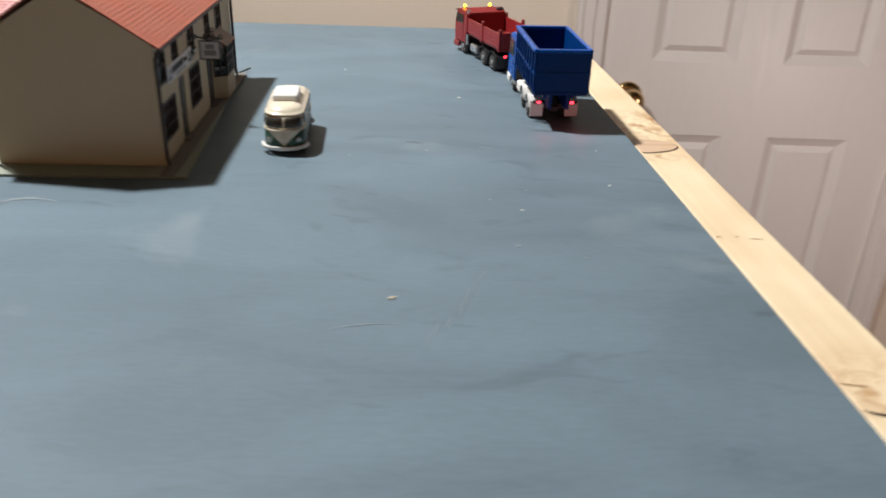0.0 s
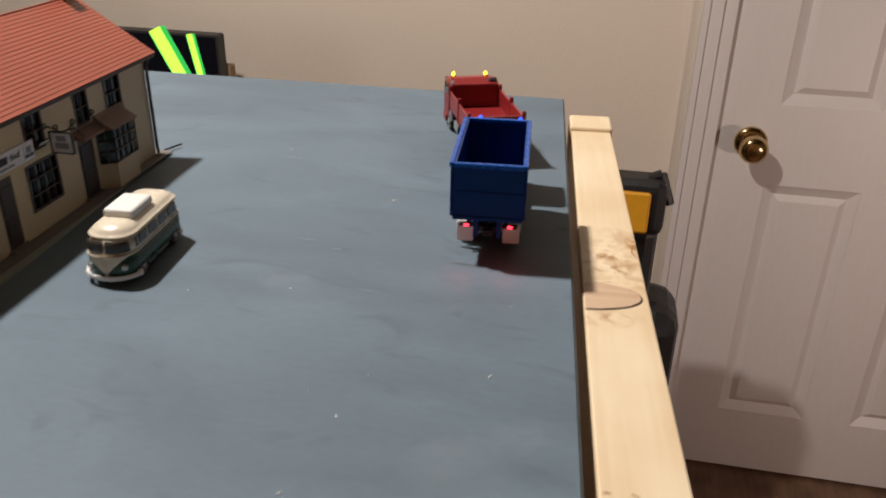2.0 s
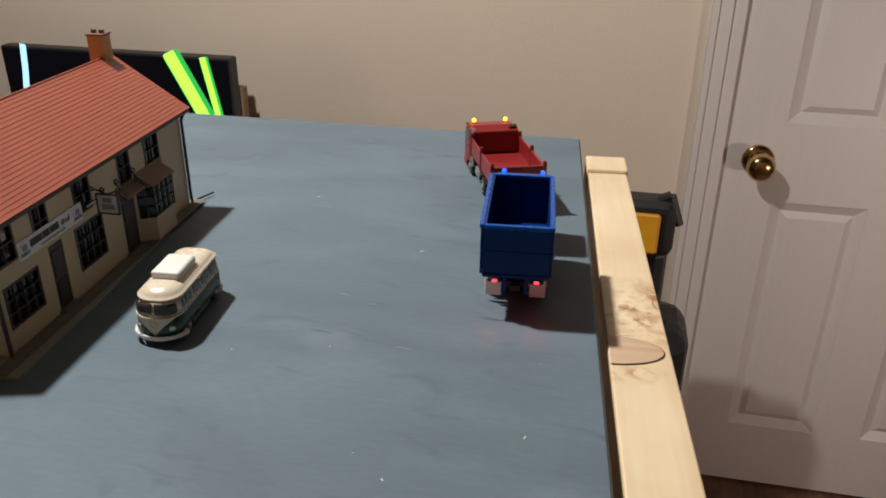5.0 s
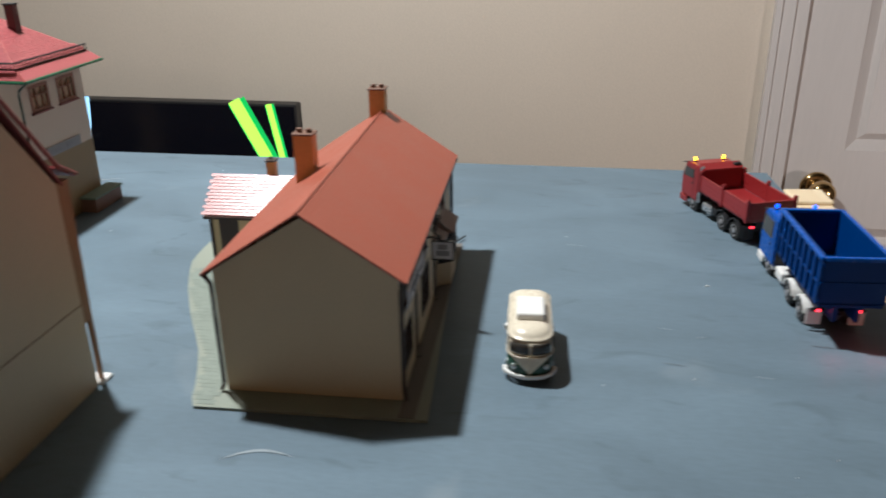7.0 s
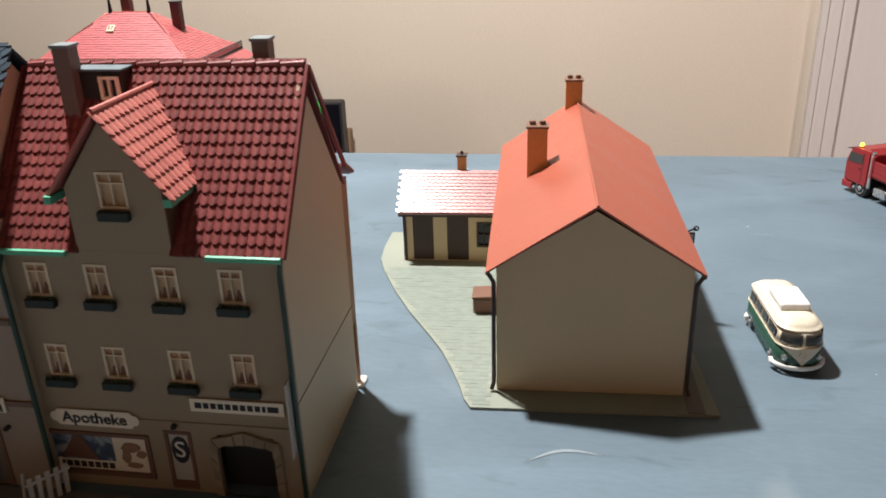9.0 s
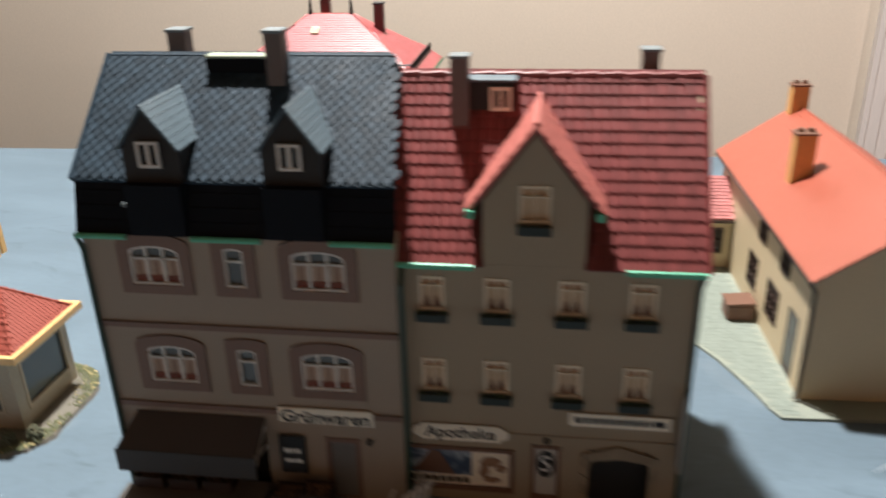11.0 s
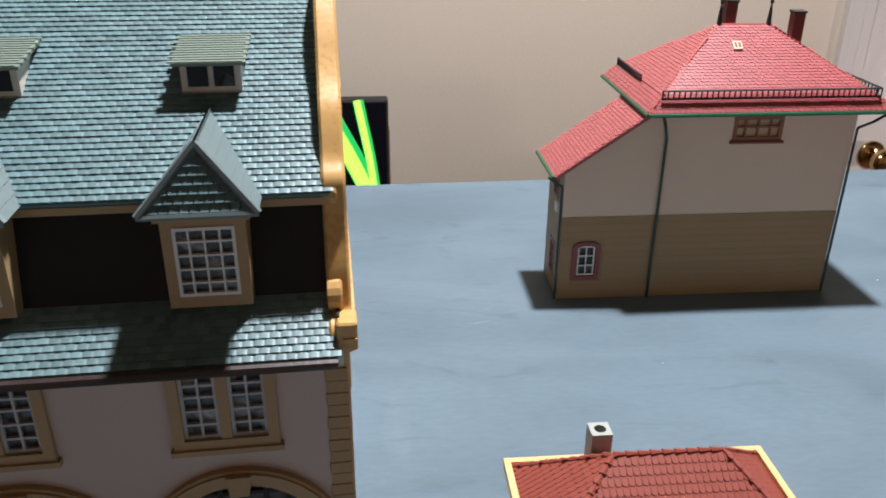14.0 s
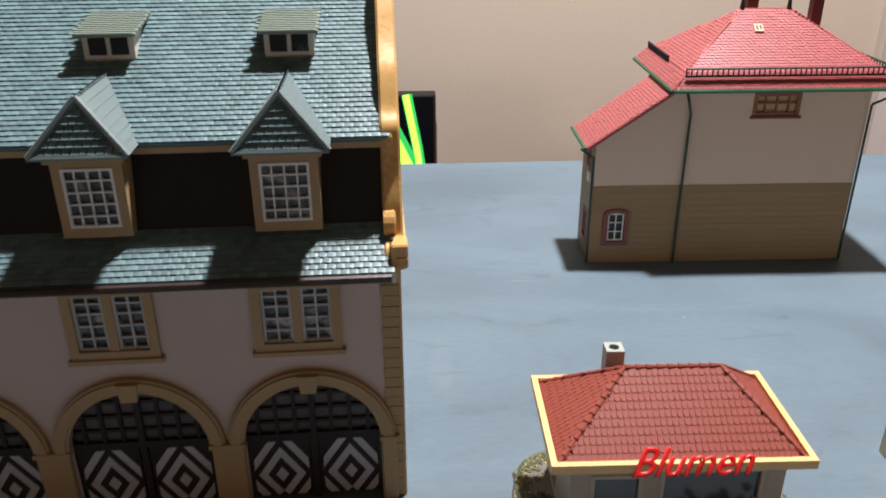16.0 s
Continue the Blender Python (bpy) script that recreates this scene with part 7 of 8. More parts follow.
def roofline(u):
    x = abs(u - half)
    for (x0, z0), (x1, z1) in zip(curve, curve[1:]):
        if min(x0, x1) <= x <= max(x0, x1) and abs(x0 - x1) > 1e-9:
            return z0 + (z1 - z0) * (x - x0) / (x1 - x0)
    return EZ + 0.0125


grid = sorted({*us, 0.0006, D - 0.0006, *[D * k / 48 for k in range(1, 48)]})
for a, b in zip(grid, grid[1:]):
    mu = (a + b) / 2
    hs = [h for h in gw if h[2] > EZ and h[0] - 1e-6 <= a and b <= h[1] + 1e-6]
    za, zb = roofline(a), roofline(b)
    if hs:
        prism(gb, [(a, EZ + 0.002), (b, EZ + 0.002), (b, hs[0][2]), (a, hs[0][2])], 0, 0.0014, G)
        prism(gb, [(a, hs[0][3]), (b, hs[0][3]), (b, zb), (a, za)], 0, 0.0014, G)
    else:
        prism(gb, [(a, EZ + 0.002), (b, EZ + 0.002), (b, zb), (a, za)], 0, 0.0014, G)
bmesh.ops.remove_doubles(gb, verts=gb.verts, dist=1e-6)
part("gable_wall", gb, "fs_gable", fs, "pale blue rendered gable wall")
for h in gw:
    u0, u1, z0, z1 = h
    bm = bmesh.new()
    ring_prism(bm, [(u0 - 0.0022, z0 - 0.0022), (u1 + 0.0022, z0 - 0.0022), (u1 + 0.0022, z1 + 0.0022), (u0 - 0.0022, z1 + 0.0022)], [(u0, z0), (u1, z0), (u1, z1), (u0, z1)], -0.0012, 0.0, G)
    box(bm, u0 - 0.0030, u1 + 0.0030, -0.0018, 0, z0 - 0.0036, z0 - 0.0022, G)
    part("window_surround", bm, "fs_ochre", fs, "ochre window surround")
    window(fs, G, *h, 2, 4, "white", "hazy", fw=0.0009, bar=0.0006)
bm = bmesh.new()
ring_prism(bm, arch(dr[0] - 0.003, dr[1] + 0.003, 0, dr[3] + 0.003, 0.010, 12), arch(dr[0], dr[1], 0, dr[3] + 0.0001, 0.009, 12), -0.0030, 0.0, G)
da = part("side_doorway", bm, "fs_ochre", fs)
part("side_door", solid((dr[0], dr[1], 0.0006, 0.0012, 0, dr[3]), m=G), "brown", da)
bm = bmesh.new()
for z, d in ((EZ + 0.0005, -0.0016), (EZ + 0.0028, -0.0028), (EZ + 0.0046, -0.0040)):
    box(bm, -0.003, D + 0.003, d, 0, z, z + 0.0022, G)
part("cornice", bm, "fs_ochre", fs, "ochre cornice across the gable")
# coping: a thick rolled edge that follows the gable
cop = bmesh.new()
path = [(half - x, z) for x, z in curve] + [(half + x, z) for x, z in curve[-2::-1]]
fine = []
for (a, za), (b, zb) in zip(path, path[1:]):
    for k in range(3):
        fine.append((a + (b - a) * k / 3, za + (zb - za) * k / 3))
fine.append(path[-1])
smooth_path = [fine[0]] + [((fine[k - 1][0] + fine[k][0] * 2 + fine[k + 1][0]) / 4, (fine[k - 1][1] + fine[k][1] * 2 + fine[k + 1][1]) / 4) for k in range(1, len(fine) - 1)] + [fine[-1]]
rings = []
for k, (u, z) in enumerate(smooth_path):
    u1, z1 = smooth_path[max(0, k - 1)]
    u2, z2 = smooth_path[min(len(smooth_path) - 1, k + 1)]
    t = Vector((u2 - u1, 0, z2 - z1)).normalized()
    nrm = Vector((-t.z, 0, t.x))
    ring = []
    for dd, off in ((-0.0030, -0.0020), (-0.0030, 0.0004), (-0.0022, 0.0013), (0.0030, 0.0013), (0.0038, 0.0004), (0.0038, -0.0020)):
        p = Vector((u, dd, z)) + nrm * off
        ring.append(cop.verts.new(G @ p))
    rings.append(ring)
for p, q in zip(rings, rings[1:]):
    for k in range(6):
        cop.faces.new((p[k], p[(k + 1) % 6], q[(k + 1) % 6], q[k]))
for f in cop.faces:
    f.smooth = True
for p, q in zip(rings, rings[1:]):
    for k in range(6):
        cop.edges.get((p[k], q[k])).smooth = False
cop.faces.new(rings[0])
cop.faces.new(rings[-1])
part("gable_coping", cop, "fs_ochre", fs, "thick curved ochre coping")
for u, z, r in ((half - 0.0640, 0.1110, 1.25), (half + 0.0640, 0.1110, 1.25), (half - 0.0560, 0.1385, 0.95), (half + 0.0560, 0.1385, 0.95)):
    bm = bmesh.new()
    turned(bm, [(0.0044 * r, -0.0036), (0.0046 * r, 0.0), (0.0040 * r, 0.0006), (0.0026 * r, 0.0002), (0.0024 * r, 0.0010), (0.0010 * r, 0.0014)], G @ pose(u, 0, z, 90, 0, 0), 18)
    part("volute", bm, "fs_ochre", fs)
for u in (0.0015, D - 0.0015):
    bm = soft_box(u - 0.0040, u + 0.0040, -0.0042, 0.0016, EZ + 0.0025, EZ + 0.0115, 0.0006, G)
    part("gable_foot", bm, "fs_ochre", fs)
bm = bmesh.new()
ring_prism(bm, arch(half - 0.0078, half + 0.0078, 0.1545, 0.1725, 0.0078, 12), arch(half - 0.0048, half + 0.0048, 0.1575, 0.1695, 0.0048, 12), -0.0026, -0.0001, G)
ov = part("attic_window_surround", bm, "fs_ochre", fs, "round-headed ochre attic window surround")
bm = bmesh.new()
prism(bm, arch(half - 0.0050, half + 0.0050, 0.1573, 0.1697, 0.0050, 12), -0.0008, -0.0002, G)
part("attic_pane", bm, "grey_pane", ov)
part("attic_sill", soft_box(half - 0.0085, half + 0.0085, -0.0036, -0.0027, 0.1540, 0.1562, 0.0003, G), "fs_ochre", ov)
for u in (0.0, D - 0.0042):
    part("gable_pilaster", solid((u, u + 0.0042, -0.0016, -0.0001, 0, EZ), m=G), "fs_ochre", fs)
# roof: tiled skirt, steep dark face, tiled upper slope
S0, S1 = Vector((0, -0.0065, EZ + 0.0030)), Vector((0, 0.0115, EZ + 0.0145))
K1 = Vector((0, 0.0200, EZ + 0.0465))
U0, U1 = Vector((0, 0.0145, EZ + 0.0435)), Vector((0, 0.0960, EZ + 0.0935))
x0, x1 = -LEN - 0.002, -0.0016
bm = bmesh.new()
slope(bm, [(x0, S0.y, S0.z), (x1, S0.y, S0.z), (x1, S1.y, S1.z), (x0, S1.y, S1.z)])
skirt = part("skirt_roof", bm, "fs_tile", fs)
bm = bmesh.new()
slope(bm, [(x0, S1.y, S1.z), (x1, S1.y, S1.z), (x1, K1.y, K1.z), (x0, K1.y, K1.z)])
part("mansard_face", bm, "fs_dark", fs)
bm = bmesh.new()
slope(bm, [(x0, U0.y, U0.z), (x1, U0.y, U0.z), (x1, U1.y, U1.z), (x0, U1.y, U1.z)])
upper_roof = part("upper_roof", bm, "fs_tile", fs)
bm = bmesh.new()
slope(bm, [(x0, U1.y, U1.z - 0.0002), (x1, U1.y, U1.z - 0.0002), (x1, D + 0.006, EZ), (x0, D + 0.006, EZ)])
part("rear_roof", bm, "fs_tile", fs)
part("eave_board", solid((x0, x1, U0.y + 0.0004, U0.y + 0.0014, U0.z - 0.0034, U0.z - 0.0012)), "fs_sand", fs)
bm = bmesh.new()
rod(bm, (x0, S0.y - 0.0012, S0.z - 0.0010), (x1, S0.y - 0.0012, S0.z - 0.0010), 0.0015, 8)
part("gutter", bm, "fs_gutter", fs)
# added dark plate that stands in for the shade beside the coping
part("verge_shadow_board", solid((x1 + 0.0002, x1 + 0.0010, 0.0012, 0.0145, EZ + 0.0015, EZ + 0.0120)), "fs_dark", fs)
for c in centres:
    c = c - 0.0017
    fy, hw = 0.0066, 0.0112
    z0, z1, za = EZ + 0.0150, EZ + 0.0420, EZ + 0.0610
    dm = part("dormer", solid((c - hw, c - hw + 0.003, fy, 0.022, z0 - 0.0006, z1), (c + hw - 0.003, c + hw, fy, 0.022, z0 - 0.0006, z1), (c - hw + 0.003, c + hw - 0.003, fy, 0.022, z0 - 0.0006, z0 + 0.003), (c - hw + 0.003, c + hw - 0.003, fy, 0.022, z1 - 0.0035, z1), (c - hw + 0.003, c + hw - 0.003, fy + 0.0045, 0.022, z0 + 0.003, z1 - 0.0035)), "fs_sand", fs, "dormer with a hipped slate gable")
    window(dm, wallspace(0, fy, 0), c - hw + 0.003, c + hw - 0.003, z0 + 0.003, z1 - 0.0035, 4, 5, "white", "hazy", fw=0.0009, bar=0.00055)
    part("dormer_cornice", solid((c - hw - 0.0014, c + hw + 0.0014, fy - 0.0016, 0.022, z1 - 0.0014, z1 + 0.0002), (c - hw - 0.0028, c + hw + 0.0028, fy - 0.0032, 0.022, z1 + 0.0003, z1 + 0.0016)), "fs_sand", dm)
    foot_z = z1 + 0.0017
    hw2 = hw + 0.0042
    # front triangle of slates
    A0, B0, P0 = Vector((c - hw2, fy - 0.0042, foot_z)), Vector((c + hw2, fy - 0.0042, foot_z)), Vector((c, fy + 0.0030, za))
    bm = bmesh.new()
    slope(bm, [A0, B0, P0], 0.0008)
    df = part("dormer_front", bm, "fs_tile", dm)
    vv = P0 - (A0 + B0) / 2
    tiles(df, A0 + Vector((0, -0.0001, 0.0006)), (1, 0, 0), vv, [(0.0016, 0), (2 * hw2 - 0.0016, 0), (hw2, vv.length * 0.90)], 0.0026, 0.0024, flat_tile(0.0026, 0.0024, 0.0009, 0.00014), "fs_tile", "slate", 0.5, 40, jitter=0.00003)
    for s in (-1, 1):
        bm = bmesh.new()
        ft = Vector((c + s * hw2, fy - 0.0042, foot_z))
        slope(bm, [ft, P0, Vector((c, 0.0440, za)), Vector((c + s * hw2, 0.0200, foot_z))], 0.0009)
        laps = []
        for k in range(1, 7):
            p, q = ft.lerp(P0, k / 7), Vector((c + s * hw2, 0.0200, foot_z)).lerp(Vector((c, 0.0440, za)), k / 7)
            laps.append((p, q))
        sd = part("dormer_roof", bm, "fs_lead", dm)
        for p, q in laps:
            part("lap", pipe([p, q], 0.00025, 4), "fs_lead", sd)
        bm = bmesh.new()
        rod(bm, ft + Vector((0, -0.0006, 0)), P0 + Vector((0, -0.0006, 0)), 0.0011, 6)
        rod(bm, P0, (c, 0.0440, za), 0.0006, 6)
        if s > 0:
            rod(bm, A0 + Vector((0, -0.0006, 0)), B0 + Vector((0, -0.0006, 0)), 0.0009, 6)
        part("dormer_verge", bm, "fs_lead", sd)
# small shed dormers
runU = (U1 - U0)
slope_at = lambda y: U0.z + runU.z * (y - U0.y) / runU.y
for c in [x - 0.0010 for x in centres]:
    y0 = 0.0480
    zb = slope_at(y0)
    body = bmesh.new()
    h0, w0 = 0.0098, 0.0088
    hexa(body, [(c - w0, y0, zb - 0.001), (c + w0, y0, zb - 0.001), (c + w0, y0 + 0.016, slope_at(y0 + 0.016) - 0.001), (c - w0, y0 + 0.016, slope_at(y0 + 0.016) - 0.001), (c - w0, y0, zb + h0), (c + w0, y0, zb + h0), (c + w0, y0 + 0.016, slope_at(y0 + 0.016) + 0.001), (c - w0, y0 + 0.016, slope_at(y0 + 0.016) + 0.001)])
    sd = part("shed_dormer", body, "white_old", fs, "small shed dormer with two dark panes")
    for a, b in ((c - w0 + 0.002, c - 0.0008), (c + 0.0008, c + w0 - 0.002)):
        part("pane", solid((a, b, y0 - 0.0003, y0 - 0.0001, zb + 0.0022, zb + h0 - 0.0016)), "dark_glass", sd)
    bm = bmesh.new()
    slope(bm, [(c - w0 - 0.0018, y0 - 0.0035, zb + h0 + 0.0001), (c + w0 + 0.0018, y0 - 0.0035, zb + h0 + 0.0001), (c + w0 + 0.0018, y0 + 0.0205, slope_at(y0 + 0.0205) + 0.0012), (c - w0 - 0.0018, y0 + 0.0205, slope_at(y0 + 0.0205) + 0.0012)], 0.0010)
    shed = part("shed_roof", bm, "fs_olive", sd)
    tiles(shed, (c - w0 - 0.0018, y0 - 0.0035, zb + h0 + 0.0003), (1, 0, 0), (0, 0.0240, slope_at(y0 + 0.0205) + 0.0011 - zb - h0), [(0, 0), (2 * w0 + 0.0036, 0), (2 * w0 + 0.0036, 0.0240), (0, 0.0240)], 0.0024, 0.0020, roll_tile(0.0024, 0.0020, 0.00008), "fs_olive", "roof_tile", 0.5, 60, jitter=0.00003)
chimney(fs, -0.1560, 0.060, EZ + 0.075, EZ + 0.108, 0.012, 0.010, "cream_frame", "cream_frame")
near = lambda uu, vv: uu > LEN - 0.115 and vv < 0.048
tw, th = 0.0030, 0.0023
tiles(upper_roof, (x0, U0.y, U0.z + 0.0003), (1, 0, 0), runU, [(0, 0), (x1 - x0, 0), (x1 - x0, runU.length), (0, runU.length)], tw, th, roll_tile(tw, th, 0.00026), "fs_tile", "roof_tile", 0.5, 300, near)
sk = S1 - S0
tiles(skirt, (x0, S0.y, S0.z + 0.0003), (1, 0, 0), sk, [(0, 0), (x1 - x0, 0), (x1 - x0, sk.length), (0, sk.length)], tw, th, roll_tile(tw, th, 0.00026), "fs_tile", "roof_tile", 0.5, 200, lambda uu, vv: uu > LEN - 0.155)

# ---- flower kiosk ----
kio = thing("flower_kiosk_model", -0.5752, 0.3765, T, "small model flower kiosk with hipped red tiled roof", "model house", "model houses")
hx, hy, ez = 0.0370, 0.0218, 0.0396
F = wallspace(0, -hy, 0)
Rk = wallspace(hx, -hy, 0, 90)
Lk = wallspace(-hx, hy, 0, -90)
front = [(-0.030, -0.012, 0.012, 0.034), (-0.006, 0.030, 0.010, 0.036)]
part("wall", pierced(-hx, hx, 0.002, ez, 0.0012, front, F), "kio_wall", kio)
part("wall", pierced(0.0012, 2 * hy - 0.0012, 0.002, ez, 0.0012, [(0.006, 0.040, 0.009, 0.034)], Rk), "kio_wall", kio)
part("wall", pierced(0.0012, 2 * hy - 0.0012, 0.002, ez, 0.0012, [(0.008, 0.018, 0.004, 0.032)], Lk), "kio_wall", kio)
part("wall", solid((-hx, hx, hy - 0.0012, hy, 0.002, ez)), "kio_wall", kio)
for h in front:
    window(kio, F, *h, 1, 1, "kio_trim", "kio_glass", fw=0.0014)
window(kio, Rk, 0.006, 0.040, 0.009, 0.034, 1, 1, "kio_trim", "kio_glass", fw=0.0016)
part("door", solid((0.008, 0.018, 0.0004, 0.001, 0.004, 0.032), m=Lk), "brown_md", kio)
bm = bmesh.new()
random.seed(11)
for k in range(14):
    p = Vector((random.uniform(0.004, 0.027), hy * 0 + 0.004, random.uniform(0.013, 0.024)))
    turned(bm, [(0.0004, -0.0016), (0.0018, -0.0003), (0.0018, 0.0006), (0.0004, 0.0016)], F @ Matrix.Translation((p.x, -0.0004 - 0.0018, p.z)), 6)
part("flower_display", bm, "pink_flowers", kio)
part("counter", soft_box(-0.032, -0.010, -hy - 0.006, -hy - 0.0002, 0.0105, 0.0120, 0.0003), "white", kio)
# fascia and roof
ex, ey0, ey1 = 0.0447, -0.0268, 0.0268
bm = bmesh.new()
for a, b, c, d in ((-ex, ex, ey0, ey0 + 0.0022), (-ex, ex, ey1 - 0.0022, ey1), (-ex, -ex + 0.0022, ey0 + 0.0022, ey1 - 0.0022), (ex - 0.0022, ex, ey0 + 0.0022, ey1 - 0.0022)):
    box(bm, a, b, c, d, ez - 0.0005, ez + 0.0030)
box(bm, -ex + 0.0022, ex - 0.0022, ey0 + 0.0022, ey1 - 0.0022, ez - 0.0004, ez + 0.0006)
part("fascia", bm, "kio_edge", kio, "apricot fascia and gutter round the roof")
er = [(-ex + 0.0026, ey0 + 0.0026, ez + 0.0014), (ex - 0.0026, ey0 + 0.0026, ez + 0.0014), (ex - 0.0026, ey1 - 0.0026, ez + 0.0014), (-ex + 0.0026, ey1 - 0.0026, ez + 0.0014)]
ra, rb = (-0.0145, 0.0055, 0.0595), (0.0200, 0.0055, 0.0595)
faces = [(er[0], er[1], rb, ra), (er[1], er[2], rb), (er[2], er[3], ra, rb), (er[3], er[0], ra)]
bm = bmesh.new()
for f in faces:
    slope(bm, f, 0.0008)
kroof = part("roof", bm, "kio_tile", kio)
for n, f in enumerate(faces):
    p = [Vector(q) for q in f]
    u = (p[1] - p[0]).normalized()
    w = p[2] - p[1]
    v = (w - u * w.dot(u)).normalized()
    if u.cross(v).z < 0:
        v = -v
    poly = [((q - p[0]).dot(u), (q - p[0]).dot(v)) for q in p]
    tiles(kroof, p[0] + Vector((0, 0, 0.0002)), u, v, poly, 0.0021, 0.0031, round_tile(0.0021, 0.0031, 0.00026), "kio_tile", "roof_tile", 0.0, 200 if n == 0 else 45, jitter=0.00003)
bm = bmesh.new()
for a, b in ((er[0], ra), (er[1], rb), (er[2], rb), (er[3], ra), (ra, rb)):
    a, b = Vector(a), Vector(b)
    n = max(4, int((b - a).length / 0.0036))
    for k in range(n):
        rod(bm, a.lerp(b, k / n), a.lerp(b, (k + 1) / n) + Vector((0, 0, 0.0001)), 0.0012, 7, 0.0006)
part("hip_tiles", bm, "kio_tile", kroof)
cm = bmesh.new()
cx, cy, cw = -0.0165, 0.0150, 0.0033
sq = [(cx + cw * max(-1, min(1, 1.45 * math.cos(t))), cy + cw * max(-1, min(1, 1.45 * math.sin(t)))) for t in (math.pi / 12 * k for k in range(24))]
ring_prism(cm, sq, [(cx + 0.0019 * math.cos(t), cy + 0.0019 * math.sin(t)) for t in (math.pi / 12 * k for k in range(24))], -0.0622, -0.0490, Matrix(((1, 0, 0, 0), (0, 0, 1, 0), (0, -1, 0, 0), (0, 0, 0, 1))))
kc = part("chimney", cm, "kio_chim", kio, "grey square chimney with a round flue")
part("flue", solid((cx - 0.0020, cx + 0.0020, cy - 0.0020, cy + 0.0020, 0.0480, 0.0570)), "ink", kc)
letters("kiosk_sign", "Blumen", 0.0130, pose(0.0005, ey0 - 0.0012, ez + 0.0042, 52, 0, 0), "sign_red", kio, 0.0001, 0.55, 0.00062, "raised red script sign", width=0.0415, bold=-0.030)
# planted ground plate
bm = bmesh.new()
random.seed(7)
edge = [(math.copysign(abs(math.cos(t)) ** 0.55, math.cos(t)) * 0.0530, math.copysign(abs(math.sin(t)) ** 0.55, math.sin(t)) * 0.0400 - 0.004) for t in (2 * math.pi * k / 48 for k in range(48))]
edge = [(x * random.uniform(0.97, 1.03), y * random.uniform(0.97, 1.03)) for x, y in edge]
lo, hi = [bm.verts.new((x, y, 0)) for x, y in edge], [bm.verts.new((x * 0.985, y * 0.985, 0.0018)) for x, y in edge]
bm.faces.new(hi)
for k in range(48):
    bm.faces.new((lo[k], lo[(k + 1) % 48], hi[(k + 1) % 48], hi[k]))
gp = part("ground_plate", bm, "path_grit", kio, "grey-brown ground plate with scattered moss")
bm, bf = bmesh.new(), bmesh.new()
for k in range(2600):
    t, r = random.uniform(0, 2 * math.pi), 1.0 - abs(random.gauss(0.02, 0.07))
    x, y = math.copysign(abs(math.cos(t)) ** 0.55, math.cos(t)) * 0.0520 * r, math.copysign(abs(math.sin(t)) ** 0.55, math.sin(t)) * 0.0390 * r - 0.004
    if abs(x) < hx + 0.001 and abs(y) < hy + 0.001:
        continue
    s = random.uniform(0.0003, 0.0008)
    turned(bm if random.random() < 0.86 else bf, [(s * 0.3, -s * 0.4), (s, 0.0), (s * 0.7, s * 0.7), (0, s)], Matrix.Translation((x, y, 0.0018)) @ Matrix.Rotation(random.uniform(0, 3), 4, "Z"), 5)
tagged(part("moss", bm, "moss_lt", gp), kind="stuff")
tagged(part("flower_scatter", bf, "flowers", gp), kind="stuff")
for x, y, r in ((-0.0440, -0.0120, 0.0085), (0.0455, -0.0270, 0.0036), (0.036, -0.032, 0.0034)):
    bm = bmesh.new()
    for k in range(900 if r > 0.005 else 160):
        d = Vector((random.gauss(0, 1), random.gauss(0, 1), abs(random.gauss(0, 1)))).normalized() * r * random.uniform(0.65, 1.05)
        s = random.uniform(0.0003, 0.0008) if r > 0.005 else random.uniform(0.0005, 0.0011)
        turned(bm, [(s * 0.3, -s), (s, -s * 0.2), (s * 0.8, s * 0.5), (s * 0.1, s)], Matrix.Translation((x + d.x * 0.9, y + d.y, 0.0018 + d.z * 1.7)) @ Matrix.Rotation(random.uniform(0, 3), 4, (1, 1, 0)), 5)
    turned(bm, [(r * 0.5, 0.0), (r * 0.78, r * 0.5), (r * 0.66, r * 1.1), (r * 0.3, r * 1.5), (0.0, r * 1.55)], Matrix.Translation((x, y, 0.0018)), 12)
    part("bush", bm, "moss", kio, "rounded moss-green bush")


# ---- vehicles ----
def wheel(parent, x, y, r=0.0058, w=0.0042, dual=False):
    """Tyre with a dished rim; x is the outer face, on the left (negative) or right side."""
    s = 1 if x > 0 else -1
    m = Matrix.Translation((x, y, r)) @ Matrix.Rotation(radians(90 * s), 4, "Y")
    bm = bmesh.new()
    k = 1.9 if dual else 1.0
    turned(bm, [(r * 0.60, 0.0002), (r * 0.66, 0.0), (r * 0.93, -0.0002), (r, -0.0010), (r, -w * k + 0.0008), (r * 0.93, -w * k), (r * 0.6, -w * k)], m, 26)
    tyre = part("tyre", bm, "tyre", parent)
    bm = bmesh.new()
    turned(bm, [(r * 0.62, -0.0002), (r * 0.60, 0.00035), (r * 0.54, 0.0002), (r * 0.46, -0.0010), (r * 0.30, -0.0008), (r * 0.28, 0.0004), (r * 0.18, 0.0008), (0, 0.0009)], m, 22)
    part("rim", bm, "rim", tyre)
    bm = bmesh.new()
    for q in range(8):
        t = q * math.pi / 4
        turned(bm, [(r * 0.055, -0.0010), (r * 0.055, -0.0004)], m @ Matrix.Translation((r * 0.39 * math.cos(t), r * 0.39 * math.sin(t), 0)), 6)
    part("wheel_nuts", bm, "chassis", tyre)


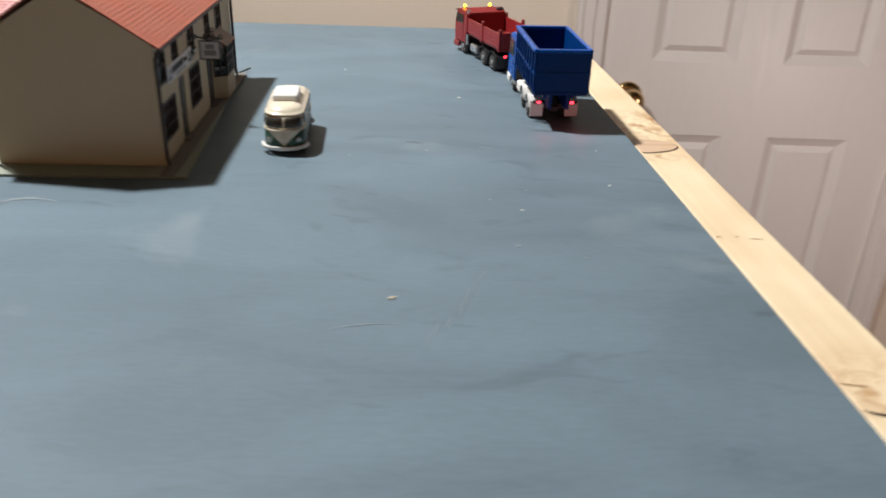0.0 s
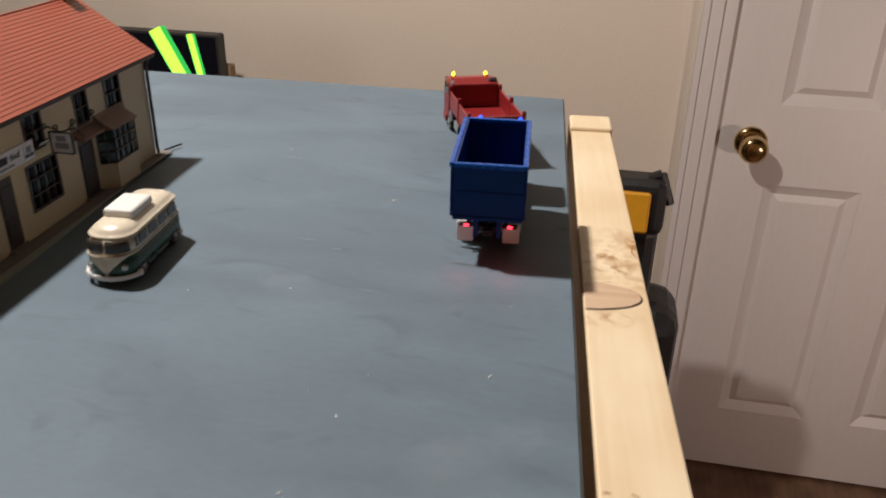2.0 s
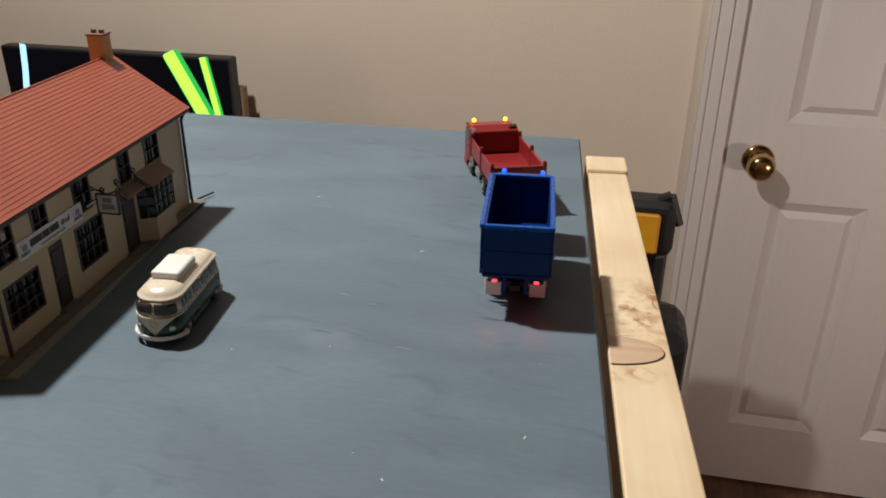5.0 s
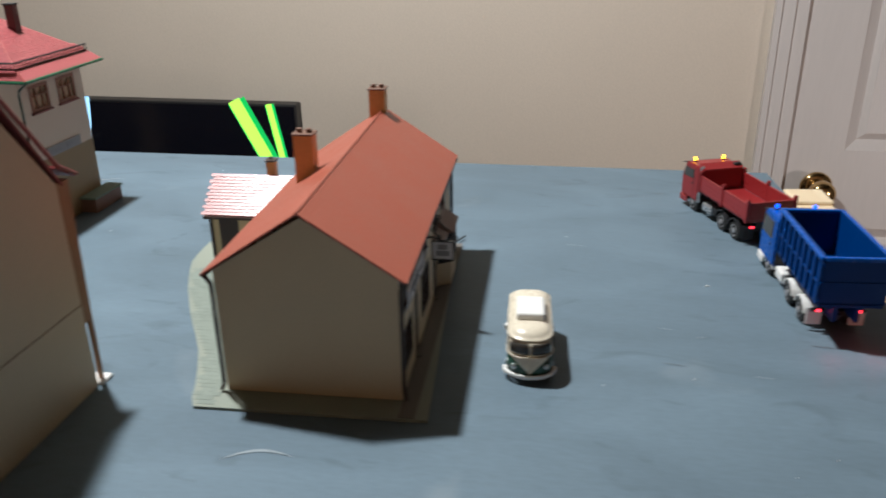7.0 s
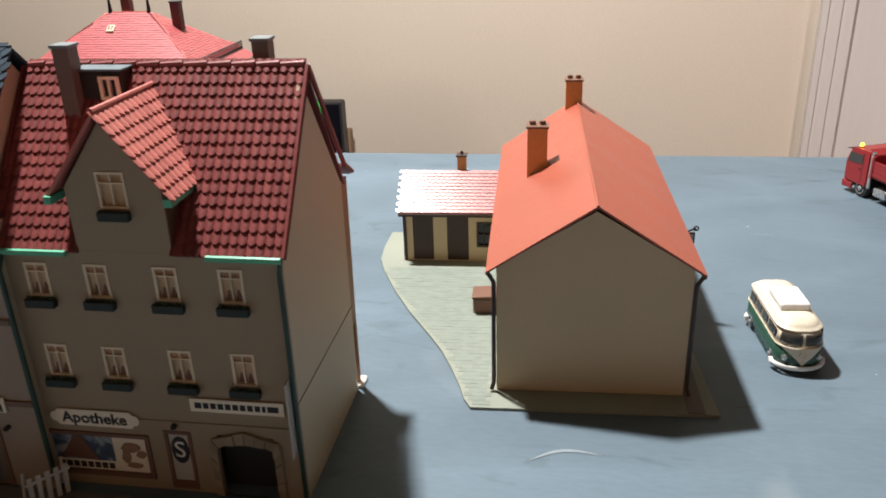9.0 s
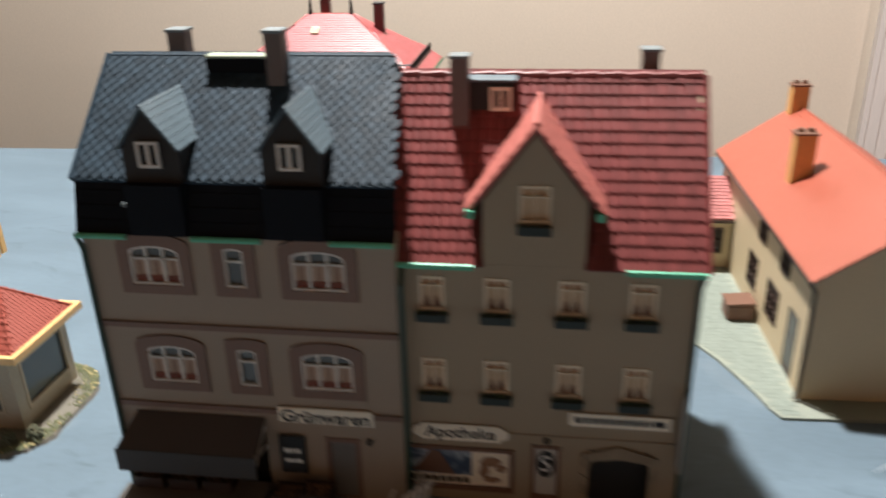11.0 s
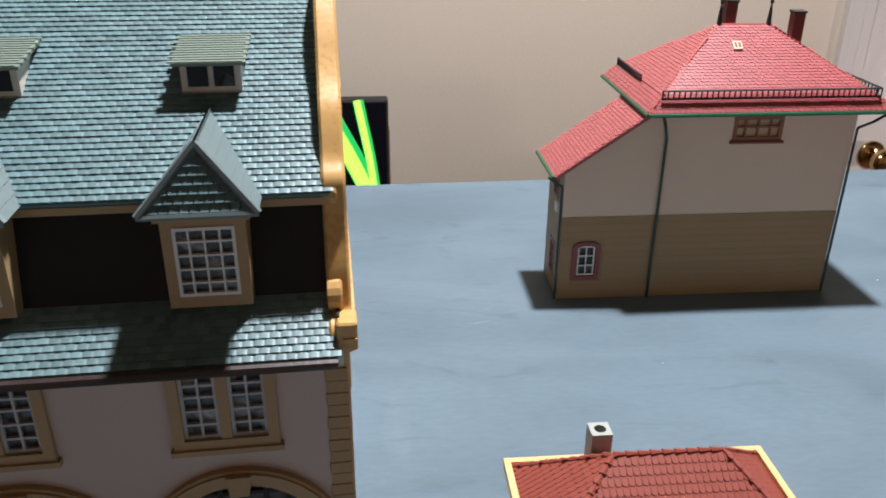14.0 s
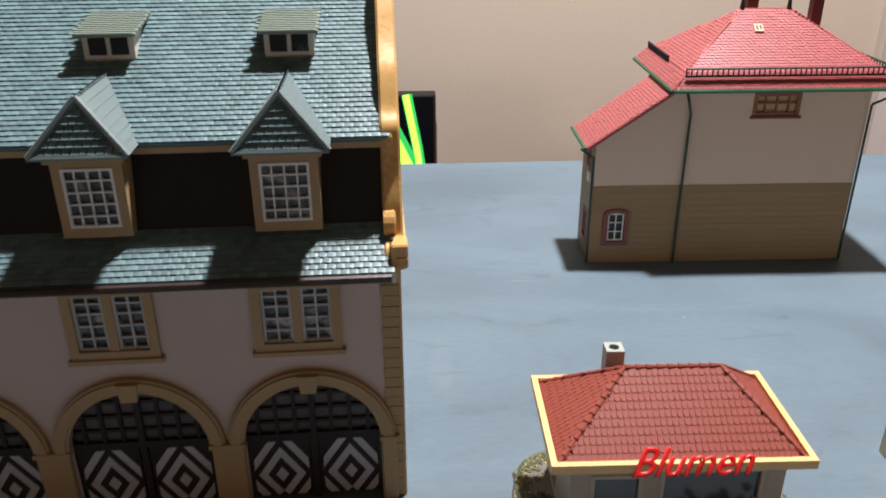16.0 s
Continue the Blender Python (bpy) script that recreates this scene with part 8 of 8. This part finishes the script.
def fender(parent, x0, x1, y, z, r, material, span=(5, 175)):
    bm = bmesh.new()
    n = 12
    a = [radians(span[0] + (span[1] - span[0]) * k / n) for k in range(n + 1)]
    for k in range(n):
        pts = [(y + q * math.cos(t), z + q * math.sin(t)) for q, t in ((r, a[k]), (r + 0.0007, a[k]), (r + 0.0007, a[k + 1]), (r, a[k + 1]))]
        hexa(bm, [(x0, p, q) for p, q in pts] + [(x1, p, q) for p, q in pts])
    bmesh.ops.remove_doubles(bm, verts=bm.verts, dist=1e-6)
    return part("mudguard", bm, material, parent)


def cab(parent, paint, y0, y1, z1, hw, bumper, beacon, lit):
    """A forward-control lorry cab: raked screen, side windows, visor, lamps, roof beacons."""
    zf = 0.0078
    bm = bmesh.new()
    prof = [(y0, zf), (y1, zf), (y1 + 0.0004, zf + 0.010), (y1 - 0.0006, zf + 0.0135), (y1 - 0.0030, z1 - 0.0012), (y1 - 0.0050, z1), (y0 + 0.001, z1), (y0, z1 - 0.001)]
    m = Matrix(((0, 1, 0, 0), (1, 0, 0, 0), (0, 0, 1, 0), (0, 0, 0, 1)))
    prism(bm, prof, -hw, hw, m)
    bmesh.ops.bevel(bm, geom=bm.edges[:], offset=0.0008, segments=2, affect="EDGES")
    body = part("cab", bm, paint, parent, smooth=False)
    bm = bmesh.new()
    q = [(y1 - 0.0008, zf + 0.0142), (y1 - 0.0029, z1 - 0.0022)]
    hexa(bm, [(-hw + 0.0014, q[0][0], q[0][1]), (hw - 0.0014, q[0][0], q[0][1]), (hw - 0.0014, q[0][0] + 0.0004, q[0][1]), (-hw + 0.0014, q[0][0] + 0.0004, q[0][1]), (-hw + 0.0018, q[1][0], q[1][1]), (hw - 0.0018, q[1][0], q[1][1]), (hw - 0.0018, q[1][0] + 0.0004, q[1][1]), (-hw + 0.0018, q[1][0] + 0.0004, q[1][1])])
    part("windscreen", bm, "cab_glass", body)
    for s in (-1, 1):
        bm = bmesh.new()
        prism(bm, [(y0 + 0.0060, zf + 0.0138), (y1 - 0.0018, zf + 0.0132), (y1 - 0.0036, z1 - 0.0032), (y0 + 0.0060, z1 - 0.0032)], s * (hw - 0.0002), s * (hw + 0.0003), m)
        part("side_window", bm, "cab_glass", body)
        part("headlamp", soft_box(s * (hw - 0.0030) - 0.0024, s * (hw - 0.0030) + 0.0024, y1 + 0.0009, y1 + 0.0016, 0.0052, 0.0072, 0.0003), "head_lamp", body)
        part("door_step", soft_box(s * (hw - 0.0003) - 0.0006, s * (hw - 0.0003) + 0.0008, y1 - 0.0085, y1 - 0.0020, 0.0035, 0.0072, 0.0003), bumper, body)
        part("door_handle", solid((s * (hw + 0.0001) - 0.0002, s * (hw + 0.0001) + 0.0003, y0 + 0.0065, y0 + 0.0085, zf + 0.0100, zf + 0.0107)), "chassis", body)
        part("door_seam", solid((s * (hw + 0.00005) - 0.0001, s * (hw + 0.00005) + 0.0001, y0 + 0.0052, y0 + 0.0055, zf + 0.002, z1 - 0.002)), "chassis", body)
        bm = bmesh.new()
        turned(bm, [(0.0014, 0), (0.0014, 0.0004), (0.0011, 0.0007)], Matrix.Translation((s * (hw - 0.0042), y1 - 0.0068, z1)), 10)
        bc = part("beacon_base", bm, "chassis", body)
        bm = bmesh.new()
        turned(bm, [(0.0011, 0.0007), (0.0011, 0.0020), (0.0006, 0.0027), (0.0001, 0.0028)], Matrix.Translation((s * (hw - 0.0042), y1 - 0.0068, z1)), 12)
        part("beacon", bm, beacon, bc, lit)
    part("bumper", soft_box(-hw - 0.0002, hw + 0.0002, y1 - 0.0030, y1 + 0.0010, 0.0030, zf - 0.0001, 0.0006), bumper, body)
    part("grille", solid(*[(-hw + 0.003, hw - 0.003, y1 + 0.0001, y1 + 0.0007, zf + 0.0018 + k * 0.0018, zf + 0.0028 + k * 0.0018) for k in range(4)]), "chassis", body)
    bm = bmesh.new()
    hexa(bm, [(-hw + 0.0004, y1 - 0.0036, z1 - 0.0015), (hw - 0.0004, y1 - 0.0036, z1 - 0.0015), (hw - 0.0004, y1 + 0.0010, z1 - 0.0026), (-hw + 0.0004, y1 + 0.0010, z1 - 0.0026), (-hw + 0.0004, y1 - 0.0036, z1 - 0.0007), (hw - 0.0004, y1 - 0.0036, z1 - 0.0007), (hw - 0.0004, y1 + 0.0011, z1 - 0.0021), (-hw + 0.0004, y1 + 0.0011, z1 - 0.0021)])
    part("sun_visor", bm, "chassis", body)
    part("rear_trim", solid((-hw + 0.001, hw - 0.001, y0 - 0.0006, y0 - 0.0001, zf + 0.001, z1 - 0.002)), "chassis", body)
    return body


def chassis(parent, y_front, rear_axles, front_axle, guard, tail=0.016):
    part("frame_rails", solid((-0.0052, -0.0036, tail, y_front - 0.004, 0.0072, 0.0100), (0.0036, 0.0052, tail, y_front - 0.004, 0.0072, 0.0100), (-0.0036, 0.0036, tail, tail + 0.0015, 0.0072, 0.0098), (-0.0036, 0.0036, 0.050, 0.056, 0.0060, 0.0098)), "chassis", parent)
    for y in rear_axles:
        part("axle", pipe([(-0.010, y, 0.0058), (0.010, y, 0.0058)], 0.0010, 6), "chassis", parent)
        for s in (-1, 1):
            wheel(parent, s * 0.0130, y, dual=True)
    part("axle", pipe([(-0.010, front_axle, 0.0058), (0.010, front_axle, 0.0058)], 0.0008, 6), "chassis", parent)
    for s in (-1, 1):
        wheel(parent, s * 0.0130, front_axle)
        fender(parent, s * 0.0085, s * 0.0138, front_axle, 0.0058, 0.0066, guard, (0, 180))
        part("fuel_tank", soft_box(s * 0.0092 - 0.0034, s * 0.0092 + 0.0034, front_axle - 0.0215, front_axle - 0.0105, 0.0042, 0.0098, 0.0010, seg=2), "white" if guard == "white" else "silver", parent)
        part("tool_box", soft_box(s * 0.0086 - 0.0028, s * 0.0086 + 0.0028, front_axle - 0.0275, front_axle - 0.0222, 0.0048, 0.0096, 0.0004), "chassis", parent)
        for y in rear_axles:
            fender(parent, s * 0.0052, s * 0.0138, y, 0.0058, 0.0067, guard, (12, 168))
        part("mud_flap", soft_box(s * 0.0098 - 0.0036, s * 0.0098 + 0.0036, tail - 0.0008, tail - 0.0001, 0.0030, 0.0118, 0.0002), guard, parent)
        lamp = part("tail_lamp", soft_box(s * 0.0092 - 0.0032, s * 0.0092 + 0.0032, tail - 0.0030, tail - 0.0012, 0.0106, 0.0124, 0.0004), "chassis", parent)
        part("tail_glow", soft_box(s * 0.0092 - 0.0011, s * 0.0092 + 0.0011, tail - 0.0035, tail - 0.0031, 0.0110, 0.0123, 0.0002), "red_lamp", lamp, "glowing red lamp")
    part("rear_coupling", soft_box(-0.0022, 0.0022, tail - 0.0022, tail, 0.0062, 0.0092, 0.0003), "chassis", parent)


# blue roll-off container lorry
blue = thing("blue_container_lorry", 0.1095, 0.5075, T, "blue model lorry with open container and lit red tail lamps", "toy lorry", "toy lorries", turn=4.9)
blue.scale = (1.14, 1.14, 1.14)
chassis(blue, 0.0917, (0.0224, 0.0404), 0.0754, "white", tail=0.0133)
cab(blue, "cab_blue", 0.0672, 0.0917, 0.0340, 0.0140, "white", "blue_lamp", "lit blue beacon")
bx0, bx1, cy0, cy1, cz0, cz1 = -0.0142, 0.0142, 0.0, 0.0610, 0.0186, 0.0425
t = 0.0011
bm = bmesh.new()
rings = [[bm.verts.new((x, y, z)) for x, y in ((bx0 + e, cy0 + e), (bx1 - e, cy0 + e), (bx1 - e, cy1 - e), (bx0 + e, cy1 - e))] for e, z in ((0, cz0), (0, cz1), (t, cz1), (t, cz0 + t))]
bm.faces.new(rings[0][::-1])
bm.faces.new(rings[3])
for p, q in zip(rings, rings[1:]):
    for k in range(4):
        bm.faces.new((p[k], p[(k + 1) % 4], q[(k + 1) % 4], q[k]))
con = part("container", bm, "truck_blue", blue, "open ribbed blue steel container")
for s in (-1, 1):
    for k in range(9):
        y = 0.0010 + k * 0.007375
        part("rib", soft_box(s * 0.0148 - 0.0006, s * 0.0148 + 0.0005, y - 0.0007, y + 0.0007, cz0 + 0.001, cz1 - 0.0016, 0.0002), "truck_blue", con)
    # brighter cab blue paints the lit rim onto the top rails
    part("top_rail", soft_box(s * 0.0147 - 0.0012, s * 0.0147 + 0.0007, cy0 - 0.0003, cy1 + 0.0003, cz1 - 0.0015, cz1 + 0.0004, 0.0003), "cab_blue", con)
    part("mid_rail", soft_box(s * 0.0147 - 0.0005, s * 0.0147 + 0.0003, cy0, cy1, cz0 + 0.0106, cz0 + 0.0114, 0.0002), "truck_blue", con)
    part("skid", solid((s * 0.0048 - 0.0009, s * 0.0048 + 0.0009, cy0 + 0.002, cy1 - 0.002, 0.0101, cz0 - 0.0001)), "truck_blue", con)
    bm = bmesh.new()
    turned(bm, [(0.0013, -0.001), (0.0013, 0.001)], pose(s * 0.0075, 0.004, cz0 - 0.0013, 0, 90, 0), 10)
    part("roller", bm, "truck_blue", con)
    part("hinge", solid(*[(s * 0.0146 - 0.0004, s * 0.0146 + 0.0006, -0.0007, 0.0, z, z + 0.0014) for z in (0.0205, 0.0295, 0.0385)]), "truck_blue", con)
part("top_rail", soft_box(-0.0138, 0.0138, cy0 - 0.0008, cy0 + 0.0012, cz1 - 0.0015, cz1 + 0.0004, 0.0003), "cab_blue", con)
part("top_rail", soft_box(-0.0138, 0.0138, cy1 - 0.0012, cy1 + 0.0008, cz1 - 0.0015, cz1 + 0.0004, 0.0003), "cab_blue", con)
part("rear_ribs", solid((-0.0138, 0.0138, -0.0004, 0.0, 0.0302, 0.0308), (-0.0138, 0.0138, -0.0005, 0.0, cz0, cz0 + 0.0014)), "truck_blue", con)
for s in (-1, 1):
    lamp = bulb("tail_light", 0, 0, 0, 0.0013, (1.0, 0.03, 0.05), 0.0022)
    lamp.matrix_basis = blue.matrix_basis @ Matrix.Translation((s * 0.0092, -0.0150, 0.0065))
lamp = bulb("beacon_light", 0, 0, 0, 0.0012, (0.08, 0.25, 1.0), 0.0012)
lamp.matrix_basis = blue.matrix_basis @ Matrix.Translation((0.0, 0.0849, 0.0395))

# red tipper lorry
red = thing("red_tipper_lorry", 0.0950, 0.6365, T, "dark red model tipper lorry with lit amber beacons", "toy lorry", "toy lorries", turn=21.5)
red.scale = (1.15, 1.15, 1.15)
chassis(red, 0.0800, (0.0143, 0.0291), 0.0648, "chassis", tail=0.0058)
cab(red, "truck_red", 0.0594, 0.0800, 0.0305, 0.0140, "truck_red", "amber_lamp", "lit amber beacon")
cy1, cz0, cz1 = 0.0557, 0.0157, 0.0270
bm = bmesh.new()
box(bm, bx0, bx1, 0.0, cy1, cz0, cz0 + 0.0012)
tub = part("tipper_floor", bm, "truck_red", red)
for s in (-1, 1):
    side_p = part("drop_side", soft_box(s * 0.0146 - 0.0006, s * 0.0146 + 0.0004, 0.0012, cy1 - 0.001, cz0 + 0.0013, cz1, 0.0002), "truck_red", tub)
    for z in (0.0184, 0.0212, 0.0240, 0.0264):
        part("side_ridge", soft_box(s * 0.0150 - 0.0003, s * 0.0150 + 0.0005, 0.0016, cy1 - 0.0014, z - 0.0005, z + 0.0005, 0.0002), "truck_red", side_p)
    for y in (0.0008, 0.0280, cy1 - 0.0008):
        post = part("stake", soft_box(s * 0.0148 - 0.0010, s * 0.0148 + 0.0010, y - 0.0010, y + 0.0010, cz0, cz1 + 0.0018, 0.0003), "truck_red", tub)
        bm = bmesh.new()
        turned(bm, [(0.0009, 0), (0.0013, 0.0006), (0.0009, 0.0012), (0.0002, 0.0014)], Matrix.Translation((s * 0.0148, y, cz1 + 0.0016)), 8)
        part("stake_cap", bm, "truck_red", post)
part("tailgate", soft_box(-0.0136, 0.0136, -0.0004, 0.0010, cz0 + 0.0013, cz1 + 0.0006, 0.0003), "truck_red", tub)
part("headboard", soft_box(-0.0136, 0.0136, cy1 - 0.0012, cy1 + 0.0002, cz0 + 0.0013, cz1 + 0.0030, 0.0003), "truck_red", tub)
bm = bmesh.new()
hexa(bm, [(-0.0136, cy1 - 0.001, cz1 + 0.0026), (0.0136, cy1 - 0.001, cz1 + 0.0026), (0.0136, cy1 + 0.0052, cz1 + 0.0050), (-0.0136, cy1 + 0.0052, cz1 + 0.0050), (-0.0136, cy1 - 0.001, cz1 + 0.0034), (0.0136, cy1 - 0.001, cz1 + 0.0034), (0.0136, cy1 + 0.0052, cz1 + 0.0058), (-0.0136, cy1 + 0.0052, cz1 + 0.0058)])
part("cab_guard", bm, "truck_red", tub)
part("subframe", solid((-0.0060, 0.0060, 0.004, cy1 - 0.002, 0.0101, cz0 - 0.0001)), "chassis", red)
stack = part("exhaust_stack", pipe([(-0.0132, 0.0578, 0.0080), (-0.0132, 0.0578, 0.0300), (-0.0132, 0.0566, 0.0316)], 0.0011, 10), "silver", red, "silver exhaust stack")
part("air_intake", soft_box(0.0080, 0.0135, 0.0565, 0.0592, 0.0140, 0.0330, 0.0008), "chassis", red)

# camper van
van = thing("camper_van", -0.0527, 0.5005, T, "small green and cream split-screen model camper van", "toy van", turn=184.7)
van.scale = (1.14, 1.14, 1.14)
VL, VW, NOSE, TAIL = 0.0490, 0.0098, 0.0078, 0.0042  # length, half width, front and rear corner radius


def hull(z0, z1, steps, hw, y0, y1, lean):
    """A ring stack with rounded corners; each step: height share, inset."""
    bm = bmesh.new()
    rows = []
    for f, inset in steps:
        z = z0 + (z1 - z0) * f
        w, a, b = hw - inset, y0 + inset * 0.9, y1 - inset - lean * max(0.0, z - 0.009)
        rf, rr = min(NOSE, w - 0.0008), min(TAIL, w - 0.0008)
        ring = []
        for cx, cy, rad, q in ((w - rf, b - rf, rf, 0), (-w + rf, b - rf, rf, 90), (-w + rr, a + rr, rr, 180), (w - rr, a + rr, rr, 270)):
            for k in range(7):
                t = radians(q + 15 * k)
                ring.append(bm.verts.new((cx + rad * math.cos(t), cy + rad * math.sin(t), z)))
        rows.append(ring)
    for p, q in zip(rows, rows[1:]):
        for k in range(len(p)):
            j = (k + 1) % len(p)
            bm.faces.new((p[k], p[j], q[j], q[k]))
    bm.faces.new(rows[0][::-1])
    bm.faces.new(rows[-1])
    return bm


def nose_y(x, z, lean, w=VW):
    """Where the rounded front stands at a width and a height."""
    b = VL - lean * max(0.0, z - 0.009)
    over = abs(x) - (w - NOSE)
    return b if over <= 0 else b - NOSE + math.sqrt(max(0.0, NOSE ** 2 - over ** 2))


def nose_panel(rows, lean, proud, thick=0.0006):
    """A panel that follows the front: rows of (height, from, to)."""
    bm = bmesh.new()
    n = 10
    grids = []
    for off in (proud, proud - thick):
        grids.append([[bm.verts.new((a + (b - a) * k / n, nose_y(a + (b - a) * k / n, z, lean) + off, z)) for k in range(n + 1)] for z, a, b in rows])
    top, low = grids
    for g in grids:
        for p, q in zip(g, g[1:]):
            for k in range(n):
                bm.faces.new((p[k], p[k + 1], q[k + 1], q[k]))
    rim = lambda g: g[0] + [row[-1] for row in g[1:-1]] + g[-1][::-1] + [row[0] for row in g[-2:0:-1]]
    a, b = rim(top), rim(low)
    for k in range(len(a)):
        j = (k + 1) % len(a)
        bm.faces.new((a[k], a[j], b[j], b[k]))
    return bm


part("lower_body", hull(0.0026, 0.0120, [(0, 0.0012), (0.12, 0.0003), (0.3, 0.0), (1, 0.0001)], VW, 0.0, VL, 0.06), "van_green", van, smooth=True)
upper = part("upper_body", hull(0.0121, 0.0188, [(0, 0.0001), (1, 0.0010)], VW, 0.0, VL, 0.16), "van_cream", van, smooth=True)
top = part("roof", hull(0.0189, 0.0226, [(0, 0.0010), (0.02, 0.0003), (0.10, 0.0003), (0.12, 0.0009), (0.45, 0.0015), (0.75, 0.0029), (0.92, 0.0048), (1, 0.0064)], VW, 0.0, VL - 0.0004, 0.16), "van_cream", van, smooth=True)
hatch = part("pop_top", soft_box(-0.0062, 0.0062, 0.0165, 0.0345, 0.0218, 0.0256, 0.0013, seg=3), "white", van, "white roof hatch")
part("front_panel", nose_panel([(0.0036 + 0.0090 * f, -0.0093 * max(f, 0.01) ** 1.45, 0.0093 * max(f, 0.01) ** 1.45) for f in (0.0, 0.1, 0.2, 0.32, 0.45, 0.58, 0.7, 0.82, 0.92, 1.0)], 0.06, 0.0003), "van_cream", van, "cream pointed front panel", smooth=True)
bm = bmesh.new()
turned(bm, [(0.0016, 0), (0.0016, 0.0005), (0.0011, 0.0005), (0.0011, 0.0001)], pose(0, VL + 0.0001, 0.0094, -90, 0, 0), 16)
part("emblem_ring", bm, "van_cream", van)
for s in (-1, 1):
    a, b = sorted((s * 0.0006, s * 0.0086))
    part("windscreen", nose_panel([(0.0136, a, b), (0.0150, a, b), (0.0165, a * 0.98, b * 0.98), (0.0180, a * 0.94, b * 0.94)], 0.205, 0.0006, 0.0005), "cab_glass", upper, smooth=True)
    for y, wide in ((0.0052, 0.0072), (0.0140, 0.0072), (0.0228, 0.0072), (0.0318, 0.0062), (0.0390, 0.0022)):
        part("side_window", soft_box(s * 0.0094 - 0.0003, s * 0.0094 + 0.0003, y, y + wide, 0.0136, 0.0178, 0.0002, m=I4), "cab_glass", upper)
    bm = bmesh.new()
    turned(bm, [(0.0013, 0), (0.0012, 0.0007), (0.0006, 0.0010), (0, 0.0010)], pose(s * 0.0068, nose_y(0.0068, 0.0076, 0.06), 0.0076, -90, 0, -s * 28), 14)
    part("headlamp", bm, "silver", van)
    for y in (0.0098, 0.0385):
        wheel(van, s * 0.0096, y, 0.0040, 0.0024)
    part("sill", soft_box(s * 0.0088 - 0.0008, s * 0.0088 + 0.0006, 0.0148, 0.0338, 0.0020, 0.0034, 0.0003), "van_green", van)
part("belt_line", hull(0.01195, 0.0124, [(0, -0.0002), (1, -0.0002)], VW, 0.0, VL, 0.08), "van_cream", van)
for y, sgn in ((0.0492, 1), (-0.0006, -1)):
    bm = bmesh.new()
    pts = [(0.0108 * math.sin(q), y + sgn * (0.0012 - 0.0088 * (1 - math.cos(q)))) for q in [radians(-82 + 164 * k / 14) for k in range(15)]]
    rings = [[bm.verts.new((a * (1 + 0.0009 * math.cos(q) / 0.0108), b + 0.0009 * sgn * math.cos(q) * 0.4, 0.0036 + 0.0011 * math.sin(q))) for q in [2 * math.pi * k / 8 for k in range(8)]] for a, b in pts]
    for p, q in zip(rings, rings[1:]):
        for k in range(8):
            bm.faces.new((p[k], p[(k + 1) % 8], q[(k + 1) % 8], q[k]))
    bm.faces.new(rings[0])
    bm.faces.new(rings[-1])
    part("bumper", bm, "white", van, smooth=True)
    for x in (-0.0105, 0.0105):
        bm = bmesh.new()
        turned(bm, [(0.0, -0.0014), (0.0009, -0.0011), (0.0010, 0.0011), (0.0, 0.0014)], Matrix.Translation((x, y - sgn * 0.0064, 0.0036)), 10)
        part("bumper_end", bm, "white", van)

# yard paving of the inn, and the tiles of its wing
u_, v_ = Vector((1, 0, 0)), Vector((0, 0.0245, 0.0192)).normalized()
tiles(wroof, (AX0 - 0.003, AY0 - 0.003, 0.0347), u_, v_, [(0, 0), (AX1 - AX0 + 0.003, 0), (AX1 - AX0 + 0.003, 0.0310), (0, 0.0310)], 0.0036, 0.0024, round_tile(0.0036, 0.0024, 0.0004), "wing_tile", "roof_tile", 0.5, 260)
yard = [(-0.0445, -0.013), (-0.0445, 0.134), (-0.1180, 0.134), (-0.1150, 0.127), (-0.1045, 0.102), (-0.0910, 0.074), (-0.0775, 0.050), (-0.0690, 0.033), (-0.0620, 0.016), (-0.0575, 0.003), (-0.0545, -0.008), (-0.0515, -0.013)]
tiles(ground, (0, 0, 0.00135), (1, 0, 0), (0, 1, 0), yard, 0.0042, 0.0034, paver(0.0042, 0.0034, 0.00014, 0.00004), "cobble", "paving_stone", 0.5, 300)
